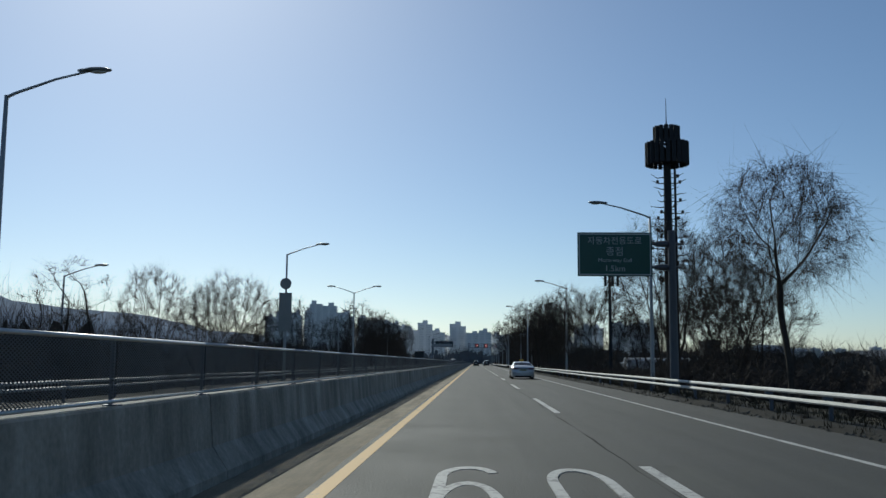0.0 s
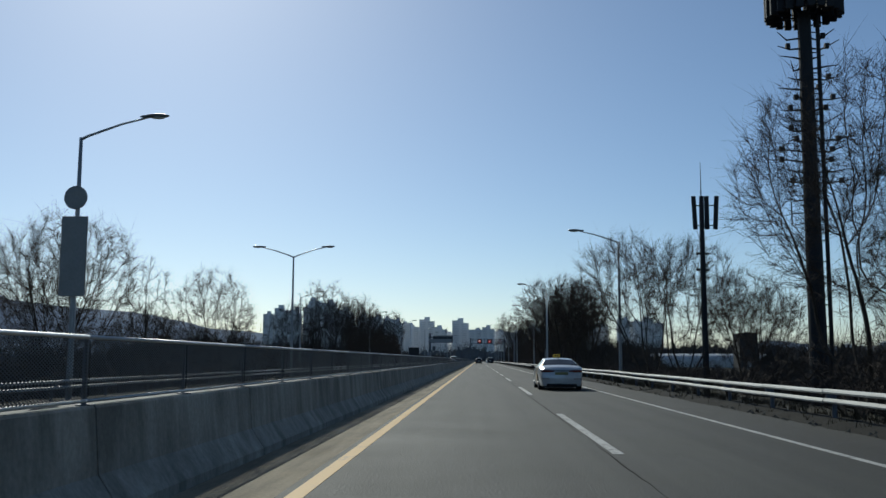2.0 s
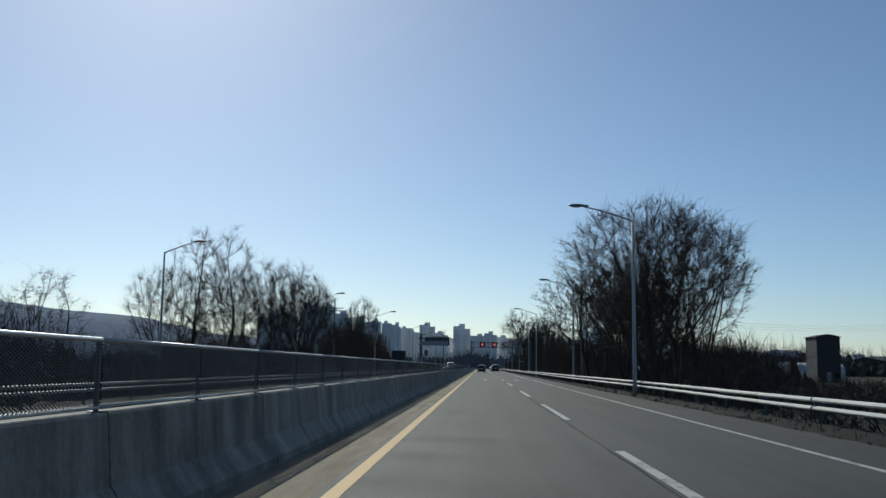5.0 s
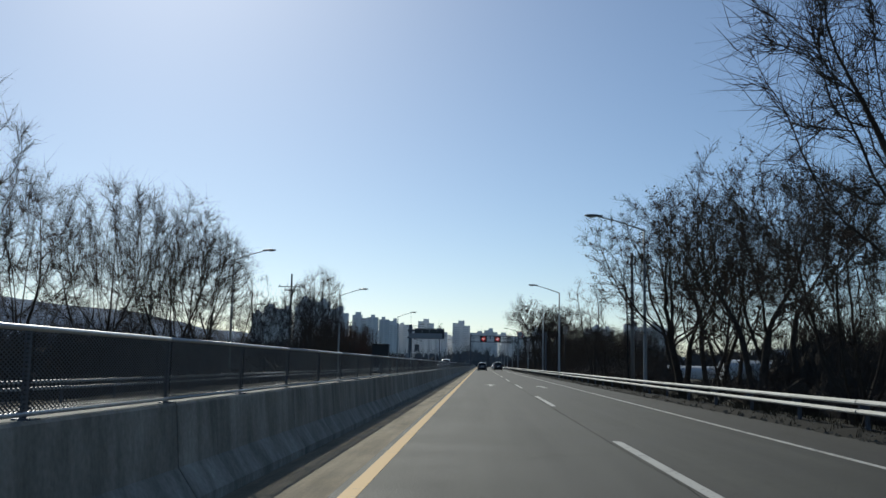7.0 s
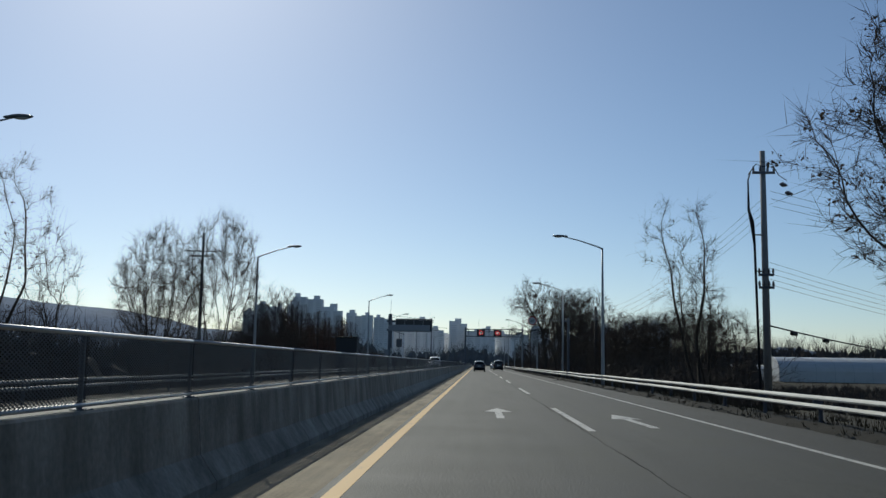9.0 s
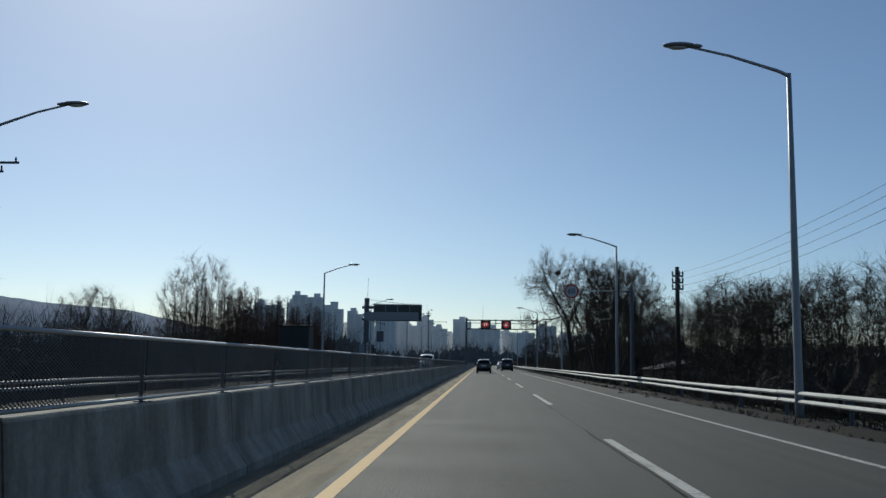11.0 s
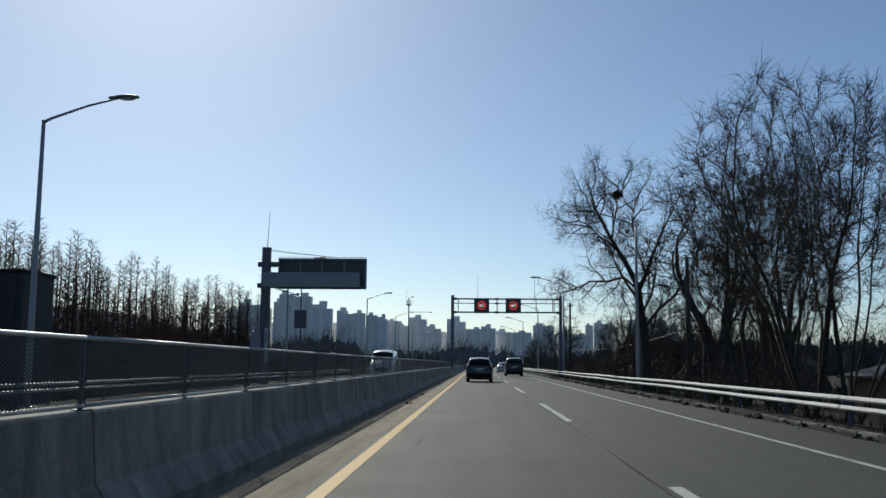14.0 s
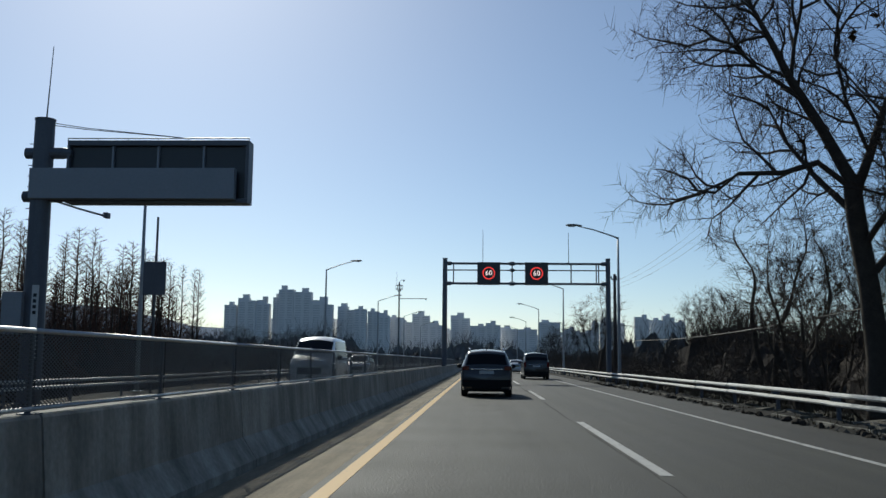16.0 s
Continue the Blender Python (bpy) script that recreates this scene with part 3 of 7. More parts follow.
for i in range(N_SCREEN):
    m = pose(0, Y0 + 15 + 2.5 * i, 0)
    if i == 0:
        panel0.matrix_basis = post0.matrix_basis = rail0.matrix_basis = m
        continue
    share("mesh_panel", panel0.data, screen, m)
    share("post", post0.data, screen, m)
    if i % 2 == 0:
        share("rail", rail0.data, screen, m)
bm = bmesh.new()
for i in range(int((Y1 - 360) / 5)):
    box(bm, -0.012, 0.012, 360 + 5 * i, 364.97 + 5 * i, 0.93, 1.40)
part("far_panels", bm, SCREEN, screen)["kind"] = "stuff"

# ---- guard rails ----
def guard_rail(x, face, y0, y1, z, label):
    """Two rounded steel rails, one over the other, on dark posts."""
    g = thing("guard_rail", x, 0, 0, label, "guard rail", kind="structure")
    rails = []
    for low in (0.0, 0.185):
        bm = bmesh.new()
        hump = [(0.0, 0.008), (0.045, 0.0), (0.078, 0.014), (0.088, 0.040), (0.070, 0.074), (0.035, 0.096), (0.0, 0.100)]
        strip(bm, [(-face * a, b + low) for a, b in hump], 0.0, 4.02)
        bmesh.ops.recalc_face_normals(bm, faces=bm.faces)
        rails.append(part("beam", bm, RAIL, g))
    bm = bmesh.new()
    tube(bm, [(face * 0.16, 0, -0.5), (face * 0.16, 0, 0.27)], 0.05, 10)
    box(bm, min(0.0, face * 0.13), max(0.0, face * 0.13), -0.04, 0.04, 0.03, 0.26)
    # Dark colour stands in for the shade behind the rails.
    post = part("post", bm, POLE_DARK, g, "post with the shade behind the rails painted in")
    bm = bmesh.new()
    box(bm, -0.1 if face > 0 else 0.083, -0.083 if face > 0 else 0.1, -0.05, 0.05, 0.10, 0.20, 0.004)
    reflector = part("reflector", bm, TAXI_YELLOW, g, "small yellow reflector")
    n = int((y1 - y0) / 4)
    for i in range(n):
        wob = 0.05 * noise.noise((i * 0.4, x, 0))
        dz = 0.03 * noise.noise((i * 0.3, x, 9))
        m = pose(wob, y0 + 4 * i, z + dz)
        if i == 0:
            rails[0].matrix_basis = rails[1].matrix_basis = post.matrix_basis = m
            reflector.matrix_basis = m @ pose(0, 0, 0.06)
            continue
        for r in rails:
            share("beam", r.data, g, m)
        share("post", post.data, g, m)
    return g


guard_rail(RAIL_X, 1, -20, 470, 0.40, "dusty pale two-rail steel guard rail on dark posts")
guard_rail(-12.25, -1, -20, 470, 0.34, "pale two-rail guard rail beside the oncoming lanes")


# ---- street lamps ----
def cobra_head(bm, x, z, way):
    """A flat, drop-shaped lamp housing that points along way (+1 or -1 in x)."""
    blob(bm, 0.40, 0.155, 0.075, (x + way * 0.25, 0, z + 0.01), 14, 8)
    blob(bm, 0.20, 0.07, 0.06, (x - way * 0.12, 0, z - 0.01), 10, 6)


def street_lamp(x, y, ways, z=-0.1, height=8.45, reach=2.3):
    n = "double-armed" if len(ways) > 1 else "single-armed"
    lamp = thing("street_lamp", x, y, z, f"tall grey {n} street lamp on a tapered steel pole", "street lamp", "street lamps along the road")
    bm = bmesh.new()
    tube(bm, [(0, 0, 0), (0, 0, 0.9), (0, 0, 4.5), (0, 0, height)], [0.105, 0.10, 0.08, 0.055], 12)
    part("pole", bm, POLE_GREY, lamp, smooth=True)
    bm = bmesh.new()
    box(bm, -0.2, 0.2, -0.2, 0.2, 0.0, 0.03, 0.005)
    for a in (-0.15, 0.15):
        for b in (-0.15, 0.15):
            tube(bm, [(a, b, 0.02), (a, b, 0.08)], 0.018, 6)
    part("base_plate", bm, GALV, lamp)
    bm = bmesh.new()
    box(bm, -0.055, 0.055, -0.112, -0.09, 0.6, 1.0, 0.006)
    part("service_door", bm, POLE_GREY, lamp)
    for w in ways:
        bm = bmesh.new()
        tube(bm, [(0, 0, height - 0.06), (w * 0.25, 0, height + 0.06), (w * reach * 0.6, 0, height + 0.44), (w * reach, 0, height + 0.66)],
             [0.05, 0.045, 0.035, 0.03], 8)
        part("arm", bm, POLE_GREY, lamp, smooth=True)
        bm = bmesh.new()
        cobra_head(bm, w * reach, height + 0.69, w)
        part("lamp_head", bm, LAMP_GREY, lamp, "dark drop-shaped housing", True)
        bm = bmesh.new()
        blob(bm, 0.24, 0.11, 0.05, (w * (reach + 0.28), 0, height + 0.645), 12, 6)
        part("lens", bm, LENS, lamp, "clear lens", True)
    return lamp


lamp_left = street_lamp(-12.75, 24.2, (1,), reach=2.22)
lamp_right = street_lamp(8.45, 45.2, (-1,), reach=2.34)
lamp_twin = street_lamp(-12.7, 96.8, (1, -1), reach=2.25)
for x, y in ((8.5, 88.0), (7.0, 126.4), (7.9, 163.8), (7.25, 206.6), (8.0, 240.9), (8.05, 280.3), (7.75, 317.2), (7.9, 355.0), (7.7, 391.0), (7.8, 430.0), (7.8, 470.0)):
    copy_thing(lamp_right, pose(x, y, -0.33 if 120 < y < 170 else -0.22 if y < 100 or 200 < y < 210 else -0.1))
for x, y in ((-12.65, 61.7), (-16.87, 178.7), (-14.5, 210.8), (-12.9, 259.7), (-14.1, 302.0), (-12.3, 337.0), (-12.5, 376.0), (-12.5, 414.0), (-12.5, 455.0)):
    copy_thing(lamp_left, pose(x, y, -0.5 if 170 < y < 250 else -0.1))
copy_thing(lamp_left, pose(-26.3, 58.5, -1.9))
copy_thing(lamp_left, pose(-21.2, 144.1, -0.6) @ Matrix.Diagonal((1, 1, 1.09, 1)))


def round_board(x, y):
    """A round sign and a tall panel, seen from behind, strapped to a lamp pole."""
    d = thing("round_sign_back", x, y, 6.35, "dark back of a round traffic sign strapped to a lamp pole", "traffic sign")
    bm = bmesh.new()
    lathe(bm, [(0.001, -0.20), (0.36, -0.20), (0.38, -0.19), (0.38, -0.175), (0.001, -0.17)], 28, "y")
    part("disc", bm, SIGN_BACK, d)
    for z in (0.16, -0.22):
        bm = bmesh.new()
        box(bm, -0.03, 0.03, -0.18, -0.055, z, z + 0.06)
        part("bracket", bm, GALV, d)
    p = thing("tall_panel", x, y, 3.4, "tall grey panel strapped to a lamp pole", "panel")
    bm = bmesh.new()
    box(bm, -0.42, 0.42, -0.17, -0.13, -0.2, 2.35, 0.01)
    part("board", bm, SIGN_BACK, p)
    for z in (0.2, 1.1, 2.0):
        bm = bmesh.new()
        box(bm, -0.40, 0.40, -0.13, -0.09, z, z + 0.06)
        part("stiffener", bm, GALV, p)


round_board(-12.65, 61.7)


def board_sign(x, y, z, w, h):
    p = thing("board_sign", x, y, -0.6, "dark back of a rectangular board on a thin post", "sign")
    bm = bmesh.new()
    tube(bm, [(0, 0, 0), (0, 0, 7.3)], [0.055, 0.045], 10)
    part("post", bm, POLE_SHADE, p, smooth=True)
    bm = bmesh.new()
    lathe(bm, [(0.001, 0.0), (0.14, 0.0), (0.14, 0.02), (0.06, 0.03), (0.001, 0.03)], 14, "z")
    part("base_plate", bm, GALV, p)
    bm = bmesh.new()
    box(bm, -w / 2, w / 2, -0.12, -0.085, z + 0.6 - h / 2, z + 0.6 + h / 2, 0.008)
    part("board", bm, POLE_DARK, p)
    for k in (-0.3, 0.3):
        bm = bmesh.new()
        box(bm, -w / 2 + 0.05, w / 2 - 0.05, -0.085, -0.05, z + 0.6 + k * h, z + 0.6 + k * h + 0.05)
        part("bracket", bm, GALV, p)


board_sign(-12.6, 299.4, 4.3, 0.88, 1.3)


# ---- green overhead sign on a cantilever ----
def cantilever_sign():
    s = thing("motorway_sign", 7.95, 39.8, -0.1, "green motorway sign with white border on a grey cantilever post", "road sign")
    bm = bmesh.new()
    tube(bm, [(0.4, 0, 0), (0.4, 0, 6.95)], [0.19, 0.165], 16)
    tube(bm, [(0.4, 0, 6.95), (0.4, 0, 7.0)], [0.175, 0.175], 16)
    part("post", bm, POLE_SHADE, s, smooth=False)
    bm = bmesh.new()
    box(bm, 0.05, 0.75, -0.35, 0.35, 0, 0.04, 0.006)
    part("base_plate", bm, GALV, s)
    for z in (5.42, 6.42):
        bm = bmesh.new()
        tube(bm, [(0.82, 0, z), (-3.4, 0, z)], 0.06, 10)
        tube(bm, [(0.22, 0, z), (0.08, 0, z), (-0.22, 0, z), (-0.35, 0, z)], [0.14, 0.14, 0.13, 0.07], 12)
        part("arm", bm, POLE_SHADE, s)
    x0, x1, z0, z1 = -3.62, -0.46, 5.02, 6.9
    bm = bmesh.new()
    box(bm, x0, x1, -0.13, -0.08, z0, z1, 0.01)
    face = part("panel", bm, SIGN_GREEN, s, "green reflective sheeting")
    bm = bmesh.new()
    t, e = 0.045, 0.05
    for a, b, c, d in ((x0 + e, x1 - e, z1 - e - t, z1 - e), (x0 + e, x1 - e, z0 + e, z0 + e + t),
                       (x0 + e, x0 + e + t, z0 + e + t, z1 - e - t), (x1 - e - t, x1 - e, z0 + e + t, z1 - e - t)):
        box(bm, a, b, -0.136, -0.129, c, d)
    part("border", bm, SIGN_WHITE, face, "white border")
    cx = (x0 + x1) / 2
    for text, size, z in (("자동차전용도로", 0.36, 6.52), ("종점", 0.42, 6.06), ("Motorway End", 0.24, 5.70), ("1.5km", 0.36, 5.34)):
        lettering("lettering", text, size, SIGN_LETTER, face, pose(cx, -0.134, z, 90, 0, 0), label="white lettering")
    for z in (5.3, 5.95, 6.6):
        bm = bmesh.new()
        box(bm, x0 + 0.1, x1 - 0.1, -0.079, -0.05, z, z + 0.06)
        part("stiffener", bm, GALV, s)


cantilever_sign()


def speed_sign():
    s = thing("speed_limit_sign", 7.95, 234.9, -0.1, "round 60 speed limit sign on a dark cantilever arm", "road sign")
    bm = bmesh.new()
    tube(bm, [(0, 0, 0), (0, 0, 5.55)], [0.12, 0.10], 14)
    part("post", bm, POLE_DARK, s)
    bm = bmesh.new()
    tube(bm, [(0.1, 0, 5.25), (-2.9, 0, 5.27)], 0.035, 8)
    tube(bm, [(-0.1, 0, 5.25), (-0.2, 0, 5.25), (-0.36, 0, 5.25), (-0.44, 0, 5.25)], [0.09, 0.09, 0.08, 0.04], 10)
    part("arm", bm, POLE_DARK, s)
    bm = bmesh.new()
    tube(bm, [(0, 0, 5.5), (-1.6, 0, 5.42), (-2.8, 0, 5.36)], 0.008, 4)
    part("stay", bm, POLE_DARK, s)
    c = Vector((-3.22, -0.06, 5.22))
    bm = bmesh.new()
    lathe(bm, [(0.001, 0.02), (0.385, 0.02), (0.39, 0.01), (0.39, -0.01), (0.001, -0.012)], 36, "y", c)
    face = part("disc", bm, SIGN_WHITE, s, "white face")
    bm = bmesh.new()
    lathe(bm, [(0.31, -0.010), (0.31, -0.018), (0.388, -0.018), (0.388, -0.010), (0.31, -0.010)], 36, "y", c)
    part("ring", bm, SIGN_RED, face, "red ring")
    lettering("lettering", "60", 0.42, SIGN_BLACK, face, pose(c.x, c.y - 0.014, c.z, 90), label="black numerals")


speed_sign()


# ---- lane-control gantry ----
def gantry():
    g = thing("lane_gantry", 0, 324.3, 0, "dark steel lane gantry with two lit speed displays", "gantry")
    xl, xr, z0, z1 = -2.40, 8.12, 6.25, 7.55
    for x, low in ((xl, 0.9), (xr, -0.1)):
        bm = bmesh.new()
        tube(bm, [(x, 0, low), (x, 0, 7.85)], [0.17, 0.15], 14)
        tube(bm, [(x, 0, 7.85), (x, 0, 7.9)], 0.165, 14)
        part("column", bm, POLE_DARK, g)
    for z in (z0, z1):
        bm = bmesh.new()
        tube(bm, [(xl, 0, z), (xr, 0, z)], 0.075, 10)
        for x in (xl + 0.25, xr - 0.25, 1.95):
            tube(bm, [(x - 0.22, 0, z), (x - 0.12, 0, z), (x + 0.12, 0, z), (x + 0.22, 0, z)], [0.07, 0.13, 0.13, 0.07], 10)
        part("chord", bm, POLE_DARK, g)
    bm = bmesh.new()
    tube(bm, [(xl, 0, 7.12), (xr, 0, 7.12)], 0.04, 8)
    tube(bm, [(1.78, 0, 7.12), (1.87, 0, 7.12), (2.03, 0, 7.12), (2.12, 0, 7.12)], [0.05, 0.11, 0.11, 0.05], 10)
    part("middle_rail", bm, POLE_DARK, g)
    for x in (xl + 0.55, 1.95, 5.75, xr - 0.75, xr - 0.6):
        bm = bmesh.new()
        tube(bm, [(x, 0, z0), (x, 0, z1)], 0.04, 8)
        part("upright", bm, POLE_DARK, g)
    for cx in (0.44, 3.52):
        bm = bmesh.new()
        box(bm, cx - 0.74, cx + 0.74, -0.24, 0.14, 6.16, 7.62, 0.02)
        d = part("display", bm, PANEL_DARK, g, "dark display box")
        c = Vector((cx, -0.245, 6.9))
        bm = bmesh.new()
        lathe(bm, [(0.34, 0.002), (0.34, -0.012), (0.405, -0.012), (0.405, 0.002), (0.34, 0.002)], 36, "y", c)
        part("ring", bm, LED_RED, d, "lit red ring")
        lettering("lettering", "60", 0.46, LED_WHITE, d, pose(c.x, c.y - 0.004, c.z, 90), label="lit white numerals")
    for x, top in ((0.05, 9.75), (5.6, 9.6)):
        bm = bmesh.new()
        tube(bm, [(x, 0.05, z1), (x, 0.05, top)], [0.022, 0.012], 6)
        part("lightning_rod", bm, POLE_DARK, g)


gantry()


# ---- variable message sign ----
def message_sign():
    s = thing("message_sign", -13.3, 291.2, -0.1, "large dark message sign on a thick grey cantilever column", "message sign")
    bm = bmesh.new()
    tube(bm, [(0, 0, 0), (0, 0, 8.5)], [0.34, 0.29], 20)
    tube(bm, [(0, 0, 8.5), (0, 0, 8.54)], 0.31, 20)
    part("column", bm, POLE_DARK, s, smooth=False)
    bm = bmesh.new()
    tube(bm, [(-0.30, 0, 1.5), (-0.44, 0, 1.5)], 0.014, 5)
    rung = part("rung", bm, POLE_DARK, s)
    for i in range(1, 20):
        share("rung", rung.data, s, pose(0, 0, 0.33 * i))
    for z in (6.15, 7.48):
        bm = bmesh.new()
        tube(bm, [(-0.52, 0, z), (-0.3, 0, z), (0.3, 0, z), (0.62, 0, z), (0.9, 0, z)], [0.17, 0.18, 0.18, 0.18, 0.12], 12)
        part("arm", bm, POLE_DARK, s)
    x0, x1, z0, z1 = 0.78, 6.32, 5.95, 7.86
    bm = bmesh.new()
    box(bm, x0, x1, -0.12, 0.42, z1 - 0.16, z1, 0.015)
    box(bm, x0, x1, -0.12, 0.42, z0, z0 + 0.14, 0.015)
    box(bm, x0, x0 + 0.08, -0.12, 0.42, z0 + 0.14, z1 - 0.16)
    box(bm, x1 - 0.10, x1, -0.12, 0.42, z0 + 0.14, z1 - 0.16)
    part("frame", bm, POLE_DARK, s)
    bm = bmesh.new()
    box(bm, x0 + 0.09, x1 - 0.11, 0.04, 0.40, z0 + 0.16, z1 - 0.18)
    part("display", bm, PANEL_DARK, s, "dark display face")
    for k in (0.25, 0.5, 0.75):
        bm = bmesh.new()
        x = x0 + (x1 - x0) * k
        box(bm, x - 0.03, x + 0.03, -0.06, 0.04, z0 + 0.95, z1 - 0.17)
        part("rib", bm, PANEL_GREY, s)
    bm = bmesh.new()
    box(bm, -0.2, x1 - 0.34, -0.42, -0.125, z0 + 0.08, z0 + 1.0, 0.012)
    part("lower_panel", bm, PANEL_GREY, s, "plain light grey lower panel")
    bm = bmesh.new()
    tube(bm, [(x0, -0.1, z1 + 0.06), (x1, -0.1, z1 + 0.06)], 0.02, 6)
    for k in range(7):
        x = x0 + (x1 - x0) * k / 6
        tube(bm, [(x, -0.1, z1 - 0.02), (x, -0.1, z1 + 0.06)], 0.015, 5)
    part("top_rail", bm, GALV, s)
    bm = bmesh.new()
    for dz in (0.0, -0.07):
        tube(bm, [(0.25, 0, 8.42 + dz), (1.3, -0.05, 8.25 + dz * 0.6), (4.4, -0.08, 7.93)], 0.012, 4)
    part("stay_wire", bm, POLE_DARK, s)
    bm = bmesh.new()
    tube(bm, [(0.03, 0, 8.5), (0.12, 0, 10.85)], [0.025, 0.012], 6)
    part("lightning_rod", bm, POLE_DARK, s)
    bm = bmesh.new()
    tube(bm, [(0.5, 0, 6.0), (1.2, 0, 5.78), (2.05, 0, 5.55)], 0.03, 6)
    box(bm, 1.98, 2.12, -0.12, 0.12, 5.5, 5.66, 0.01)
    part("camera_arm", bm, POLE_DARK, s)
    bm = bmesh.new()
    box(bm, -0.75, -0.15, -0.48, -0.3, 2.0, 3.25, 0.015)
    part("cabinet", bm, PANEL_GREY, s)
    bm = bmesh.new()
    box(bm, 0.10, 0.30, -0.40, -0.36, 1.3, 3.45, 0.006)
    part("notice_strip", bm, SIGN_WHITE, s, "narrow white upright notice with dark bars")
    for i in range(4):
        bm = bmesh.new()
        box(bm, 0.15, 0.25, -0.407, -0.399, 3.1 - 0.17 * i, 3.2 - 0.17 * i)
        part("dark_bar", bm, SIGN_BLACK, s)


message_sign()


# ---- camera mast beyond the message sign ----
def camera_mast(x, y, height, arm):
    s = thing("camera_mast", x, y, -0.1, "dark steel mast with a basket and a long arm", "mast")
    bm = bmesh.new()
    tube(bm, [(0, 0, 0), (0, 0, height)], [0.16, 0.10], 12)
    part("pole", bm, POLE_DARK, s)
    bm = bmesh.new()
    tube(bm, [(0, 0, height - 2.6), (arm, 0, height - 2.6)], 0.05, 6)
    box(bm, arm - 0.1, arm + 0.15, -0.1, 0.1, height - 2.75, height - 2.55, 0.01)
    part("arm", bm, POLE_DARK, s)
    bm = bmesh.new()
    for z in (height - 1.1, height - 0.5):
        for k in range(12):
            a, b = 2 * math.pi * k / 12, 2 * math.pi * (k + 1) / 12
            tube(bm, [(0.55 * math.cos(a), 0.55 * math.sin(a), z), (0.55 * math.cos(b), 0.55 * math.sin(b), z)], 0.03, 4)
    for k in range(6):
        a = 2 * math.pi * k / 6
        tube(bm, [(0.1 * math.cos(a), 0.1 * math.sin(a), height - 1.5), (0.55 * math.cos(a), 0.55 * math.sin(a), height - 1.1),
                  (0.55 * math.cos(a), 0.55 * math.sin(a), height - 0.5)], 0.03, 4)
    part("basket", bm, POLE_DARK, s)
    bm = bmesh.new()
    tube(bm, [(0, 0, height), (0.35, 0, height + 0.35), (0.75, 0, height + 0.35)], 0.03, 5)
    box(bm, 0.6, 0.85, -0.1, 0.1, height + 0.1, height + 0.35, 0.01)
    part("camera", bm, POLE_DARK, s)
    bm = bmesh.new()
    tube(bm, [(-0.4, 0, height - 0.5), (-0.4, 0, height + 1.6)], 0.02, 5)
    part("lightning_rod", bm, POLE_DARK, s)


camera_mast(-13.0, 410.0, 13.6, 4.2)


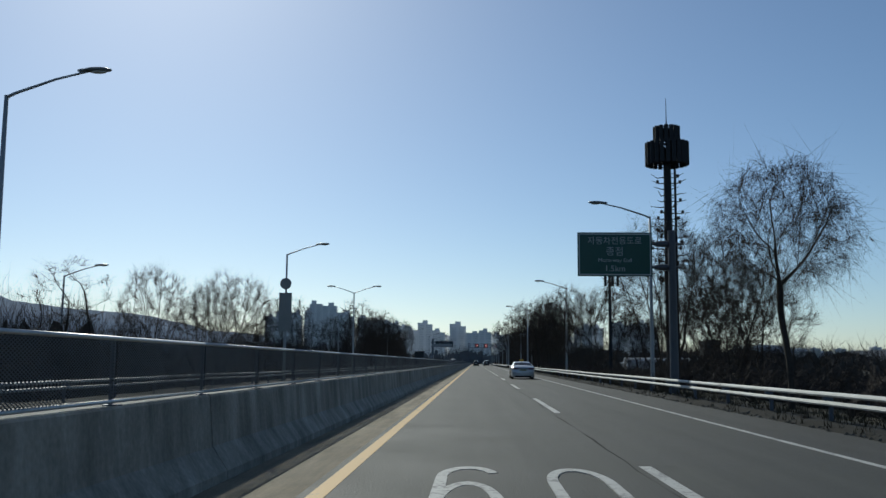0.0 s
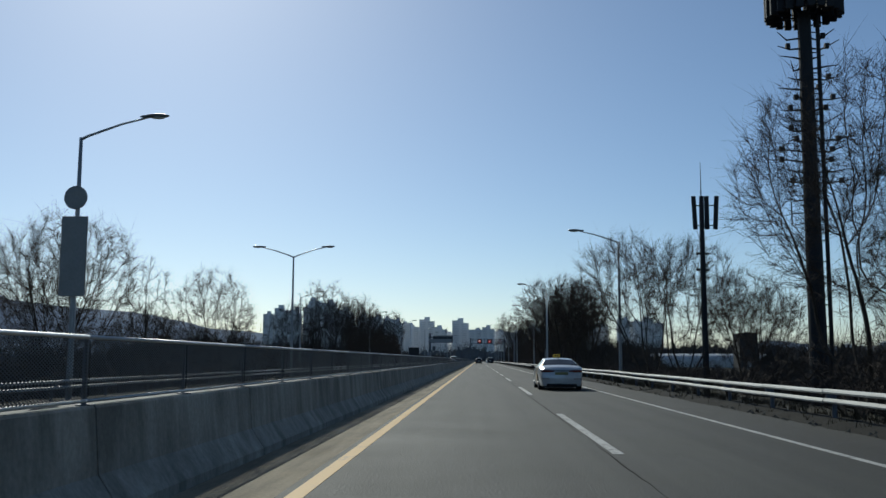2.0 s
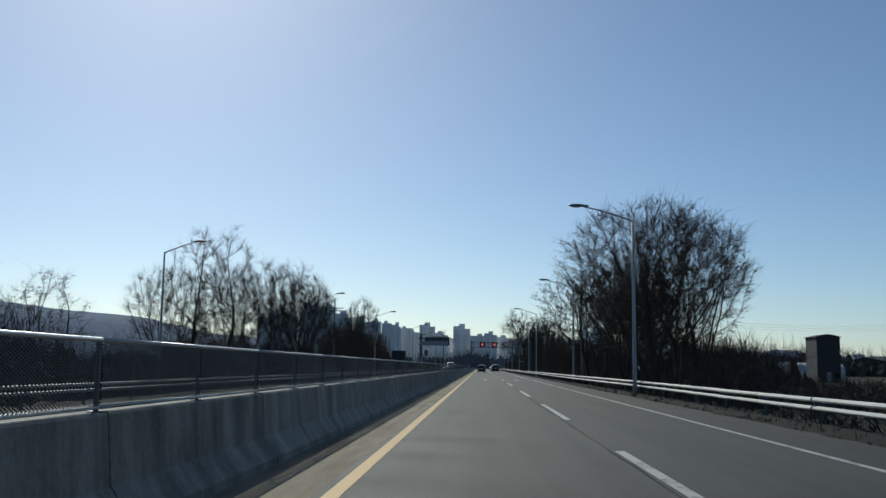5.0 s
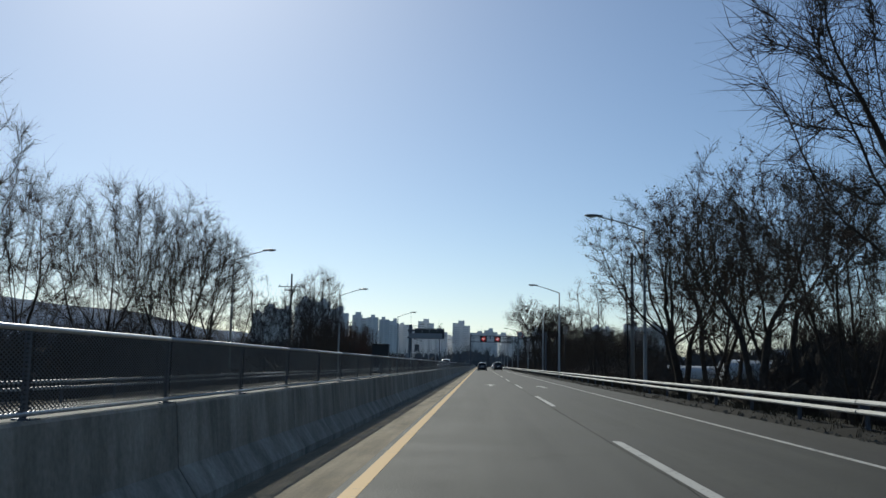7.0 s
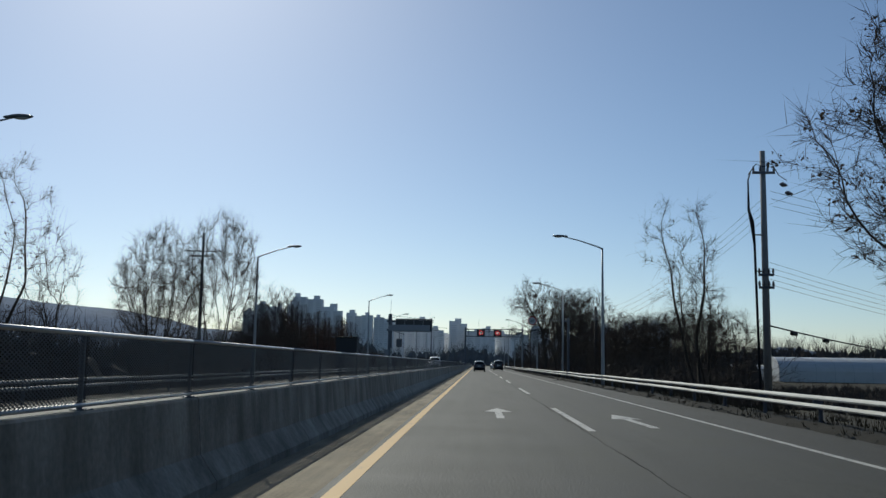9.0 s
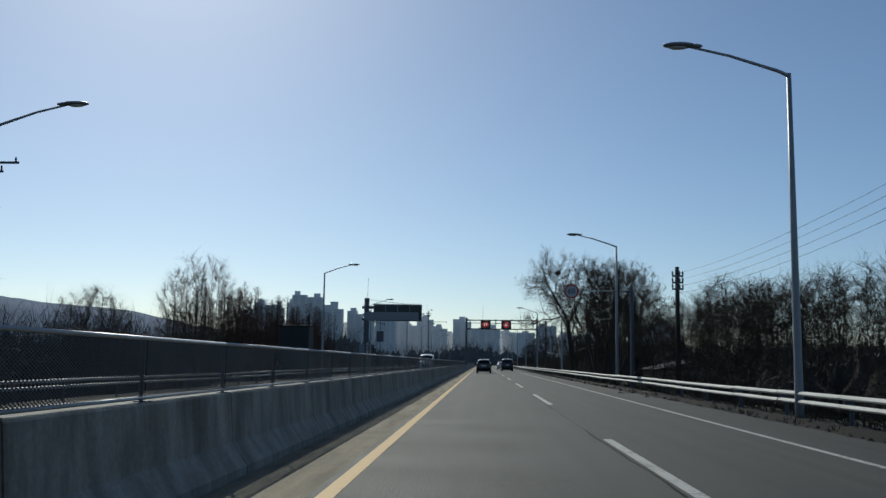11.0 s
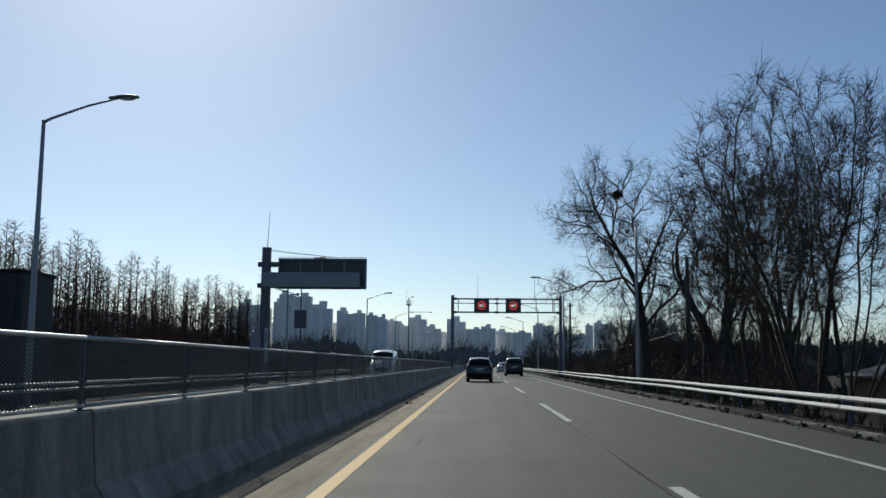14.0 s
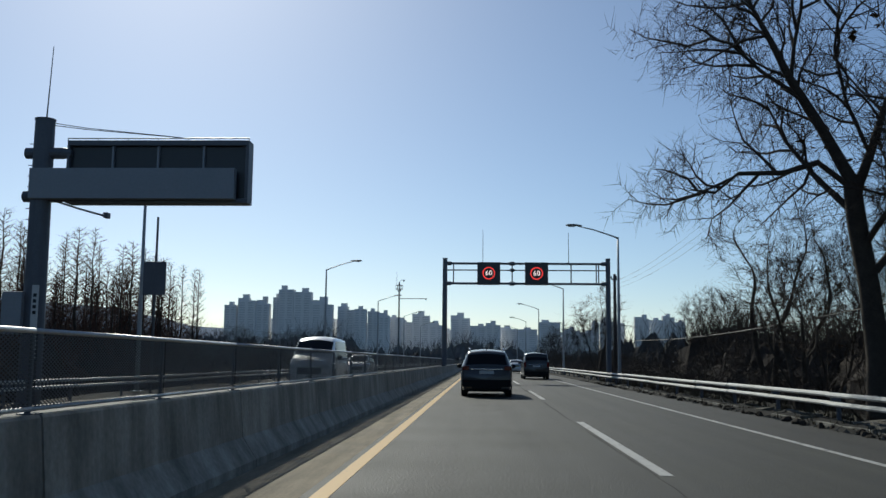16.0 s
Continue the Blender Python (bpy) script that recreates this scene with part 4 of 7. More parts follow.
# ---- phone masts ----
def phone_tower(x, y):
    s = thing("phone_tower", x, y, -1.0, "tall dark phone tower with a round antenna cage", "phone tower")
    bm = bmesh.new()
    tube(bm, [(0, 0, 0), (0, 0, 9), (0, 0, 18.8)], [0.42, 0.36, 0.30], 16)
    part("pole", bm, MAST_DARK, s)
    bm = bmesh.new()
    tube(bm, [(0.62, 0, 0), (0.62, 0, 18.6)], 0.10, 8)
    for i in range(18):
        tube(bm, [(0, 0, 0.8 + i), (0.62, 0, 0.8 + i)], 0.03, 5)
    part("cable_ladder", bm, MAST_DARK, s)
    for z, h, r, n in ((18.5, 1.9, 1.62, 22), (20.4, 1.35, 0.95, 14)):
        for k in range(10):                  # amplifier boxes behind the antennas
            a = 2 * math.pi * (k + 0.5) / 10
            px, py = r * 0.6 * math.cos(a), r * 0.6 * math.sin(a)
            bm = bmesh.new()
            box(bm, px - 0.2, px + 0.2, py - 0.14, py + 0.14, z + 0.25, z + h - 0.2, 0.02)
            part("amplifier_box", bm, MAST_DARK, s, "dark amplifier box")
        for k in range(n):
            a = 2 * math.pi * k / n
            px, py = r * math.cos(a), r * math.sin(a)
            bm = bmesh.new()
            box(bm, px - 0.16, px + 0.16, py - 0.09, py + 0.09, z, z + h, 0.02)
            part("antenna", bm, MAST_DARK, s, "dark panel antenna")
        for zz in (z + 0.15, z + h - 0.15):
            bm = bmesh.new()
            for k in range(20):
                a, b = 2 * math.pi * k / 20, 2 * math.pi * (k + 1) / 20
                tube(bm, [(r * math.cos(a), r * math.sin(a), zz), (r * math.cos(b), r * math.sin(b), zz)], 0.04, 4)
            for k in range(8):
                a = 2 * math.pi * k / 8
                tube(bm, [(0, 0, zz), (r * math.cos(a), r * math.sin(a), zz)], 0.035, 4)
            part("platform_ring", bm, MAST_DARK, s)
    rng = random.Random(4)
    for i in range(15):
        z = 10.5 + 0.5 * i
        for side in (-1, 1):
            ln = rng.uniform(0.7, 1.7) * (1.25 - i * 0.03)
            bm = bmesh.new()
            tube(bm, [(side * 0.3, 0, z), (side * ln * 0.6, rng.uniform(-0.3, 0.3), z + rng.uniform(-0.05, 0.12)),
                      (side * ln, rng.uniform(-0.5, 0.5), z + rng.uniform(0.0, 0.3))], [0.05, 0.04, 0.02], 5)
            if rng.random() < 0.5:
                box(bm, side * ln * 0.7 - 0.1, side * ln * 0.7 + 0.1, -0.1, 0.1, z, z + 0.25, 0.02)
            part("side_arm", bm, MAST_DARK, s)
    bm = bmesh.new()
    tube(bm, [(0, 0, 21.0), (0, 0, 22.4), (0, 0, 24.2)], [0.09, 0.04, 0.015], 6)
    part("spike", bm, MAST_DARK, s)
    bm = bmesh.new()
    tube(bm, [(-0.36, 0, 8.6), (-0.95, 0, 8.5), (-0.95, 0, 9.6), (-0.36, 0, 9.7)], 0.035, 5)
    tube(bm, [(-0.36, 0, 9.1), (-0.95, 0, 9.05)], 0.03, 5)
    part("bracket_frame", bm, MAST_DARK, s)


def phone_mast(x, y):
    s = thing("phone_mast", x, y, -0.5, "slim dark phone mast with upright panel antennas", "phone mast")
    bm = bmesh.new()
    tube(bm, [(0, 0, 0), (0, 0, 9.6)], [0.17, 0.11], 12)
    part("pole", bm, MAST_DARK, s)
    for ax, lean in ((-0.36, -0.06), (-0.02, 0.0), (0.22, 0.0), (0.62, 0.10)):
        bm = bmesh.new()
        tube(bm, [(ax, -0.16, 8.2), (ax + lean, -0.16, 9.85)], 0.115, 8)
        tube(bm, [(0, 0, 8.4), (ax, -0.16, 8.4)], 0.03, 5)
        tube(bm, [(0, 0, 9.4), (ax + lean, -0.16, 9.4)], 0.03, 5)
        part("antenna", bm, MAST_DARK, s, "upright panel antenna")
    for z in (6.2, 7.0):
        bm = bmesh.new()
        tube(bm, [(-0.32, 0, z), (0.32, 0, z)], 0.06, 6)
        part("step_bar", bm, MAST_DARK, s)
    bm = bmesh.new()
    tube(bm, [(0, 0, 9.6), (0, 0, 11.6)], [0.03, 0.012], 5)
    part("lightning_rod", bm, MAST_DARK, s)


phone_tower(15.75, 76.2)
phone_mast(11.3, 79.0)


# ---- utility poles and wires ----
def wire(name, a, b, sag, parent, r=0.007):
    bm = bmesh.new()
    a, b = Vector(a), Vector(b)
    pts = []
    for i in range(13):
        k = i / 12
        p = a.lerp(b, k)
        p.z -= sag * 4 * k * (1 - k)
        pts.append(p)
    tube(bm, pts, r, 4, cap=False)
    return part(name, bm, TRIM_BLACK, parent)


def utility_pole(x, y, z, height, arms=((0.3, 0.9),), mat=None, transformer=False, turn=0.0):
    s = thing("utility_pole", x, y, z, "dark utility pole with crossarms and insulators", "utility pole", turn=turn)
    bm = bmesh.new()
    tube(bm, [(0, 0, 0), (0, 0, height)], [0.17, 0.105], 12)
    part("pole", bm, mat or PYLON, s, smooth=True)
    for drop, half in arms:
        bm = bmesh.new()
        box(bm, -half, half, -0.16, -0.08, height - drop - 0.05, height - drop + 0.05, 0.006)
        part("crossarm", bm, POLE_DARK, s)
        for k in (-0.9, -0.3, 0.35, 0.9):
            bm = bmesh.new()
            tube(bm, [(k * half, -0.12, height - drop + 0.05), (k * half, -0.12, height - drop + 0.12), (k * half, -0.12, height - drop + 0.26)],
                 [0.03, 0.055, 0.03], 8)
            part("insulator", bm, CERAMIC, s)
    return s


p1 = utility_pole(11.2, 188.1, -0.5, 10.4, arms=((0.9, 0.45), (5.0, 0.3), (5.5, 0.3)))
for z, xx in ((8.75, 0.25), (8.45, 0.25), (8.15, 0.35)):
    wire("wire", (xx, -0.1, z), (46, 26, z - 0.6), 1.0, p1)
for i in range(5):
    wire("wire", (0.15, -0.1, 5.9 - 0.22 * i), (40, 40, 4.6 - 0.2 * i), 0.7, p1)
wire("cable", (0.1, -0.1, 3.4), (24, 30, 2.6), 0.35, p1, 0.03)
for k in (0.075, 0.175):                  # closures that hang on the low cable
    bm = bmesh.new()
    z = 3.4 - 0.8 * k - 1.4 * k * (1 - k)
    tube(bm, [(24 * k - 0.24, 30 * k - 0.30, z - 0.02), (24 * k - 0.16, 30 * k - 0.20, z - 0.06), (24 * k + 0.16, 30 * k + 0.20, z - 0.08), (24 * k + 0.24, 30 * k + 0.30, z - 0.04)],
         [0.03, 0.075, 0.075, 0.03], 8)
    part("cable_closure", bm, TRIM_BLACK, p1, "black cable closure")
bm = bmesh.new()
tube(bm, [(-0.5, -0.1, 9.55), (-0.62, -0.1, 9.2), (-0.62, -0.1, 8.0), (-0.5, -0.1, 7.5), (-0.42, -0.1, 6.6), (-0.32, -0.1, 0.3)], [0.02, 0.03, 0.05, 0.09, 0.05, 0.05], 8)
tube(bm, [(0, -0.1, 9.75), (-0.3, -0.1, 9.85), (-0.62, -0.1, 9.4)], 0.018, 5)
tube(bm, [(0, -0.1, 9.75), (0.35, -0.1, 9.85), (0.6, -0.1, 9.4), (0.9, -0.1, 9.2)], 0.018, 5)
part("riser_cable", bm, TRIM_BLACK, p1, "black riser cable with its cut-outs")
bm = bmesh.new()
for z in (7.0, 5.55):
    tube(bm, [(0, 0, z), (-0.45, -0.1, z)], 0.03, 5)
part("spacer", bm, POLE_DARK, p1)
for xx, z in ((0.75, 9.1), (0.95, 8.75)):
    bm = bmesh.new()
    tube(bm, [(xx, 0.2, z), (xx + 0.1, 0.25, z), (xx + 0.3, 0.35, z - 0.02)], [0.05, 0.10, 0.05], 8)
    part("insulator", bm, CERAMIC, p1)

p2 = utility_pole(10.4, 235.0, -0.5, 7.0, arms=((0.5, 0.3), (0.85, 0.3), (1.2, 0.3)), mat=WOODEN)
for i in range(4):
    wire("wire", (-0.2, -0.1, 6.6 - 0.35 * i), (1.0, -46, 8.6 - 0.3 * i), 1.0, p2)
p3 = utility_pole(10.2, 336.0, -0.5, 8.5, arms=((0.4, 0.3),), mat=WOODEN)
for i in range(3):
    wire("wire", (0.1, 0, 8.0 - 0.3 * i), (1.3, -52, 11.6 - 0.5 * i), 1.2, p3)
utility_pole(11.2, 283.0, -0.6, 7.6, arms=(), mat=WOODEN)
wire("cable", (0.1, 0, 3.5), (1.0, -53, 3.7), 0.55, p3, 0.022)
p4 = utility_pole(-22.4, 225.0, -0.9, 12.3, arms=((1.5, 1.5), (1.9, 0.8)))
utility_pole(-30.0, 200.0, -0.9, 8.6, arms=((0.9, 1.0),))


# ---- bare winter trees ----
class Wood:
    """Collects round, tapering branches as one list of vertices and faces."""

    def __init__(self):
        self.verts, self.faces = [], []

    def branch(self, pts, radii, n):
        base, k = len(self.verts), len(pts)
        d = pts[-1] - pts[0]
        d = d.normalized() if d.length > 1e-6 else Vector((0, 0, 1))
        a = d.cross(Vector((0.3, 0.8, 0.1))).normalized()
        b = d.cross(a)
        ring = [(a * math.cos(2 * math.pi * i / n) + b * math.sin(2 * math.pi * i / n)) for i in range(n)]
        for p, r in zip(pts, radii):
            for v in ring:
                self.verts.append((p.x + v.x * r, p.y + v.y * r, p.z + v.z * r))
        for j in range(k - 1):
            for i in range(n):
                i2 = (i + 1) % n
                self.faces.append((base + j * n + i, base + j * n + i2, base + (j + 1) * n + i2, base + (j + 1) * n + i))

    def twig(self, pts, radius, rng):
        """A fine bent shoot that tapers to a point."""
        a, b, c = pts
        d = (c - a).normalized()
        side = d.cross(Vector((rng.gauss(0, 1), rng.gauss(0, 1), rng.gauss(0, 1))))
        side = side.normalized() * radius * 1.25 if side.length > 1e-6 else Vector((radius, 0, 0))
        i = len(self.verts)
        self.verts += [tuple(a + side), tuple(a - side), tuple(b - side * 0.75), tuple(b + side * 0.75), tuple(c)]
        self.faces += [(i, i + 1, i + 2, i + 3), (i + 3, i + 2, i + 4)]

    def leaf(self, p, size, rng):
        a = Vector((rng.gauss(0, 1), rng.gauss(0, 1), rng.gauss(0, 1))).normalized() * size
        b = Vector((rng.gauss(0, 1), rng.gauss(0, 1), rng.gauss(0, 1))).normalized() * size * 0.6
        i = len(self.verts)
        up = a.cross(b) * 0.3 / size
        for q in (p, p + a * 0.5 + b + up, p + a, p + a * 0.5 - b + up):
            self.verts.append(tuple(q))
        self.faces.append((i, i + 1, i + 2, i + 3))


def bend(rng, d, amount, lift):
    d = d + Vector((rng.gauss(0, amount), rng.gauss(0, amount), rng.gauss(0, amount) + lift))
    return d.normalized()


def reach(p, d, s):
    """How far it is from p along d to the rounded, lumpy outline of the crown."""
    zc, rx, rz = s["crown"]
    e = Vector((p.x + d.x * 2.5, p.y + d.y * 2.5, p.z + d.z * 2.5))
    lump = 1.0 + 0.30 * noise.noise((e.x * 0.42 + s["seed"], e.y * 0.42, e.z * 0.42))
    o = Vector((p.x / rx, p.y / rx, (p.z - zc) / rz)) / lump
    v = Vector((d.x / rx, d.y / rx, d.z / rz)) / lump
    a, b, c = v.dot(v), o.dot(v), o.dot(o) - 1
    h = b * b - a * c
    return max(0.25, (-b + math.sqrt(h)) / a) if h > 0 else 0.25


def grow(wood, twigs, leaves, rng, p, d, length, radius, level, s):
    """One branch and all that grows on it. s: the habit of the tree."""
    last = s["levels"]
    if "longest" in s:
        length = min(length, s["longest"][level])
    if level == last:
        e = p + bend(rng, d, 0.1, s["lift"][level]) * length
        side = (e - p).cross(Vector((rng.gauss(0, 1), rng.gauss(0, 1), rng.gauss(0, 1))))
        side = side.normalized() * s["fine"] * 0.95 if side.length > 1e-6 else Vector((s["fine"], 0, 0))
        i = len(twigs.verts)
        twigs.verts += [tuple(p + side), tuple(p - side), tuple(e)]
        twigs.faces.append((i, i + 1, i + 2))
        if s["leaves"] and rng.random() < s["leaves"]:
            for _ in range(rng.randint(1, 3)):
                leaves.leaf(p.lerp(e, rng.uniform(0.4, 1)), rng.uniform(0.03, 0.06), rng)
        return
    n_pts = (9, 7, 5, 3)[level]
    pts, radii, dirs = [p.copy()], [radius], [d]
    tip = radius * (0.12 if level == 0 else 0.2)
    for i in range(1, n_pts):
        d = bend(rng, d, s["wobble"] * (0.6 if level == 0 else 1.0), s["lift"][level])
        p = p + d * (length / (n_pts - 1))
        pts.append(p.copy())
        dirs.append(d)
        radii.append(radius + (tip - radius) * i / (n_pts - 1))
    target = wood if level < 2 else twigs
    if level == last - 1:
        twigs.twig([pts[0], pts[len(pts) // 2], pts[-1]], max(radius * 0.7, s["fine"]), rng)
    else:
        target.branch(pts, [max(r, s["fine"]) for r in radii], (8, 6, 4, 3, 3)[level])
    count = s["count"][level]
    if s.get("crown") and level in (1, 2):      # short branches bear less
        count = max(3, round(count * min(1.0, length / (1.7, 0.7)[level - 1])))
    for c in range(count):
        k = s["from"][level] + ((0.9 if level == 0 and "taper" in s else 1) - s["from"][level]) * (c + rng.random()) / count
        f = k * (n_pts - 1)
        i = min(int(f), n_pts - 2)
        q = pts[i].lerp(pts[i + 1], f - i)
        main = dirs[i + 1]
        side = main.cross(Vector((math.cos(c * 2.4 + rng.random()), math.sin(c * 2.4 + rng.random()), 0.15)))
        side = side.normalized() if side.length > 1e-4 else Vector((1, 0, 0))
        ang = radians(rng.uniform(*s["angle"][level]))
        nd = (main * math.cos(ang) + side * math.sin(ang)).normalized()
        r = (radii[i] + (radii[i + 1] - radii[i]) * (f - i)) * rng.uniform(0.5, 0.75)
        ln = length * rng.uniform(*s["ratio"][level]) * (s["taper"] * (1.08 - k) if level == 0 and "taper" in s else 1.15 - 0.45 * k)
        if s.get("crown") and level + 1 < last:
            out = reach(q, nd, s)
            ln = out * rng.uniform(0.72, 1.0) if level == 0 else max(min(ln, out), ln * 0.6)
        elif level + 1 == last:
            ln = rng.uniform(*s["shoot"])
        grow(wood, twigs, leaves, rng, q, nd, ln, r, level + 1, s)


HABITS = {
    # the limbs of the old tree
    "crooked": dict(levels=4, wobble=0.15, lift=(0.01, 0.03, 0.02, 0.01, 0.02), count=(10, 9, 8, 12), fine=0.0066, leaves=0.03,
                    angle=((30, 70), (32, 70), (35, 75), (30, 75)), ratio=((0.8, 1.15), (0.4, 0.65), (0.35, 0.6), (0.4, 0.7)),
                    trunk=(5.2, 0.20), crown=(6.2, 3.8, 3.9), shoot=(0.3, 0.75)),
    # low brush
    "bush": dict(levels=3, wobble=0.12, lift=(0.02, 0.05, 0.03, 0.02, 0.0), count=(11, 9, 11), fine=0.0048, leaves=0.0,
                 angle=((15, 70), (25, 60), (25, 65)), ratio=((2.8, 5.5), (0.3, 0.55), (0.4, 0.7)),
                 trunk=(0.7, 0.05), crown=(0.9, 1.7, 1.65), shoot=(0.12, 0.35), longest=(0.7, 1.6, 0.55, 0.35)),
}
for habit, first_branch in (("crooked", 0.32), ("bush", 0.1)):
    HABITS[habit]["from"] = (first_branch, 0.30, 0.22, 0.1)

# Crowns that fill a given space, ten metres high before they are scaled.
# stems: number, length, lean in degrees; room: buds sought; crown: middle, half width, half height, lowest point, width at the bottom
CROWNS = {
    "dome": dict(stems=(3, 2.3, 14), room=1120, crown=(5.9, 3.9, 4.2, 1.9, 0.5), trunk=0.15, up=0.10, crook=0.10, shoot=(0.25, 0.62), twigs=3, leaves=0.0),
    "fan": dict(stems=(5, 2.4, 24), room=1080, crown=(6.1, 4.0, 4.0, 2.0, 0.28), trunk=0.15, up=0.12, crook=0.07, shoot=(0.28, 0.68), twigs=3, leaves=0.0),
    "grand": dict(stems=(3, 2.8, 9), room=1700, crown=(5.9, 4.4, 4.1, 2.2, 0.45), trunk=0.27, up=0.10, crook=0.12, shoot=(0.25, 0.62), twigs=3, leaves=0.0),
    "tall": dict(stems=(4, 3.4, 14), room=620, crown=(6.3, 3.6, 3.9, 2.4, 0.40), trunk=0.15, up=0.12, crook=0.13, shoot=(0.22, 0.55), twigs=3, leaves=0.0),
    "umbrella": dict(stems=(1, 4.3, 6), room=620, crown=(7.2, 3.7, 3.0, 5.2, 0.7), trunk=0.17, up=0.02, crook=0.16, shoot=(0.5, 1.25), twigs=3, leaves=0.05, droop=1.7),
    "leafy": dict(stems=(2, 3.0, 16), room=800, crown=(6.2, 4.0, 4.0, 2.6, 0.5), trunk=0.21, up=0.06, crook=0.24, shoot=(0.2, 0.5), twigs=2, leaves=0.13),
    "airy": dict(stems=(2, 3.2, 7), room=120, crown=(6.3, 2.1, 3.8, 2.6, 0.6), trunk=0.15, up=0.16, crook=0.14, shoot=(0.2, 0.6), twigs=2, leaves=0.09),
    "slim": dict(stems=(1, 4.5, 3), room=300, crown=(6.0, 2.0, 4.1, 2.2, 0.9), trunk=0.13, up=0.20, crook=0.08, shoot=(0.2, 0.5), twigs=3, leaves=0.0),
    "brush": dict(stems=(9, 2.0, 15), room=500, crown=(5.6, 2.4, 4.4, 1.6, 0.55), trunk=0.10, up=0.45, crook=0.10, shoot=(0.3, 0.75), twigs=2, leaves=0.0),
}
WORDS = {
    "dome": ("bare_tree", "bare winter tree with a dense domed crown of fine twigs", "tree", "bare trees along the road"),
    "fan": ("bare_tree", "bare many-stemmed winter tree that fans out from the ground", "tree", "bare trees along the road"),
    "grand": ("bare_tree", "large bare winter tree with spreading limbs and a dense crown", "tree", "bare trees along the road"),
    "tall": ("bare_tree", "tall bare winter tree with several dark stems", "tree", "bare trees along the road"),
    "umbrella": ("bare_tree", "bare tree with an umbrella crown and drooping twigs", "tree", "bare trees along the road"),
    "leafy": ("bare_tree", "crooked winter tree with withered clusters still hanging", "tree", "bare trees along the road"),
    "airy": ("young_tree", "thin young bare tree with a few withered leaves", "tree", "young trees"),
    "slim": ("young_tree", "slim upright bare tree beyond the oncoming lanes", "tree", "young trees"),
    "brush": ("bare_shrub", "tall dense shrub of upright bare shoots", "shrub", "tall shrubs along the verge"),
    "poplar": ("slim_tree", "slim pointed bare tree in a planted row", "tree", "row of slim trees"),
    "bush": ("bare_bush", "low tangled bare bush behind the guard rail", "bush", "bushes along the verge"),
}
STOCK = {}


def crown_room(rng, c, seed):
    """Points spread through a lumpy crown, closer together towards its skin."""
    zc, rx, rz, low, foot = c["crown"]
    pts = []
    while len(pts) < c["room"]:
        x, y, z = rng.uniform(-1, 1), rng.uniform(-1, 1), rng.uniform(-1, 1)
        rho = math.sqrt(x * x + y * y + z * z)
        if rho > 1 or rng.random() > 0.30 + 0.70 * rho ** 2:
            continue
        p = Vector((x * rx, y * rx, zc + z * rz))
        if p.z < low:
            continue
        lump = noise.noise((p.x * 0.33 + seed, p.y * 0.33, p.z * 0.33))
        if rho > 0.94 + 0.26 * lump or noise.noise((p.x * 0.7, p.y * 0.7 + seed, p.z * 0.7)) < -0.22:
            continue
        if p.z < zc:                              # narrower towards the foot of the crown
            k = (p.z - low) / (zc - low)
            if math.hypot(p.x, p.y) > rx * (foot + (1 - foot) * k):
                continue
        pts.append(tuple(p))
    return np.array(pts)


def fill_crown(rng, c, seed):
    """Branches that grow step by step towards the free points of the crown; returns nodes and parents."""
    free = crown_room(rng, c, seed)
    count, length, lean = c["stems"]
    step, kill = 0.24, 0.47
    nodes, parent = [(0.0, 0.0, -0.4)], [-1]
    for s in range(count):
        turn, tilt = 2 * math.pi * (s + rng.uniform(-0.3, 0.3)) / count, radians(lean * rng.uniform(0.5, 1.15))
        d = Vector((math.sin(tilt) * math.cos(turn), math.sin(tilt) * math.sin(turn), math.cos(tilt)))
        at, p = 0, Vector(nodes[0])
        for _ in range(int((length * rng.uniform(0.85, 1.1) + 0.4) / step)):
            d = (d + Vector((rng.gauss(0, 0.04), rng.gauss(0, 0.04), 0.0))).normalized()
            p = p + d * step
            nodes.append(tuple(p))
            parent.append(at)
            at = len(nodes) - 1
    pos = np.array(nodes)
    gap = np.linalg.norm(free[:, None, :] - pos[None, :, :], axis=2)
    near, dist = gap.argmin(1), gap.min(1)
    kids = [0] * len(nodes)
    for _ in range(70):
        pulls = {}
        if not len(free):
            break
        for a, n in enumerate(near):
            if dist[a] < 3.4:
                pulls.setdefault(int(n), []).append(a)
        fresh = []
        for n, who in pulls.items():
            if kids[n] > 2:
                continue
            p = np.array(nodes[n])
            v = free[who] - p
            d = (v / np.linalg.norm(v, axis=1)[:, None]).sum(0)
            d /= np.linalg.norm(d) + 1e-6
            if parent[n] >= 0:
                old = p - np.array(nodes[parent[n]])
                d += 0.9 * old / (np.linalg.norm(old) + 1e-6)
            d += np.array([rng.gauss(0, c["crook"]), rng.gauss(0, c["crook"]), rng.gauss(0, c["crook"]) + c["up"]])
            d /= np.linalg.norm(d) + 1e-6
            kids[n] += 1
            nodes.append(tuple(p + d * step))
            parent.append(n)
            kids.append(0)
            fresh.append(len(nodes) - 1)
        if not fresh:
            break
        add = np.array([nodes[i] for i in fresh])
        gap = np.linalg.norm(free[:, None, :] - add[None, :, :], axis=2)
        best = gap.argmin(1)
        closer = gap.min(1) < dist
        near = np.where(closer, np.array(fresh)[best], near)
        dist = np.minimum(dist, gap.min(1))
        keep = dist > kill
        free, near, dist = free[keep], near[keep], dist[keep]
    return nodes, parent


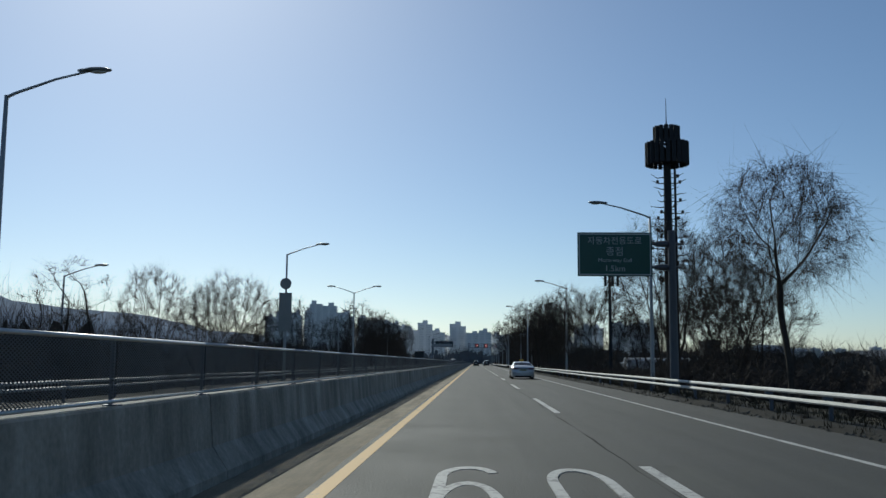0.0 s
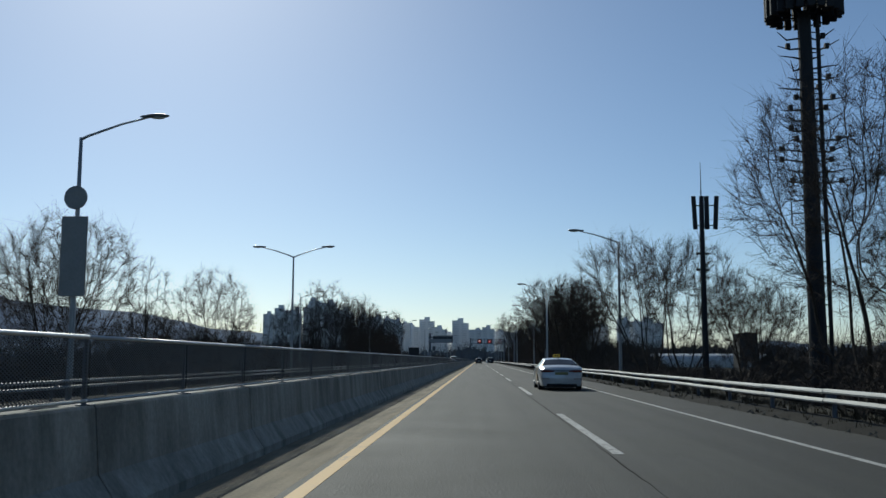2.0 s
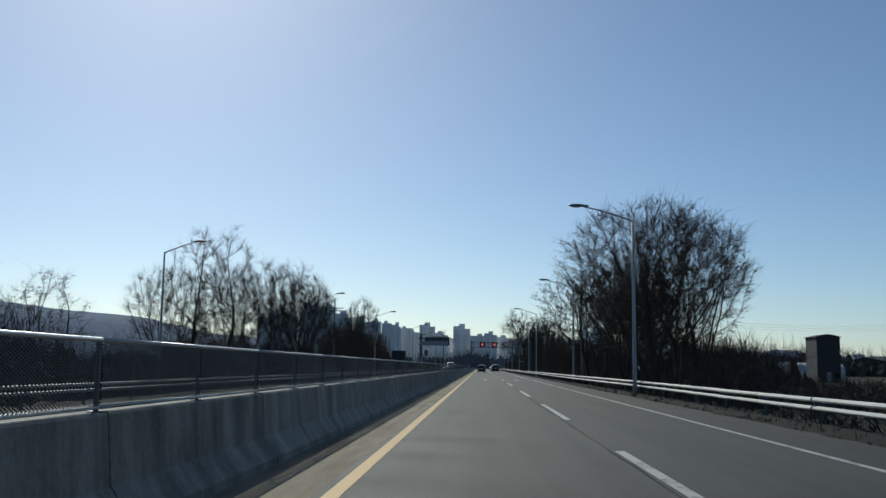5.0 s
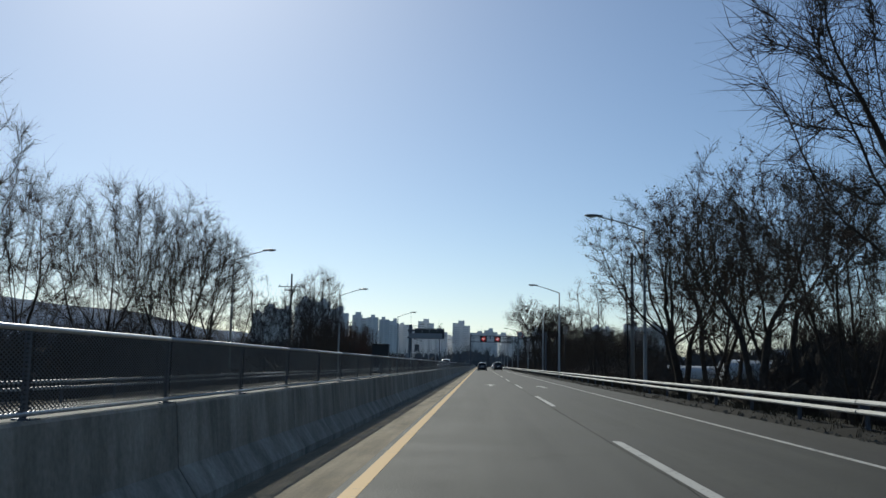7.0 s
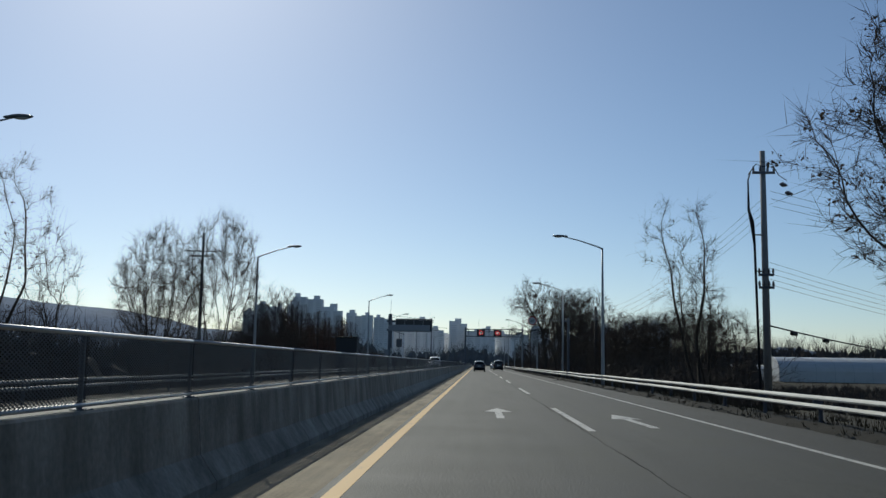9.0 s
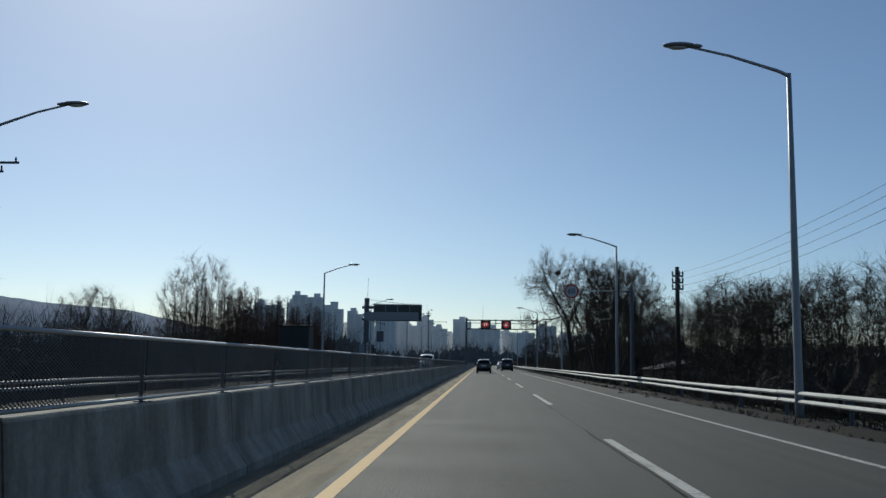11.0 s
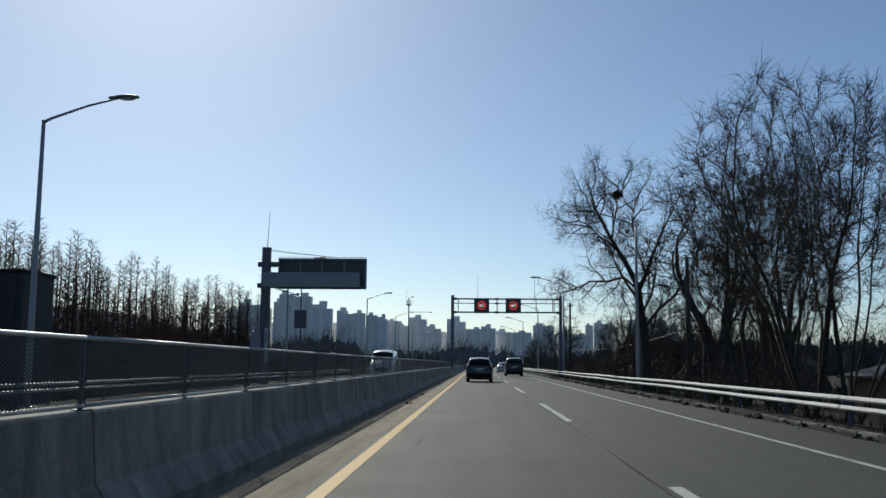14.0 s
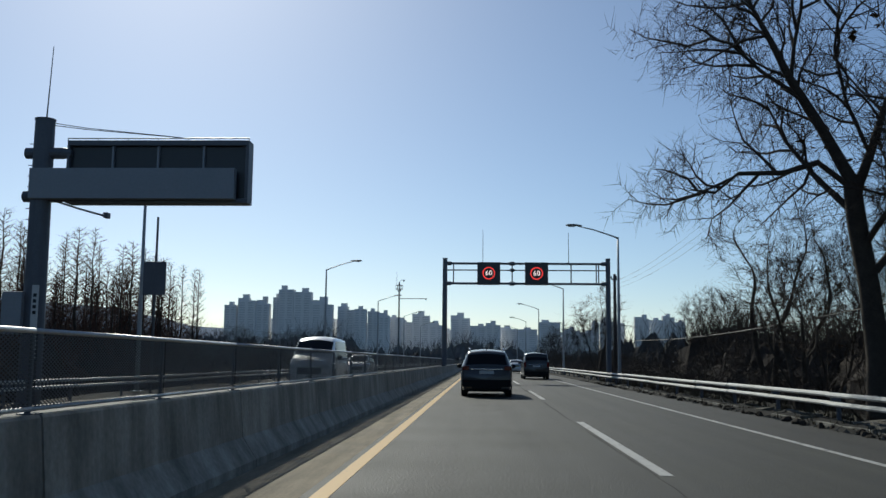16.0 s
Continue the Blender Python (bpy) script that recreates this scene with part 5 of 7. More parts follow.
def crown_tree(habit, seed, wood, twigs, leaves):
    """Fills the three meshes of one tree: stems and limbs, fine shoots, withered clusters."""
    c, rng = CROWNS[habit], random.Random(seed)
    nodes, parent = fill_crown(rng, c, seed * 3.7)
    n = len(nodes)
    children = [[] for _ in range(n)]
    for i in range(1, n):
        children[parent[i]].append(i)
    tips = [0] * n
    for i in range(n - 1, -1, -1):
        tips[i] = max(1, tips[i])
        if parent[i] >= 0:
            tips[parent[i]] += tips[i]
    fine, power = 0.0065, math.log(c["trunk"] / 0.0065) / math.log(tips[0])
    radius = [fine * t ** power for t in tips]
    starts = [(0, None)]
    while starts:
        i, root = starts.pop()
        line = [i] if root is None else [root, i]
        while children[i]:
            follow = max(children[i], key=lambda k: tips[k])
            starts += [(k, i) for k in children[i] if k != follow]
            i = follow
            line.append(i)
        if len(line) < 2:
            continue
        pts = [Vector(nodes[k]) for k in line]
        radii = [radius[k] for k in line]
        if root is not None:
            radii[0] = radii[1]
        if len(pts) > 4:                          # fewer rings where a branch runs straight
            keep = [0] + [k for k in range(1, len(pts) - 1) if k % 2 == 0] + [len(pts) - 1]
            pts, radii = [pts[k] for k in keep], [radii[k] for k in keep]
        big = radii[min(1, len(radii) - 1)]
        radii[-1] *= 0.6
        (wood if big > 0.026 else twigs).branch(pts, radii, 7 if big > 0.07 else 5 if big > 0.03 else 3)
    middle = Vector((0, 0, c["crown"][0] - 1.5))
    for i in range(1, n):
        if tips[i] > 7 or not parent[i]:
            continue
        p = Vector(nodes[i])
        along = (p - Vector(nodes[parent[i]])).normalized()
        outward = (p - middle).normalized()
        tip = not children[i]
        for k in range(c["twigs"] + (4 if tip else 0)):
            loose = 0.45 if tip else 0.6
            d = along * 0.6 + outward * 0.6 + Vector((rng.gauss(0, loose), rng.gauss(0, loose), rng.gauss(0, loose * 0.8) + 0.12))
            ln = rng.uniform(*c["shoot"]) * (1.2 if tip else 1.0)
            q = p - along * rng.uniform(0, 0.26)
            m = q + d.normalized() * ln * 0.55
            d = d.normalized() + Vector((0, 0, 0.2 - c.get("droop", 0) * rng.uniform(0.5, 1.6)))
            e = m + d.normalized() * ln * 0.5
            twigs.twig([q, m, e], 0.0058, rng)
            for _ in range(3):                    # finest side shoots
                f0 = q.lerp(m, rng.random()) if rng.random() < 0.5 else m.lerp(e, rng.random())
                f1 = f0 + (d.normalized() * 0.75 + Vector((rng.gauss(0, 0.8), rng.gauss(0, 0.8), rng.gauss(0, 0.7)))) * ln * rng.uniform(0.5, 0.95)
                side = (f1 - f0).cross(Vector((rng.gauss(0, 1), rng.gauss(0, 1), rng.gauss(0, 1)))).normalized() * 0.0068
                j = len(twigs.verts)
                twigs.verts += [tuple(f0 + side), tuple(f0 - side), tuple(f1)]
                twigs.faces.append((j, j + 1, j + 2))
            if rng.random() < c["leaves"]:
                size = rng.uniform(0.05, 0.15)
                for _ in range(rng.randint(4, 8)):
                    leaves.leaf(e + Vector((rng.gauss(0, size), rng.gauss(0, size), rng.gauss(0, size))) * 0.6, rng.uniform(0.05, 0.10), rng)


def poplar_tree(seed, wood, twigs):
    """A straight leader with short rising side shoots that shorten to a point."""
    rng = random.Random(seed)
    line = [Vector((0.06 * noise.noise((k * 0.5, seed, 0)), 0.06 * noise.noise((k * 0.5, seed, 9)), -0.3 + 10.3 * k / 14)) for k in range(15)]
    wood.branch(line, [0.085 - 0.078 * k / 14 for k in range(15)], 6)
    for i in range(96):
        k = 0.10 + 0.88 * (i + rng.random()) / 96
        f = k * 14
        p = line[int(f)].lerp(line[min(14, int(f) + 1)], f - int(f))
        ln = (0.14 + 1.45 * (1 - k) ** 0.8) * rng.uniform(0.55, 1.1)
        a, rise = i * 2.4 + rng.random(), radians(rng.uniform(28, 58))
        d = Vector((math.cos(a) * math.cos(rise), math.sin(a) * math.cos(rise), math.sin(rise)))
        m = p + d * ln * 0.55
        e = m + (d + Vector((0, 0, 0.35))).normalized() * ln * 0.5
        twigs.twig([p, m, e], 0.013, rng)
        for _ in range(int(4 + 9 * ln)):
            q = p.lerp(e, rng.uniform(0.15, 1))
            s = (d + Vector((rng.gauss(0, 0.6), rng.gauss(0, 0.6), rng.gauss(0, 0.4) + 0.25))).normalized() * rng.uniform(0.10, 0.42)
            side = s.cross(Vector((rng.gauss(0, 1), rng.gauss(0, 1), rng.gauss(0, 1)))).normalized() * 0.011
            j = len(twigs.verts)
            twigs.verts += [tuple(q + side), tuple(q - side), tuple(q + s)]
            twigs.faces.append((j, j + 1, j + 2))


def make_tree(habit, seed):
    """The first tree of a habit and seed, about ten metres high; the rest are copies."""
    wood, twigs, leaves = Wood(), Wood(), Wood()
    if habit == "bush":
        s, rng = dict(HABITS[habit], seed=seed * 3.7), random.Random(seed)
        length, radius = s["trunk"]
        way = Vector((rng.gauss(0, 0.05), rng.gauss(0, 0.05), 1)).normalized()
        grow(wood, twigs, leaves, rng, Vector((0, 0, -0.4)), way, length, radius, 0, s)
    elif habit == "poplar":
        poplar_tree(seed, wood, twigs)
    else:
        crown_tree(habit, seed, wood, twigs, leaves)
    zs = sorted(v[2] for v in twigs.verts)
    k = (2.5 if habit == "bush" else 10.0) / zs[int(len(zs) * 0.995)]
    for w in (wood, twigs, leaves):
        w.verts = [(x * k, y * k, z * k) for x, y, z in w.verts]
    name, label, category, group = WORDS[habit]
    t = thing(name, 0, 0, 0, label, category, group)
    raw_part("trunk", wood.verts, wood.faces, BARK, t, smooth=True)
    raw_part("crown", twigs.verts, twigs.faces, TWIG_RED if habit == "poplar" else TWIG, t)
    if leaves.verts:
        raw_part("withered_leaves", leaves.verts, leaves.faces, LEAF_DRY, t)
    return t


def tree(habit, variant, x, y, height, turn=0.0, wide=1.0, lean=0.0):
    """A tree of the given height in metres; wide stretches its crown, lean tips it towards +x."""
    key = (habit, variant)
    size = height / (2.5 if habit == "bush" else 10.0)
    m = pose(x, y, ground_height(x, y), 0, lean, 0) @ pose(0, 0, 0, 0, 0, turn) @ Matrix.Diagonal((size * wide, size * wide, size, 1))
    if key not in STOCK:
        STOCK[key] = make_tree(habit, 11 + 7 * variant + len(habit))
        STOCK[key].matrix_basis = m
        return STOCK[key]
    made = copy_thing(STOCK[key], m)
    made.matrix_basis = m
    return made


# beside the outer lane, in the order in which the road passes them
tree("umbrella", 1, 11.0, 33.2, 8.9, 10, 0.8)
tree("fan", 1, 12.8, 54.0, 6.8, 80, 1.1)
tree("fan", 2, 12.5, 62.6, 11.2, 20, 1.0)
tree("fan", 3, 16.2, 60.5, 10.4, 120)
tree("dome", 3, 19.5, 64.0, 8.6, 200, 1.1)
tree("dome", 2, 18.5, 70.0, 8.4, 220)
tree("fan", 4, 9.25, 82.7, 8.2, 60, 0.95, -11)
tree("fan", 2, 11.3, 84.0, 8.2, 150, 0.95, 4)
tree("fan", 1, 14.8, 85.0, 6.9, 250, 1.05)
tree("fan", 3, 17.5, 90.0, 6.8, 30, 1.0)
tree("grand", 1, 8.9, 132.2, 10.1, 30, 1.00, -2)
tree("grand", 2, 10.4, 133.2, 10.1, 200, 0.78, 2)
tree("tall", 2, 12.2, 136.0, 10.6, 100, 0.88)
tree("fan", 2, 9.6, 142.0, 6.9, 170, 1.1)
tree("fan", 3, 11.8, 147.0, 7.4, 20, 1.1)
tree("leafy", 1, 8.9, 160.2, 9.6, 60, 1.1, -3)
tree("leafy", 2, 11.0, 155.6, 10.6, 200, 1.0)
tree("leafy", 3, 13.6, 160.0, 11.0, 10, 0.95)
tree("tall", 3, 12.2, 166.0, 10.4, 310, 1.0)
tree("leafy", 1, 11.4, 171.6, 10.4, 120, 1.10)
tree("leafy", 3, 14.4, 177.5, 13.0, 130, 0.86)
tree("leafy", 2, 17.5, 183.0, 10.0, 220, 1.0)
tree("airy", 1, 8.3, 187.0, 7.9, 0, 1.0, -6)
tree("airy", 2, 9.6, 190.5, 6.2, 90, 1.0, -8)
tree("airy", 3, 7.9, 185.0, 4.6, 200)
tree("brush", 1, 11.6, 238.5, 5.3, 40, 1.50)
tree("brush", 2, 12.8, 243.0, 5.3, 140, 1.50)
tree("brush", 3, 13.8, 237.0, 6.6, 220, 1.60)
tree("brush", 1, 15.4, 232.0, 6.4, 320, 1.60)
tree("brush", 2, 16.6, 238.5, 7.0, 70, 1.60)
tree("brush", 3, 14.6, 227.0, 6.2, 10, 1.60)
tree("brush", 1, 18.6, 231.0, 6.8, 200, 1.60)
tree("brush", 2, 18.8, 224.0, 6.6, 250, 1.60)
for k, (x, y, h) in enumerate(((11.9, 230.5, 5.6), (13.0, 233.4, 6.4), (11.4, 234.6, 5.2), (14.8, 241.6, 6.4), (17.2, 227.0, 7.0), (12.2, 226.4, 5.4),
                                (19.8, 237.0, 7.2), (16.2, 244.4, 6.8), (20.6, 228.0, 7.0), (18.0, 242.0, 7.0))):
    tree("brush", 1 + k % 3, x, y, h, 67 * k, 1.6)
tree("fan", 1, 11.6, 247.5, 5.0, 10, 1.2)
tree("tall", 1, 9.5, 260.2, 10.0, 130, 1.05, -3)
tree("fan", 3, 10.3, 259.2, 9.1, 300, 0.9, 10)
tree("airy", 2, 9.3, 251.5, 6.6, 240, 1.3, 14)
tree("airy", 2, 9.9, 268.0, 10.2, 330, 1.10, -3)
tree("tall", 3, 11.4, 270.4, 10.8, 20, 0.8, 4)
tree("airy", 3, 12.4, 271.0, 10.6, 200, 1.10, -6)
tree("airy", 1, 14.4, 277.0, 12.0, 90, 1.20)
tree("airy", 2, 11.2, 276.0, 10.4, 40, 1.10, 8)
tree("leafy", 3, 15.8, 284.0, 12.6, 200, 0.81)
tree("airy", 1, 12.6, 283.5, 12.4, 140, 1.8)
tree("airy", 2, 13.2, 287.5, 12.0, 250, 1.6)
tree("airy", 3, 9.2, 291.0, 5.2, 20, 1.4, -10)
tree("airy", 2, 10.6, 296.0, 6.6, 280, 1.6)
tree("fan", 2, 13.5, 301.0, 6.6, 10)
tree("tall", 2, 16.0, 296.0, 10.2, 70, 0.9)
tree("tall", 3, 19.4, 291.0, 10.6, 160, 0.9)
tree("tall", 1, 18.4, 306.0, 9.8, 250, 0.9)
tree("airy", 1, 12.4, 305.0, 8.6, 20, 1.7)
tree("fan", 3, 12.0, 312.0, 5.4, 190)
tree("airy", 3, 10.0, 345.0, 8.4, 50, 1.6)
tree("dome", 2, 13.0, 372.0, 7.6, 80)
tree("dome", 3, 12.0, 405.0, 7.5, 10)
tree("fan", 1, 13.0, 440.0, 7.0, 10)

# beyond the oncoming lanes
tree("airy", 2, -21.0, 48.0, 7.4, 10, 1.7)
tree("dome", 1, -28.0, 80.0, 10.2, 130, 0.85)
tree("dome", 2, -21.4, 80.5, 9.7, 60, 0.98)
tree("dome", 3, -25.0, 86.0, 9.0, 150, 0.9)
tree("slim", 1, -22.6, 96.0, 9.0, 30)
tree("fan", 3, -24.6, 101.0, 6.4, 30, 1.0)
tree("dome", 4, -22.8, 112.6, 9.9, 240, 1.05)
tree("airy", 1, -20.5, 127.0, 6.6, 0, 1.2)
tree("airy", 3, -25.5, 134.0, 7.2, 40, 1.5)
tree("slim", 1, -18.2, 148.8, 11.5, 60)
tree("slim", 2, -20.6, 149.4, 11.6, 200)
tree("fan", 2, -22.8, 150.5, 9.2, 200, 0.9)
tree("dome", 1, -19.6, 155.0, 9.6, 10, 0.9)
tree("dome", 3, -18.4, 161.0, 10.4, 70, 0.95)
tree("dome", 4, -16.9, 166.0, 10.7, 110, 0.90)
tree("dome", 2, -17.4, 172.5, 9.8, 160, 0.90)
tree("airy", 3, -18.9, 178.6, 10.0, 100, 1.4)
tree("airy", 2, -17.3, 184.0, 9.0, 20, 0.85, 3)
tree("airy", 3, -16.7, 186.5, 6.9, 130, 0.8)
tree("airy", 1, -27.0, 190.0, 8.2, 90, 1.0)
tree("fan", 3, -16.3, 197.2, 8.2, 40, 0.66)
tree("fan", 1, -15.8, 207.3, 10.4, 90, 0.64)
tree("fan", 4, -24.5, 222.0, 9.0, 10)
tree("fan", 1, -19.0, 229.0, 5.4, 200, 1.0)
tree("fan", 2, -19.0, 243.0, 5.0, 10, 1.2)
tree("dome", 4, -26.0, 269.4, 11.5, 300, 0.90)
rng = random.Random(21)
for i in range(150):                      # the planted rows of slim trees
    y = 284 + 0.46 * i + rng.uniform(-0.6, 0.6)
    tree("poplar", i % 4, -26.5 - (i % 5) * 2.1 + rng.uniform(-0.8, 0.8), y, rng.uniform(7.5, 11.3), rng.uniform(0, 360), rng.uniform(1.4, 2.0))
for i in range(8):
    tree("airy", 1 + i % 3, -26 - rng.uniform(0, 12), 370 + 20 * i, rng.uniform(5, 7.5), rng.uniform(0, 360), 2.2)

# brush on both verges
for i in range(76):
    y = 18 + 4.6 * i + rng.uniform(-1.5, 1.5)
    tree("bush", i % 4, 9.7 + rng.uniform(-0.4, 2.6), y, rng.uniform(1.2, 1.6) if 84 < y < 112 else rng.uniform(0.6, 0.95) if 167 < y < 188 or 234 < y < 264 else rng.uniform(1.4, 2.6), rng.uniform(0, 360), rng.uniform(1.2, 1.9))
    if i % 3 == 0 and not (165 < y < 205 or 84 < y < 130 or 234 < y < 275):
        tree("bush", (i + 1) % 4, 13.5 + rng.uniform(0, 4), y + 2, rng.uniform(1.9, 3.3), rng.uniform(0, 360), rng.uniform(1.3, 2.0))
for i in range(31):
    y = 30 + 10.0 * i + rng.uniform(-2, 2)
    tree("bush", i % 4, -17.0 - rng.uniform(0, 5), y, rng.uniform(2.1, 3.6), rng.uniform(0, 360), rng.uniform(1.4, 2.2))


def old_tree(x, y):
    """The large old tree by the verge: a thick stem that forks, one limb reaching low over the road."""
    s, rng = dict(HABITS["crooked"], fine=0.008, wobble=0.26, count=(6, 9, 12, 13), leaves=0.03, crown=None), random.Random(77)
    wood, twigs, leaves = Wood(), Wood(), Wood()
    stem = [Vector(p) for p in ((0, 0, -0.4), (0.04, 0, 1.6), (-0.10, 0, 3.4), (-0.32, 0.05, 5.0), (-0.43, 0, 6.2))]
    wood.branch(stem, [0.34, 0.28, 0.25, 0.24, 0.21], 10)
    limbs = (
        (((-0.43, 0, 6.1), (-1.05, 0.1, 7.4), (-1.85, 0.0, 8.7), (-2.35, -0.2, 9.6), (-2.85, -0.2, 10.6), (-3.1, -0.1, 11.9)), 0.17, 11),
        (((-0.45, 0, 5.9), (-1.25, 0, 6.55), (-2.1, 0.1, 6.3), (-3.2, 0.2, 6.3), (-3.8, 0.2, 5.8), (-4.4, 0.3, 5.9)), 0.10, 8),
        (((-0.40, 0, 5.6), (0.15, 0.2, 6.8), (0.7, 0.4, 8.2), (1.4, 0.3, 9.8), (2.4, 0.3, 11.8)), 0.15, 11),
        (((-0.1, 0, 3.6), (0.8, -0.2, 4.7), (1.7, -0.3, 5.5), (2.6, -0.3, 6.9), (3.2, -0.3, 8.4), (3.7, -0.2, 9.8)), 0.11, 9),
        (((-0.35, 0, 5.2), (-0.9, 1.0, 6.3), (-1.4, 2.0, 7.6), (-1.6, 2.8, 8.8)), 0.10, 7),
        (((-1.85, 0, 8.7), (-1.75, -0.05, 9.6), (-1.55, -0.1, 10.6), (-1.5, -0.1, 11.3), (-1.4, 0, 12.2)), 0.06, 7),
        (((-0.2, 0, 4.4), (0.2, -1.0, 5.4), (0.3, -2.0, 6.6), (0.2, -2.6, 7.8)), 0.09, 7),
        (((-1.55, 0, 8.2), (-2.6, 0.1, 9.0), (-3.3, 0.1, 9.7), (-3.9, 0.2, 9.9)), 0.06, 7),
        (((-2.35, -0.2, 9.6), (-2.8, -0.2, 10.5), (-3.3, -0.1, 11.0)), 0.045, 5),
        (((0.15, 0.2, 6.8), (-0.35, 0.3, 8.2), (-0.6, 0.3, 9.6), (-0.4, 0.2, 11.2)), 0.06, 8))
    for line, r, n in limbs:
        pts = [Vector(p) for p in line]
        wood.branch(pts, [r + (0.025 - r) * i / (len(pts) - 1) for i in range(len(pts))], 7)
        for c in range(n):
            f = (0.18 + 0.82 * (c + rng.random() * 0.8) / n) * (len(pts) - 1)
            i = min(int(f), len(pts) - 2)
            main = (pts[i + 1] - pts[i]).normalized()
            side = main.cross(Vector((math.cos(c * 2.4), math.sin(c * 2.4), 0.3))).normalized()
            ang = radians(rng.uniform(30, 65))
            grow(wood, twigs, leaves, rng, pts[i].lerp(pts[i + 1], min(1.0, f - i)), main * math.cos(ang) + side * math.sin(ang),
                 rng.uniform(1.5, 2.6), 0.045, 2, s)
    t = thing("old_tree", x, y, ground_height(x, y), "old bare tree with a thick forked trunk and crooked limbs", "tree")
    raw_part("trunk", wood.verts, wood.faces, BARK, t, smooth=True)
    raw_part("crown", twigs.verts, twigs.faces, TWIG, t)
    raw_part("withered_leaves", leaves.verts, leaves.faces, LEAF_DRY, t)


old_tree(9.75, 287.6)


def bird_nest():
    """A ball of woven twigs high in the leaning tree."""
    rng = random.Random(5)
    n = thing("bird_nest", 8.24, 287.5, 11.17, "dark round bird nest of twigs high in a bare tree", "bird nest")
    w = Wood()
    for _ in range(420):
        a = Vector((rng.gauss(0, 1), rng.gauss(0, 1), rng.gauss(0, 0.8))).normalized() * 0.26 * rng.uniform(0.5, 1.0)
        t = Vector((rng.gauss(0, 1), rng.gauss(0, 1), rng.gauss(0, 0.4))).normalized() * 0.17
        w.branch([a - t, a + t], [0.012, 0.008], 3)
    raw_part("twigs", w.verts, w.faces, TWIG, n)


bird_nest()


def dry_grass():
    """Tufts of dead grass, leaves and crumbled soil along the guard rail."""
    rng = random.Random(8)
    w = Wood()
    for _ in range(5200):
        y = rng.uniform(4, 330)
        x = rng.gauss(7.5, 0.5) if rng.random() < 0.6 else rng.uniform(8.0, 12.0)
        if x < 6.75:
            continue
        z = 0.06 if x < 8.2 else ground_height(x, y)
        for _ in range(4):
            h = rng.uniform(0.08, 0.42 if x > 7.3 else 0.2)
            d = Vector((rng.gauss(0, 0.35), rng.gauss(0, 0.35), 1.0)).normalized() * h
            p = Vector((x + rng.gauss(0, 0.05), y + rng.gauss(0, 0.05), z - 0.03))
            i = len(w.verts)
            w.verts += [tuple(p + Vector((0.012, 0, 0))), tuple(p - Vector((0.012, 0, 0))), tuple(p + d + Vector((d.y, d.x, 0)) * 0.5)]
            w.faces.append((i, i + 1, i + 2))
    ob = raw_part("dry_grass", w.verts, w.faces, GRASS_DRY, None)
    tagged(ob, "tufts of dead yellow-brown grass along the guard rail", "grass", kind="stuff")
    w = Wood()
    for _ in range(2600):
        y = rng.uniform(4, 330)
        x = 6.75 + abs(rng.gauss(0, 0.28)) - 0.12
        r = rng.uniform(0.02, 0.07)
        p = Vector((x, y, 0.02 + 0.05 * min(1, max(0, x - 6.75) / 0.3)))
        i = len(w.verts)
        for dx, dy, dz in ((1, 0, 0), (0, 1, 0), (-1, 0, 0), (0, -1, 0), (0, 0, 0.8)):
            w.verts.append((p.x + dx * r * rng.uniform(0.7, 1.2), p.y + dy * r * rng.uniform(0.7, 1.2), p.z + dz * r - 0.01))
        w.faces += [(i, i + 1, i + 4), (i + 1, i + 2, i + 4), (i + 2, i + 3, i + 4), (i + 3, i, i + 4)]
    ob = raw_part("soil_clods", w.verts, w.faces, DEBRIS, None)
    tagged(ob, "crumbled soil and debris along the edge of the asphalt", "debris", kind="stuff")
    # a sunken kerb with clods of soil and rubble before it, on the last stretch
    kerb = thing("sunken_kerb", 6.93, 224, 0, "low pale concrete kerb half buried in leaf litter", "kerb", kind="structure")
    shapes = []
    for k in range(4):
        bm = bmesh.new()
        box(bm, -0.055, 0.055, 0.006, 0.974, -0.10, 0.105, 0.012)
        for v in bm.verts:
            v.co.x += rng.uniform(-0.008, 0.008)
            v.co.z += rng.uniform(-0.012, 0.008)
        first = part("kerb_stone", bm, KERB_PALE, kerb)
        first.matrix_basis = pose(0, 0.98 * k, 0)
        shapes.append(first)
    for k in range(4, 104):
        if noise.noise((k * 0.16, 4.2, 0)) > -0.32:        # some stones are lost under the soil
            share("kerb_stone", rng.choice(shapes).data, kerb,
                  pose(rng.gauss(0, 0.012), 0.98 * k, rng.uniform(-0.035, 0.0), 0, rng.uniform(-3, 3), rng.uniform(-1, 1)))
    edge = thing("rubble_edging", 6.75, 236, 0, "broken row of dark clods and rubble before the kerb", "edging", kind="structure")
    shapes = []
    for k in range(9):
        bm = bmesh.new()
        blob(bm, rng.uniform(0.05, 0.10), rng.uniform(0.07, 0.15), rng.uniform(0.06, 0.11), (0, 0, 0.02), 7, 5)
        for v in bm.verts:
            v.co *= 1 + 0.35 * noise.noise((v.co.x * 14, v.co.y * 14, v.co.z * 14 + k))
        first = part("clod", bm, CLOD, edge)
        first.matrix_basis = pose(rng.uniform(-0.05, 0.05), k * 0.27, 0, 0, 0, rng.uniform(-25, 25))
        shapes.append(first)
    y = 2.4
    while y < 84:
        y += rng.choice((0.20, 0.26, 0.30, 0.36, 0.42, 0.9, 1.3)) * (2.2 if y < 18 else 1.0)
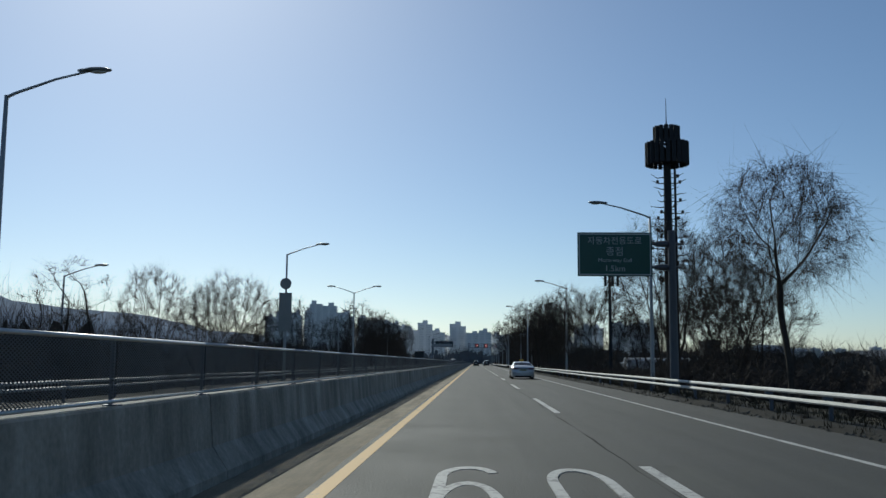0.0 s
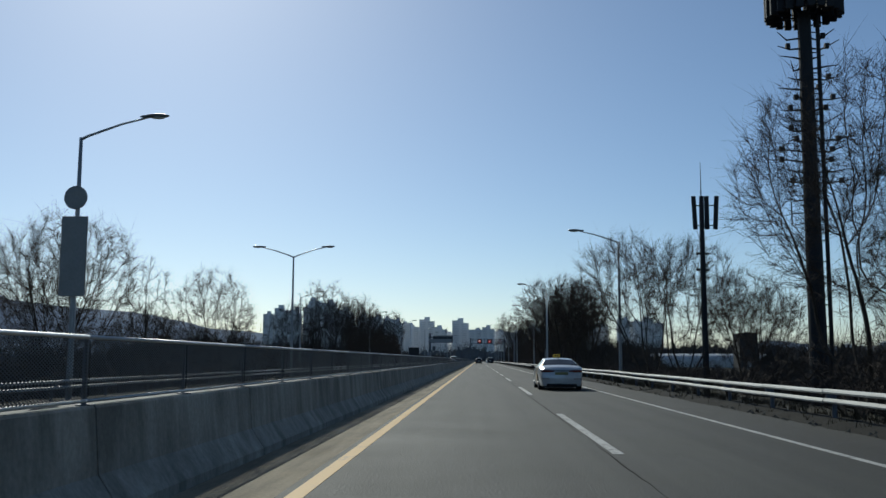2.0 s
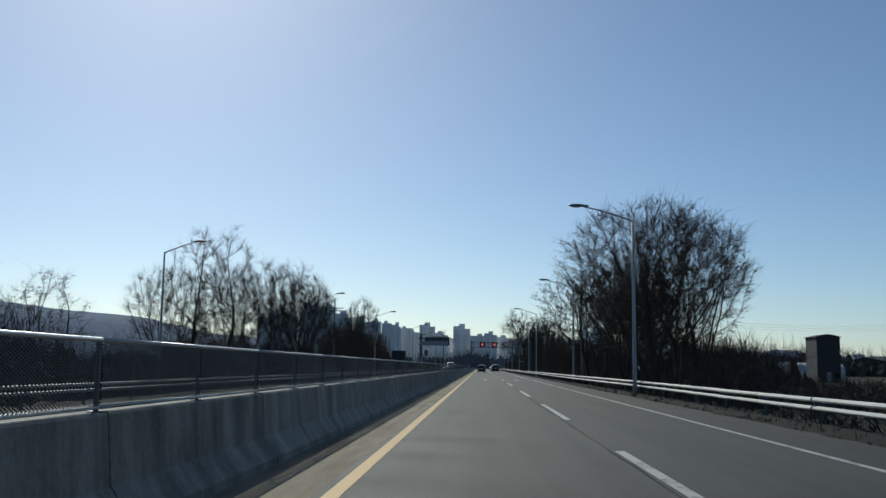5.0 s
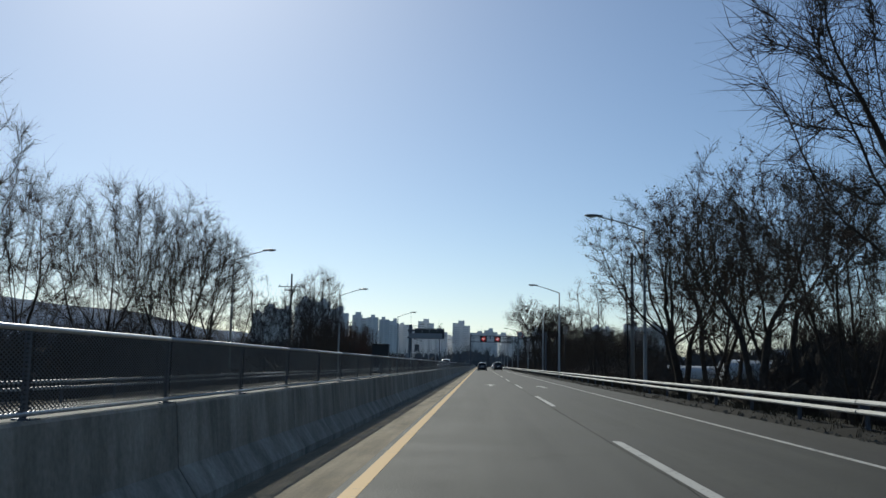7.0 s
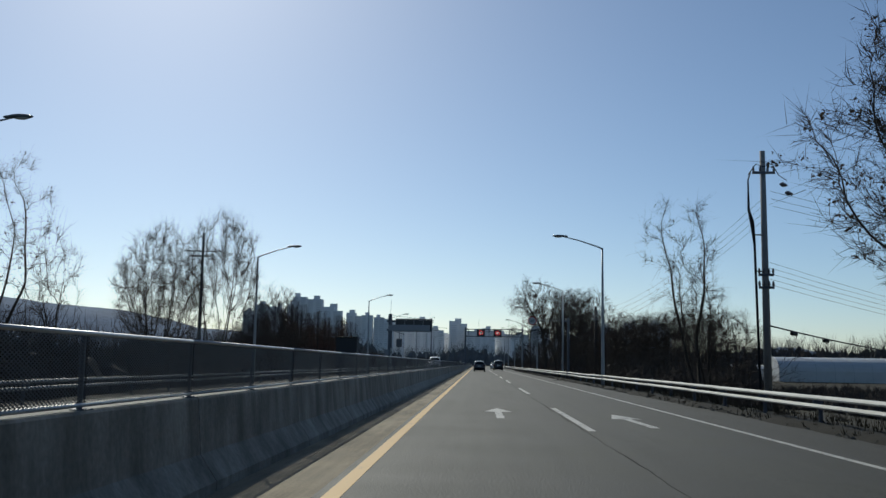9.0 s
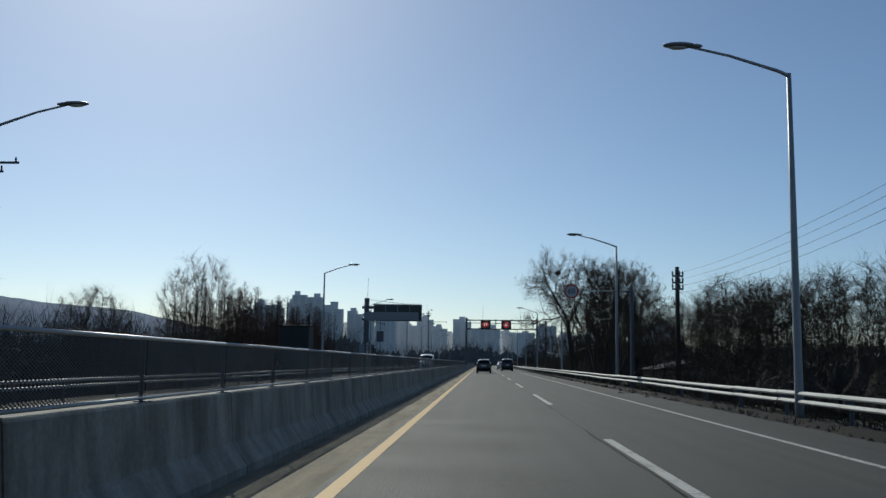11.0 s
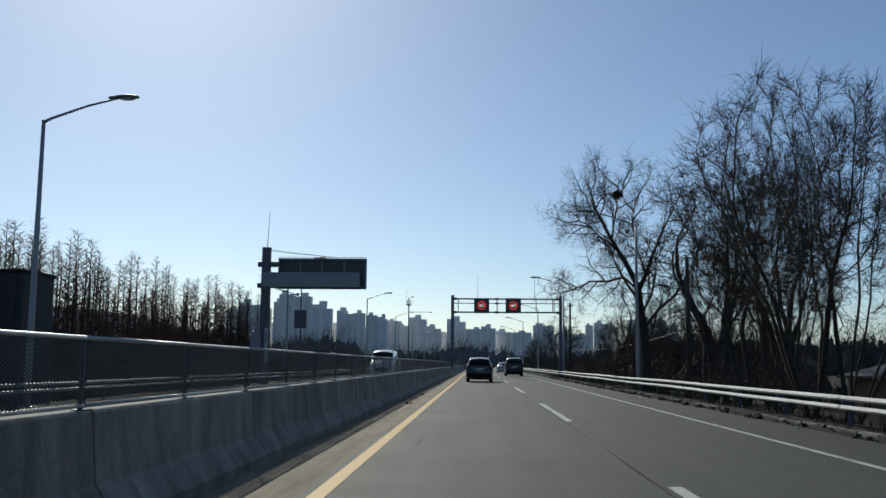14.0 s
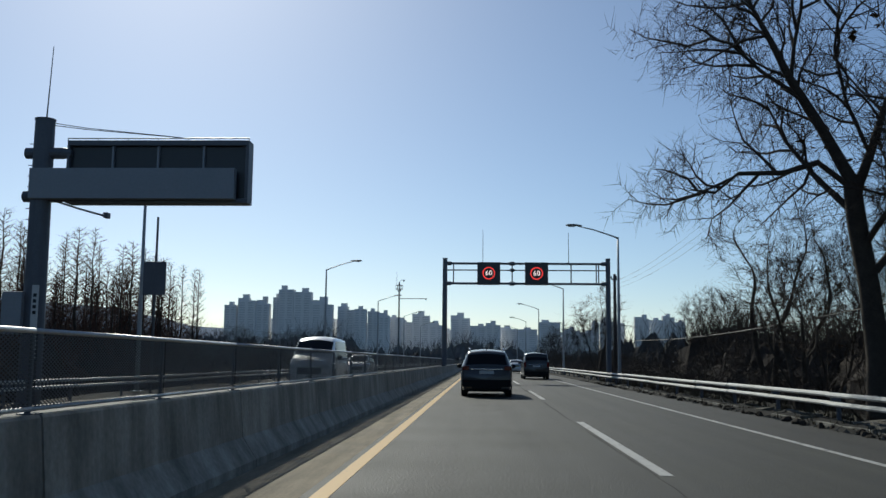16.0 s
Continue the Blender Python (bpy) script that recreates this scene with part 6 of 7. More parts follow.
        share("clod", rng.choice(shapes).data, edge, pose(rng.gauss(0, 0.06), y, rng.uniform(-0.03, 0.01), 0, 0, rng.uniform(0, 360)))
    # loose slabs of broken paving that lie on the bank
    for k in range(26):
        bm = bmesh.new()
        lx, ly = rng.uniform(0.10, 0.22), rng.uniform(0.14, 0.36)
        box(bm, -lx, lx, -ly, ly, -0.03, 0.03, 0.006)
        for v in bm.verts:
            v.co.x *= 1 + 0.3 * noise.noise((v.co.y * 5, k, 0))
        x, y = rng.uniform(7.12, 7.75), rng.uniform(279, 291)
        slab_piece = part("broken_slab", bm, DEBRIS, None)
        slab_piece.matrix_basis = pose(x, y, 0.105, rng.uniform(-9, 9), rng.uniform(-12, 12), rng.uniform(0, 180))
        tagged(slab_piece, "broken dull paving slab lying in leaf litter", "rubble", "broken slabs on the bank")


dry_grass()


def scrap(name, x, y, z, sx, sy, sz, turn, mat, label):
    """A curled, flattened scrap: a warped plate with thickness."""
    bm = bmesh.new()
    top, n = [], 6
    for i in range(n + 1):
        k = i / n * 2 - 1
        w = sy * (1 - 0.5 * k * k) * (1 + 0.5 * noise.noise((k * 3, x, y)))
        h = sz * (0.35 + 0.65 * k * k + 0.4 * noise.noise((k * 2, y, x)))
        top.append([bm.verts.new((k * sx, e * w, zz)) for e, zz in ((-1, h), (1, h), (1, 0.0), (-1, 0.0))])
    for a, b in zip(top, top[1:]):
        for i in range(4):
            bm.faces.new((a[i], a[(i + 1) % 4], b[(i + 1) % 4], b[i]))
    bm.faces.new(top[0][::-1])
    bm.faces.new(top[-1])
    bmesh.ops.recalc_face_normals(bm, faces=bm.faces)
    ob = part(name, bm, mat, None, smooth=False)
    ob.matrix_basis = pose(x, y, z, 0, 0, turn)
    tagged(ob, label, "litter", "scraps along the road")


scrap("tyre_scrap", 6.35, 226.7, -0.003, 0.34, 0.07, 0.05, 8, RUBBER, "black strip of torn tyre on the dusty shoulder")
scrap("tyre_scrap", 6.55, 229.6, -0.003, 0.08, 0.06, 0.09, 50, RUBBER, "black lump of torn tyre on the dusty shoulder")
scrap("tyre_scrap", 6.45, 221.9, -0.003, 0.10, 0.05, 0.04, 20, RUBBER, "black lump of torn tyre on the dusty shoulder")
scrap("litter_scrap", 6.40, 270.5, -0.003, 0.07, 0.05, 0.03, 30, SIGN_WHITE, "crumpled white scrap on the dusty shoulder")
scrap("litter_scrap", 6.50, 269.3, -0.003, 0.08, 0.05, 0.03, 120, SIGN_WHITE, "crumpled white scrap on the dusty shoulder")
scrap("litter_scrap", 6.55, 252.6, -0.003, 0.06, 0.05, 0.03, 80, SIGN_WHITE, "crumpled white scrap on the dusty shoulder")
scrap("soil_scrap", -2.10, 262.5, -0.005, 0.10, 0.08, 0.07, 10, RUBBER, "dark clod of dirt on the sandy strip")
scrap("soil_scrap", -2.19, 271.3, -0.005, 0.09, 0.06, 0.05, 70, RUBBER, "dark clod of dirt on the sandy strip")


# ---- far woods and hills ----
def woods(name, x0, y0, x1, y1, depth, height, seed, label, step=1.0, shoots=34, thick=0.009, mat=None, gap=None):
    """A belt of far bare trees: a crowd of thin upright clumps of uneven height."""
    rng = random.Random(seed)
    a, b = Vector((x0, y0, 0)), Vector((x1, y1, 0))
    w = Wood()
    n = int((b - a).length / step)
    for i in range(n):
        p = a.lerp(b, rng.random())
        p = p + Vector((rng.uniform(-0.5, 0.5) * depth, rng.uniform(-0.5, 0.5) * depth, ground_height(p.x, p.y) - 0.3))
        h = height * (0.62 + 0.45 * noise.noise((p.x * 0.03, p.y * 0.03, seed)) + rng.uniform(-0.1, 0.22))
        for a0, a1, low in gap or ():           # openings through which the fields are seen
            if a0 < p.y < a1:
                h *= low
        r = h * rng.uniform(0.14, 0.26)
        base = len(w.verts)
        rings, sides = 4, 6
        for j in range(rings):
            k = (0.0, 0.2, 0.34, 0.47)[j]
            rr = r * (0.9, 1.05, 0.66, 0.16)[j]
            for s_ in range(sides):
                t = 2 * math.pi * s_ / sides
                q = rr * rng.uniform(0.65, 1.3)
                w.verts.append((p.x + q * math.cos(t), p.y + q * math.sin(t), p.z + h * (k + rng.uniform(-0.08, 0.09))))
        for j in range(rings - 1):
            for s_ in range(sides):
                s2 = (s_ + 1) % sides
                w.faces.append((base + j * sides + s_, base + j * sides + s2, base + (j + 1) * sides + s2, base + (j + 1) * sides + s_))
        w.faces.append(tuple(base + (rings - 1) * sides + s_ for s_ in range(sides)))
        for _ in range(shoots):              # thin shoots that dissolve the outline
            lean = Vector((rng.gauss(0, 0.30), rng.gauss(0, 0.30), 1.0))
            q = Vector((p.x + rng.uniform(-r, r) * 0.8, p.y + rng.uniform(-r, r) * 0.8, p.z + h * rng.uniform(0.12, 0.6)))
            e = q + lean * (h * rng.uniform(0.13, 0.34))
            w.twig([q, q.lerp(e, 0.5) + Vector((rng.gauss(0, 0.03), rng.gauss(0, 0.03), 0)) * h, e], thick, rng)
    ob = raw_part(name, w.verts, w.faces, mat or WOODS, None)
    return tagged(ob, label, "woods", kind="stuff")


woods("thicket_outer", 20, 10, 22, 330, 6, 6.4, 3, "dense dark thicket on low ground beyond the verge", 0.30, 27, gap=((188, 232, 0.22), (106, 150, 0.55), (252, 300, 0.5)))
woods("brush_floor", 14.0, 221, 16.0, 247, 6, 5.2, 22, "dense dark growth below the upright shrubs", 0.10, 34)
woods("outer_growth", 18.5, 296, 17.0, 334, 5, 9.6, 23, "tall dark thicket behind the last roadside trees", 0.25, 40, 0.016)
woods("field_weeds", 13, 193, 36, 246, 9, 2.0, 25, "low dark weeds and brush on the low ground", 0.09, 18, 0.008)
woods("field_brush", 24, 160, 52, 168, 5, 3.8, 24, "low dark brush along the edge of the fields", 0.15, 20, 0.02)
woods("thicket_far_outer", 22, 330, 16, 640, 8, 7.4, 4, "dense dark thicket beside the road ahead", 0.4, 13, 0.034)
woods("thicket_oncoming", -23, 20, -27, 190, 6, 8.0, 5, "dense dark thicket beyond the oncoming lanes", 0.3)
woods("thicket_oncoming_tall", -24, 186, -27, 275, 6, 8.6, 15, "tall dark thicket beyond the oncoming lanes", 0.3, 38, 0.013, gap=((180, 199, 0.45),))
woods("grove_back", 19, 152, 23, 186, 7, 9.0, 17, "tall dark thicket behind the roadside trees", 0.3, 40, 0.016)
woods("grove_floor", 13.5, 133, 15.5, 168, 4, 5.4, 16, "dense dark undergrowth below the roadside trees", 0.2, 40)
woods("thicket_oncoming_far", -25, 275, -21, 640, 7, 6.5, 6, "dense bare thicket beyond the oncoming lanes ahead", 0.35, 12, 0.034)
woods("row_floor", -24, 280, -32, 352, 8, 9.6, 18, "reddish bare undergrowth below the rows of slim trees", 0.16, 34, 0.014, TWIG_RED)
woods("bank_growth", -18.5, 150, -19.5, 262, 3, 5.6, 19, "low dark undergrowth on the far bank", 0.3, 26)
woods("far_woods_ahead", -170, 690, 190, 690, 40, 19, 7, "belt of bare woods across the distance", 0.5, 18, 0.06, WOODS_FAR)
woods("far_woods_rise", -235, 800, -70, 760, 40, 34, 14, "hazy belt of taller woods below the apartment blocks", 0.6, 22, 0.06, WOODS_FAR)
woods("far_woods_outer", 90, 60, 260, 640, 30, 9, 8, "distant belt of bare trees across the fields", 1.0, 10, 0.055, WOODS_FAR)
woods("far_woods_fields", 40, 500, 380, 400, 25, 20, 12, "belt of dark bare woods behind the greenhouses", 0.45, 26, 0.05, WOODS_MID)
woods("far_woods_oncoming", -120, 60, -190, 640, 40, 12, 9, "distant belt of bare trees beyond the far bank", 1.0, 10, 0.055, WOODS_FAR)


def ridge(name, x0, x1, y, height, seed, label, peaks, mat=None):
    """A far wooded ridge with a wavering crest."""
    n = 90
    verts, faces = [], []
    for i in range(n + 1):
        k = i / n
        x = x0 + (x1 - x0) * k
        h = height * (0.25 + sum(a * math.exp(-((k - c) / w) ** 2) for a, c, w in peaks))
        h *= 1 + 0.10 * noise.noise((k * 9, seed, 0)) + 0.05 * noise.noise((k * 31, seed, 4)) + 0.02 * noise.noise((k * 120, seed, 4))
        for f, hh in ((0.0, -4.0), (0.35, 0.35), (0.7, 0.75), (1.0, 1.0), (1.5, 0.6), (2.2, -0.05)):
            verts.append((x, y + f * height * 2.4, h * hh if hh > 0 else -4.0))
    for i in range(n):
        for j in range(5):
            a = i * 6 + j
            faces.append((a, a + 6, a + 7, a + 1))
    ob = raw_part(name, verts, faces, mat or HILL, None, smooth=True)
    return tagged(ob, label, "hill", kind="structure")


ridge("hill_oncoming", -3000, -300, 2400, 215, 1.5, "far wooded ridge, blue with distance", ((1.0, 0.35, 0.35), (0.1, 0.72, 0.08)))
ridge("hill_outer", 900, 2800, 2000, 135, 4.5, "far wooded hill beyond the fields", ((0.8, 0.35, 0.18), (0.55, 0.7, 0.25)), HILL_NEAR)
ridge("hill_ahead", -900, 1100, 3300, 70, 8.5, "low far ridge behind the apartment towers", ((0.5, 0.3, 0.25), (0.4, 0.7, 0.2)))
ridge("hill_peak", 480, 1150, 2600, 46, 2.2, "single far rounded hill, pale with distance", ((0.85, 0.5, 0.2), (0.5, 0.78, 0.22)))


# ---- apartment towers on the skyline ----
def apartment(x, y, w, d, h, core=(0.5, 0.25, 0.06), step=0.0):
    """A slab block: grooved front with window strips on every storey, roof steps and a lift core."""
    t = thing("apartment_block", x, y, -2, "tall pale concrete apartment block, hazy in the distance", "apartment block", "apartment towers on the skyline")
    bm = bmesh.new()
    box(bm, -w / 2, w / 2, 0, d, 0, h * (1 - step))
    if step:
        box(bm, -w / 2 + 0.0, w * 0.12, 0.6, d - 0.6, h * (1 - step), h)
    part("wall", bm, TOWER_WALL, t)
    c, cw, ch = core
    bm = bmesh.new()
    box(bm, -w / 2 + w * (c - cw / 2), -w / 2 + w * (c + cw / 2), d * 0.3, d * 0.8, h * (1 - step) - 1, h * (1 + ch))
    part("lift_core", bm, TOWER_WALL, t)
    bays = max(2, int(w / 11))
    storeys = int(h * (1 - step) / 3.0)
    for b in range(bays):
        bm = bmesh.new()
        x0 = -w / 2 + w * (b + 0.18) / bays
        x1 = -w / 2 + w * (b + 0.82) / bays
        for k in range(1, storeys):
            box(bm, x0, x1, -0.25, 0.05, 3.0 * k + 0.9, 3.0 * k + 2.4)
        part("window_bay", bm, TOWER_GLAZING, t, "column of balcony windows, paled with painted haze")["kind"] = "stuff"
    return t


rng = random.Random(31)
# the large estate beyond the oncoming lanes: place across, width, height, step in the roof, lift core
for x, w, h, step, core in ((-317, 15, 71, 0.0, 0.5), (-297, 22, 80, 0.04, 0.4), (-278, 16, 78, 0.06, 0.6), (-262, 9, 82, 0.0, 0.5), (-247, 19, 91, 0.0, 0.3),
                            (-226, 22, 88, 0.0, 0.6), (-202, 27, 78, 0.07, 0.55), (-173, 21, 71, 0.06, 0.35), (-153, 15, 67, 0.0, 0.5), (-138, 14, 65, 0.0, 0.4), (-124, 13, 63, 0.05, 0.6)):
    apartment(x, 1440 + rng.uniform(-12, 12), w, 14, h, (core, 0.36, 0.06), step)
# towers further on, over the line of the road
for x, w, h, step, core in ((-127, 10, 57, 0.0, 0.5), (-111, 22, 61, 0.05, 0.3), (-87, 25, 70, 0.04, 0.5), (-64, 22, 57, 0.06, 0.4), (-31, 28, 69, 0.06, 0.5), (-6, 23, 53, 0.0, 0.7),
                            (16, 21, 57, 0.05, 0.5), (39, 24, 52, 0.04, 0.4), (65, 28, 49, 0.0, 0.5), (96, 30, 59, 0.0, 0.3), (128, 22, 50, 0.05, 0.5), (152, 24, 46, 0.0, 0.5)):
    apartment(x, 1600 + rng.uniform(-15, 15), w, 15, h, (core, 0.35, 0.06), step)
# lower blocks that close the gaps between the towers
for i in range(12):
    apartment(-312 + 17.5 * i + rng.uniform(-4, 4), 1500 + rng.uniform(-20, 20), rng.uniform(17, 24), 14, rng.uniform(46, 60), (0.5, 0.3, 0.05), rng.choice((0.0, 0.1)))
for i in range(15):
    apartment(-130 + 21 * i + rng.uniform(-5, 5), 1680 + rng.uniform(-20, 20), rng.uniform(20, 27), 15, rng.uniform(40, 50), (0.4, 0.3, 0.05), rng.choice((0.0, 0.12)))
# the group beyond the outer verge
for x, w, h, step in ((204, 36, 74, 0.0), (271, 18, 98, 0.0), (296, 30, 104, 0.03), (328, 28, 102, 0.05), (378, 34, 111, 0.04), (414, 34, 105, 0.0), (446, 28, 115, 0.03), (472, 24, 100, 0.0)):
    apartment(x, 2500 + rng.uniform(-20, 20), w, 16, h, (rng.uniform(0.3, 0.7), 0.35, 0.05), step)
for i in range(9):
    apartment(640 + i * 52 + rng.uniform(-10, 10), 2500, rng.uniform(22, 34), 15, rng.uniform(30, 52))


# ---- sheds and greenhouses in the fields ----
def greenhouse(x, y, w, length, h, turn):
    g = thing("greenhouse", x, y, -1.05, "long pale film-covered greenhouse in the fields", "greenhouse", turn=turn)
    bm = bmesh.new()
    prof = [(-w / 2, 0)] + [(-w / 2 * math.cos(math.pi * k / 12), h * 0.45 + h * 0.55 * math.sin(math.pi * k / 12)) for k in range(13)] + [(w / 2, 0)]
    strip(bm, prof, 0, length, 10)
    bmesh.ops.recalc_face_normals(bm, faces=bm.faces)
    part("film", bm, FILM, g)
    for i in range(int(length / 3) + 1):
        bm = bmesh.new()
        tube(bm, [(px * 1.004, 3 * i, pz * 1.004) for px, pz in prof], 0.016, 4)
        part("hoop", bm, PANEL_GREY, g)


greenhouse(49, 310, 8, 36, 4.2, -90)
greenhouse(31, 424, 6, 14, 2.6, -80)
greenhouse(38, 316, 6, 16, 2.8, -80)


def site_container(x, y, w, d, h):
    """A tall box of ribbed dark sheet metal beside the oncoming lanes."""
    c = thing("site_container", x, y, ground_height(x, y) - 0.1, "tall dark grey sheet-metal box beside the oncoming lanes", "container")
    bm = bmesh.new()
    box(bm, -w / 2, w / 2, 0, d, 0, h, 0.02)
    part("wall", bm, SHED_DARK, c)
    bm = bmesh.new()
    box(bm, -w / 2 - 0.06, w / 2 + 0.06, -0.06, d + 0.06, h - 0.02, h + 0.1, 0.02)
    part("roof", bm, TRIM_BLACK, c, "black roof edge")
    for k in range(5):
        bm = bmesh.new()
        xx = -w / 2 + w * (k + 0.5) / 5
        box(bm, xx - 0.03, xx + 0.03, -0.03, 0.0, 0.05, h - 0.05)
        part("rib", bm, SHED_DARK, c)


site_container(-15.8, 262.4, 2.5, 2.2, 4.5)


def shed(x, y, w, d, h, wall, roof, label, turn=0.0):
    s = thing("field_shed", x, y, -1.1, label, "shed", turn=turn)
    bm = bmesh.new()
    box(bm, -w / 2, w / 2, 0, d, 0, h)
    part("wall", bm, wall, s)
    bm = bmesh.new()
    strip(bm, [(-w / 2 - 0.3, h + 0.01), (w / 2 + 0.3, h + 0.01), (w / 2 + 0.3, h + 0.1), (0, h + 0.1 + 0.12 * w), (-w / 2 - 0.3, h + 0.1)], -0.3, d + 0.3)
    bmesh.ops.recalc_face_normals(bm, faces=bm.faces)
    part("roof", bm, roof, s)
    bm = bmesh.new()
    box(bm, -0.5, 0.5, -0.04, 0.0, 0.05, 2.1, 0.01)
    part("door", bm, PANEL_GREY, s)
    bm = bmesh.new()
    box(bm, w * 0.22, w * 0.22 + 1.0, -0.04, 0.0, 1.1, 2.0, 0.01)
    part("window", bm, CAR_GLASS, s)


shed(66, 264, 4.4, 6, 8.7, SHED_DARK, SHED_DARK, "dark clad shed with a shallow roof in the fields")
shed(18.6, 267.5, 6.4, 4, 1.9, SHED_WOOD, SHED_DARK, "low brown wooden hut with a dark shallow roof below the verge", 12)
shed(30, 286, 5, 5, 2.0, SHED_WOOD, SHED_ROOF, "low brown shed with a rusty roof below the verge", -10)


# ---- cars ----
def curve(points, y):
    """Smoothly read a profile of (y, value) pairs."""
    if y <= points[0][0]:
        return points[0][1]
    for (a, va), (b, vb) in zip(points, points[1:]):
        if y <= b:
            k = (y - a) / (b - a)
            return va + (vb - va) * k
    return points[-1][1]


def smooth_profile(points, reach=0.09):
    return lambda y: sum(curve(points, y + d * reach) for d in (-1, -0.5, 0, 0.5, 1)) / 5


def wheel(parent, x, y, r, width):
    side = 1 if x > 0 else -1
    w = new("wheel")
    w.empty_display_size = 0.2
    w.parent = parent
    w.matrix_basis = pose(x, y, r)
    h = width / 2
    bm = bmesh.new()
    lathe(bm, [(r * 0.66, -h * 0.9), (r * 0.86, -h), (r * 0.96, -h * 0.92), (r, -h * 0.6), (r, h * 0.6), (r * 0.96, h * 0.92), (r * 0.86, h), (r * 0.66, h * 0.9)], 36)
    part("tyre", bm, RUBBER, w, smooth=True)
    bm = bmesh.new()
    lathe(bm, [(r * 0.67, -h * 0.85), (r * 0.67, h * 0.85), (r * 0.63, h * 0.9), (r * 0.6, h * 0.75), (r * 0.6, -h * 0.85)], 32)
    for k in range(10):
        a = 2 * math.pi * (k // 2) / 5 + (0.16 if k % 2 else -0.16)
        c, s = math.cos(a), math.sin(a)
        p0, p1 = Vector((side * h * 0.62, 0.06 * c, 0.06 * s)), Vector((side * h * 0.80, r * 0.62 * c, r * 0.62 * s))
        tube(bm, [p0, p1], [0.028, 0.022], 6)
    tube(bm, [(side * h * 0.45, 0, 0), (side * h * 0.74, 0, 0)], 0.075, 14)
    part("rim", bm, ALLOY, w, "spoked alloy rim")
    bm = bmesh.new()
    tube(bm, [(side * h * 0.05, 0, 0), (side * h * 0.25, 0, 0)], r * 0.6, 24)
    part("brake_disc", bm, TRIM_BLACK, w)
    return w


def car(name, x, y, turn, spec, paint, label):
    """A lofted body with glazed openings and wheel arches; y runs forward from the middle of the car."""
    c = thing(name, x, y, 0.004, label, spec.get("category", "car"), turn=turn)
    L2, W2 = spec["length"] / 2, spec["width"] / 2
    top = smooth_profile(spec["top"])
    belt_of = smooth_profile(spec["belt"])
    plan = smooth_profile(spec["plan"], 0.05)
    roof_w = spec["roof_width"]
    sill = spec["sill"]
    axles, rw = spec["axles"], spec["wheel"]
    ends = [-L2 + 0.004, -L2 + 0.03, -L2 + 0.07]
    ys = ends + [-L2 + 0.12 + (2 * L2 - 0.24) * i / 116 for i in range(117)] + [-e for e in reversed(ends)]
    LOW, SIDE, TOP = 12, 7, 7
    grid = []
    for yy in ys:
        slide = curve(spec["slant"], yy)       # how far the pillars lean along the car
        zt, zb = top(yy + slide), belt_of(yy)
        zb = min(zb, zt - 0.03)
        w = W2 * plan(yy)
        glassy = max(0.0, min(1.0, (zt - zb - 0.05) / 0.30))
        row = []
        for i in range(LOW):
            k = i / (LOW - 1)
            z = sill + (zb - sill) * k
            bulge = 1 - 0.07 * (1 - k) ** 3 - 0.030 * k ** 3 + 0.006 * math.exp(-((k - 0.72) / 0.06) ** 2)
            row.append([w * bulge, yy, z])
        wb = row[-1][0]
        wr = wb * (0.90 - (0.90 - roof_w / wb) * glassy) if wb > 0 else 0
        ze = zb + (zt - zb) * (0.90 if glassy > 0.3 else 0.75)
        for i in range(1, SIDE + 1):
            k = i / SIDE
            row.append([wb + (wr - wb) * (k ** 1.15), yy + slide * k, zb + (ze - zb) * k])
        for i in range(1, TOP + 1):
            k = i / TOP
            row.append([wr * (1 - k), yy + slide, ze + (zt - ze) * math.sin(k * math.pi / 2)])
        grid.append(row)
    rows = LOW + SIDE + TOP
    # open the wheel arches: snap the rim of the opening to a circle
    gone = set()
    for ay in axles:
        ra = rw + 0.045
        for j, yy in enumerate(ys):
            for i in range(LOW):
                z = grid[j][i][2]
                d = math.hypot(yy - ay, z - rw)
                if d < ra - 0.02:
                    gone.add((j, i))
        for j, yy in enumerate(ys):
            for i in range(LOW):
                if (j, i) in gone:
                    continue
                z = grid[j][i][2]
                dy, dz = yy - ay, z - rw
                d = math.hypot(dy, dz)
                if d < ra + 0.06 and any((j + a, i + b) in gone for a in (-1, 0, 1) for b in (-1, 0, 1)):
                    grid[j][i][1], grid[j][i][2] = ay + dy / d * ra, max(sill, rw + dz / d * ra)
    faces = {}

    def region(j, i, side):
        """Which part the face between columns j and j + 1, rows i and i + 1, belongs to."""
        ym = (ys[j] + ys[j + 1]) / 2
        if i >= LOW - 1:
            in_side = i < LOW - 1 + SIDE
            for nm, y0, y1 in spec["side_windows"]:
                if in_side and 0 < i - LOW + 1 < SIDE - 1 and y0 < ym < y1:
                    return nm + side
            spans = spec["side_windows"]
            if in_side and 0 < i - LOW + 1 < SIDE - 1 and spans[-1][1] < ym < spans[0][2]:
                return ("middle_pillar" if ym > spans[1][1] else "rear_pillar") + side
            ym = (grid[j][rows - 1][1] + grid[j + 1][rows - 1][1]) / 2
            a, b = spec["windshield"]
            if a < ym < b and i > LOW + SIDE - 2:
                return "windshield"
            a, b = spec["rear_window"]
            if a < ym < b and i > LOW + SIDE - 2:
                return "rear_window"
        return "body"

    for j in range(len(ys) - 1):
        for i in range(rows - 1):
            if any((a, b) in gone for a in (j, j + 1) for b in (i, i + 1)):
                continue
            faces.setdefault(region(j, i, "_a"), []).append((j, i, 1))
            faces.setdefault(region(j, i, "_b"), []).append((j, i, -1))
    for nm, quads in faces.items():
        bm = bmesh.new()
        cache = {}

        def vert(j, i, s, inset):
            px, py, pz = grid[j][i]
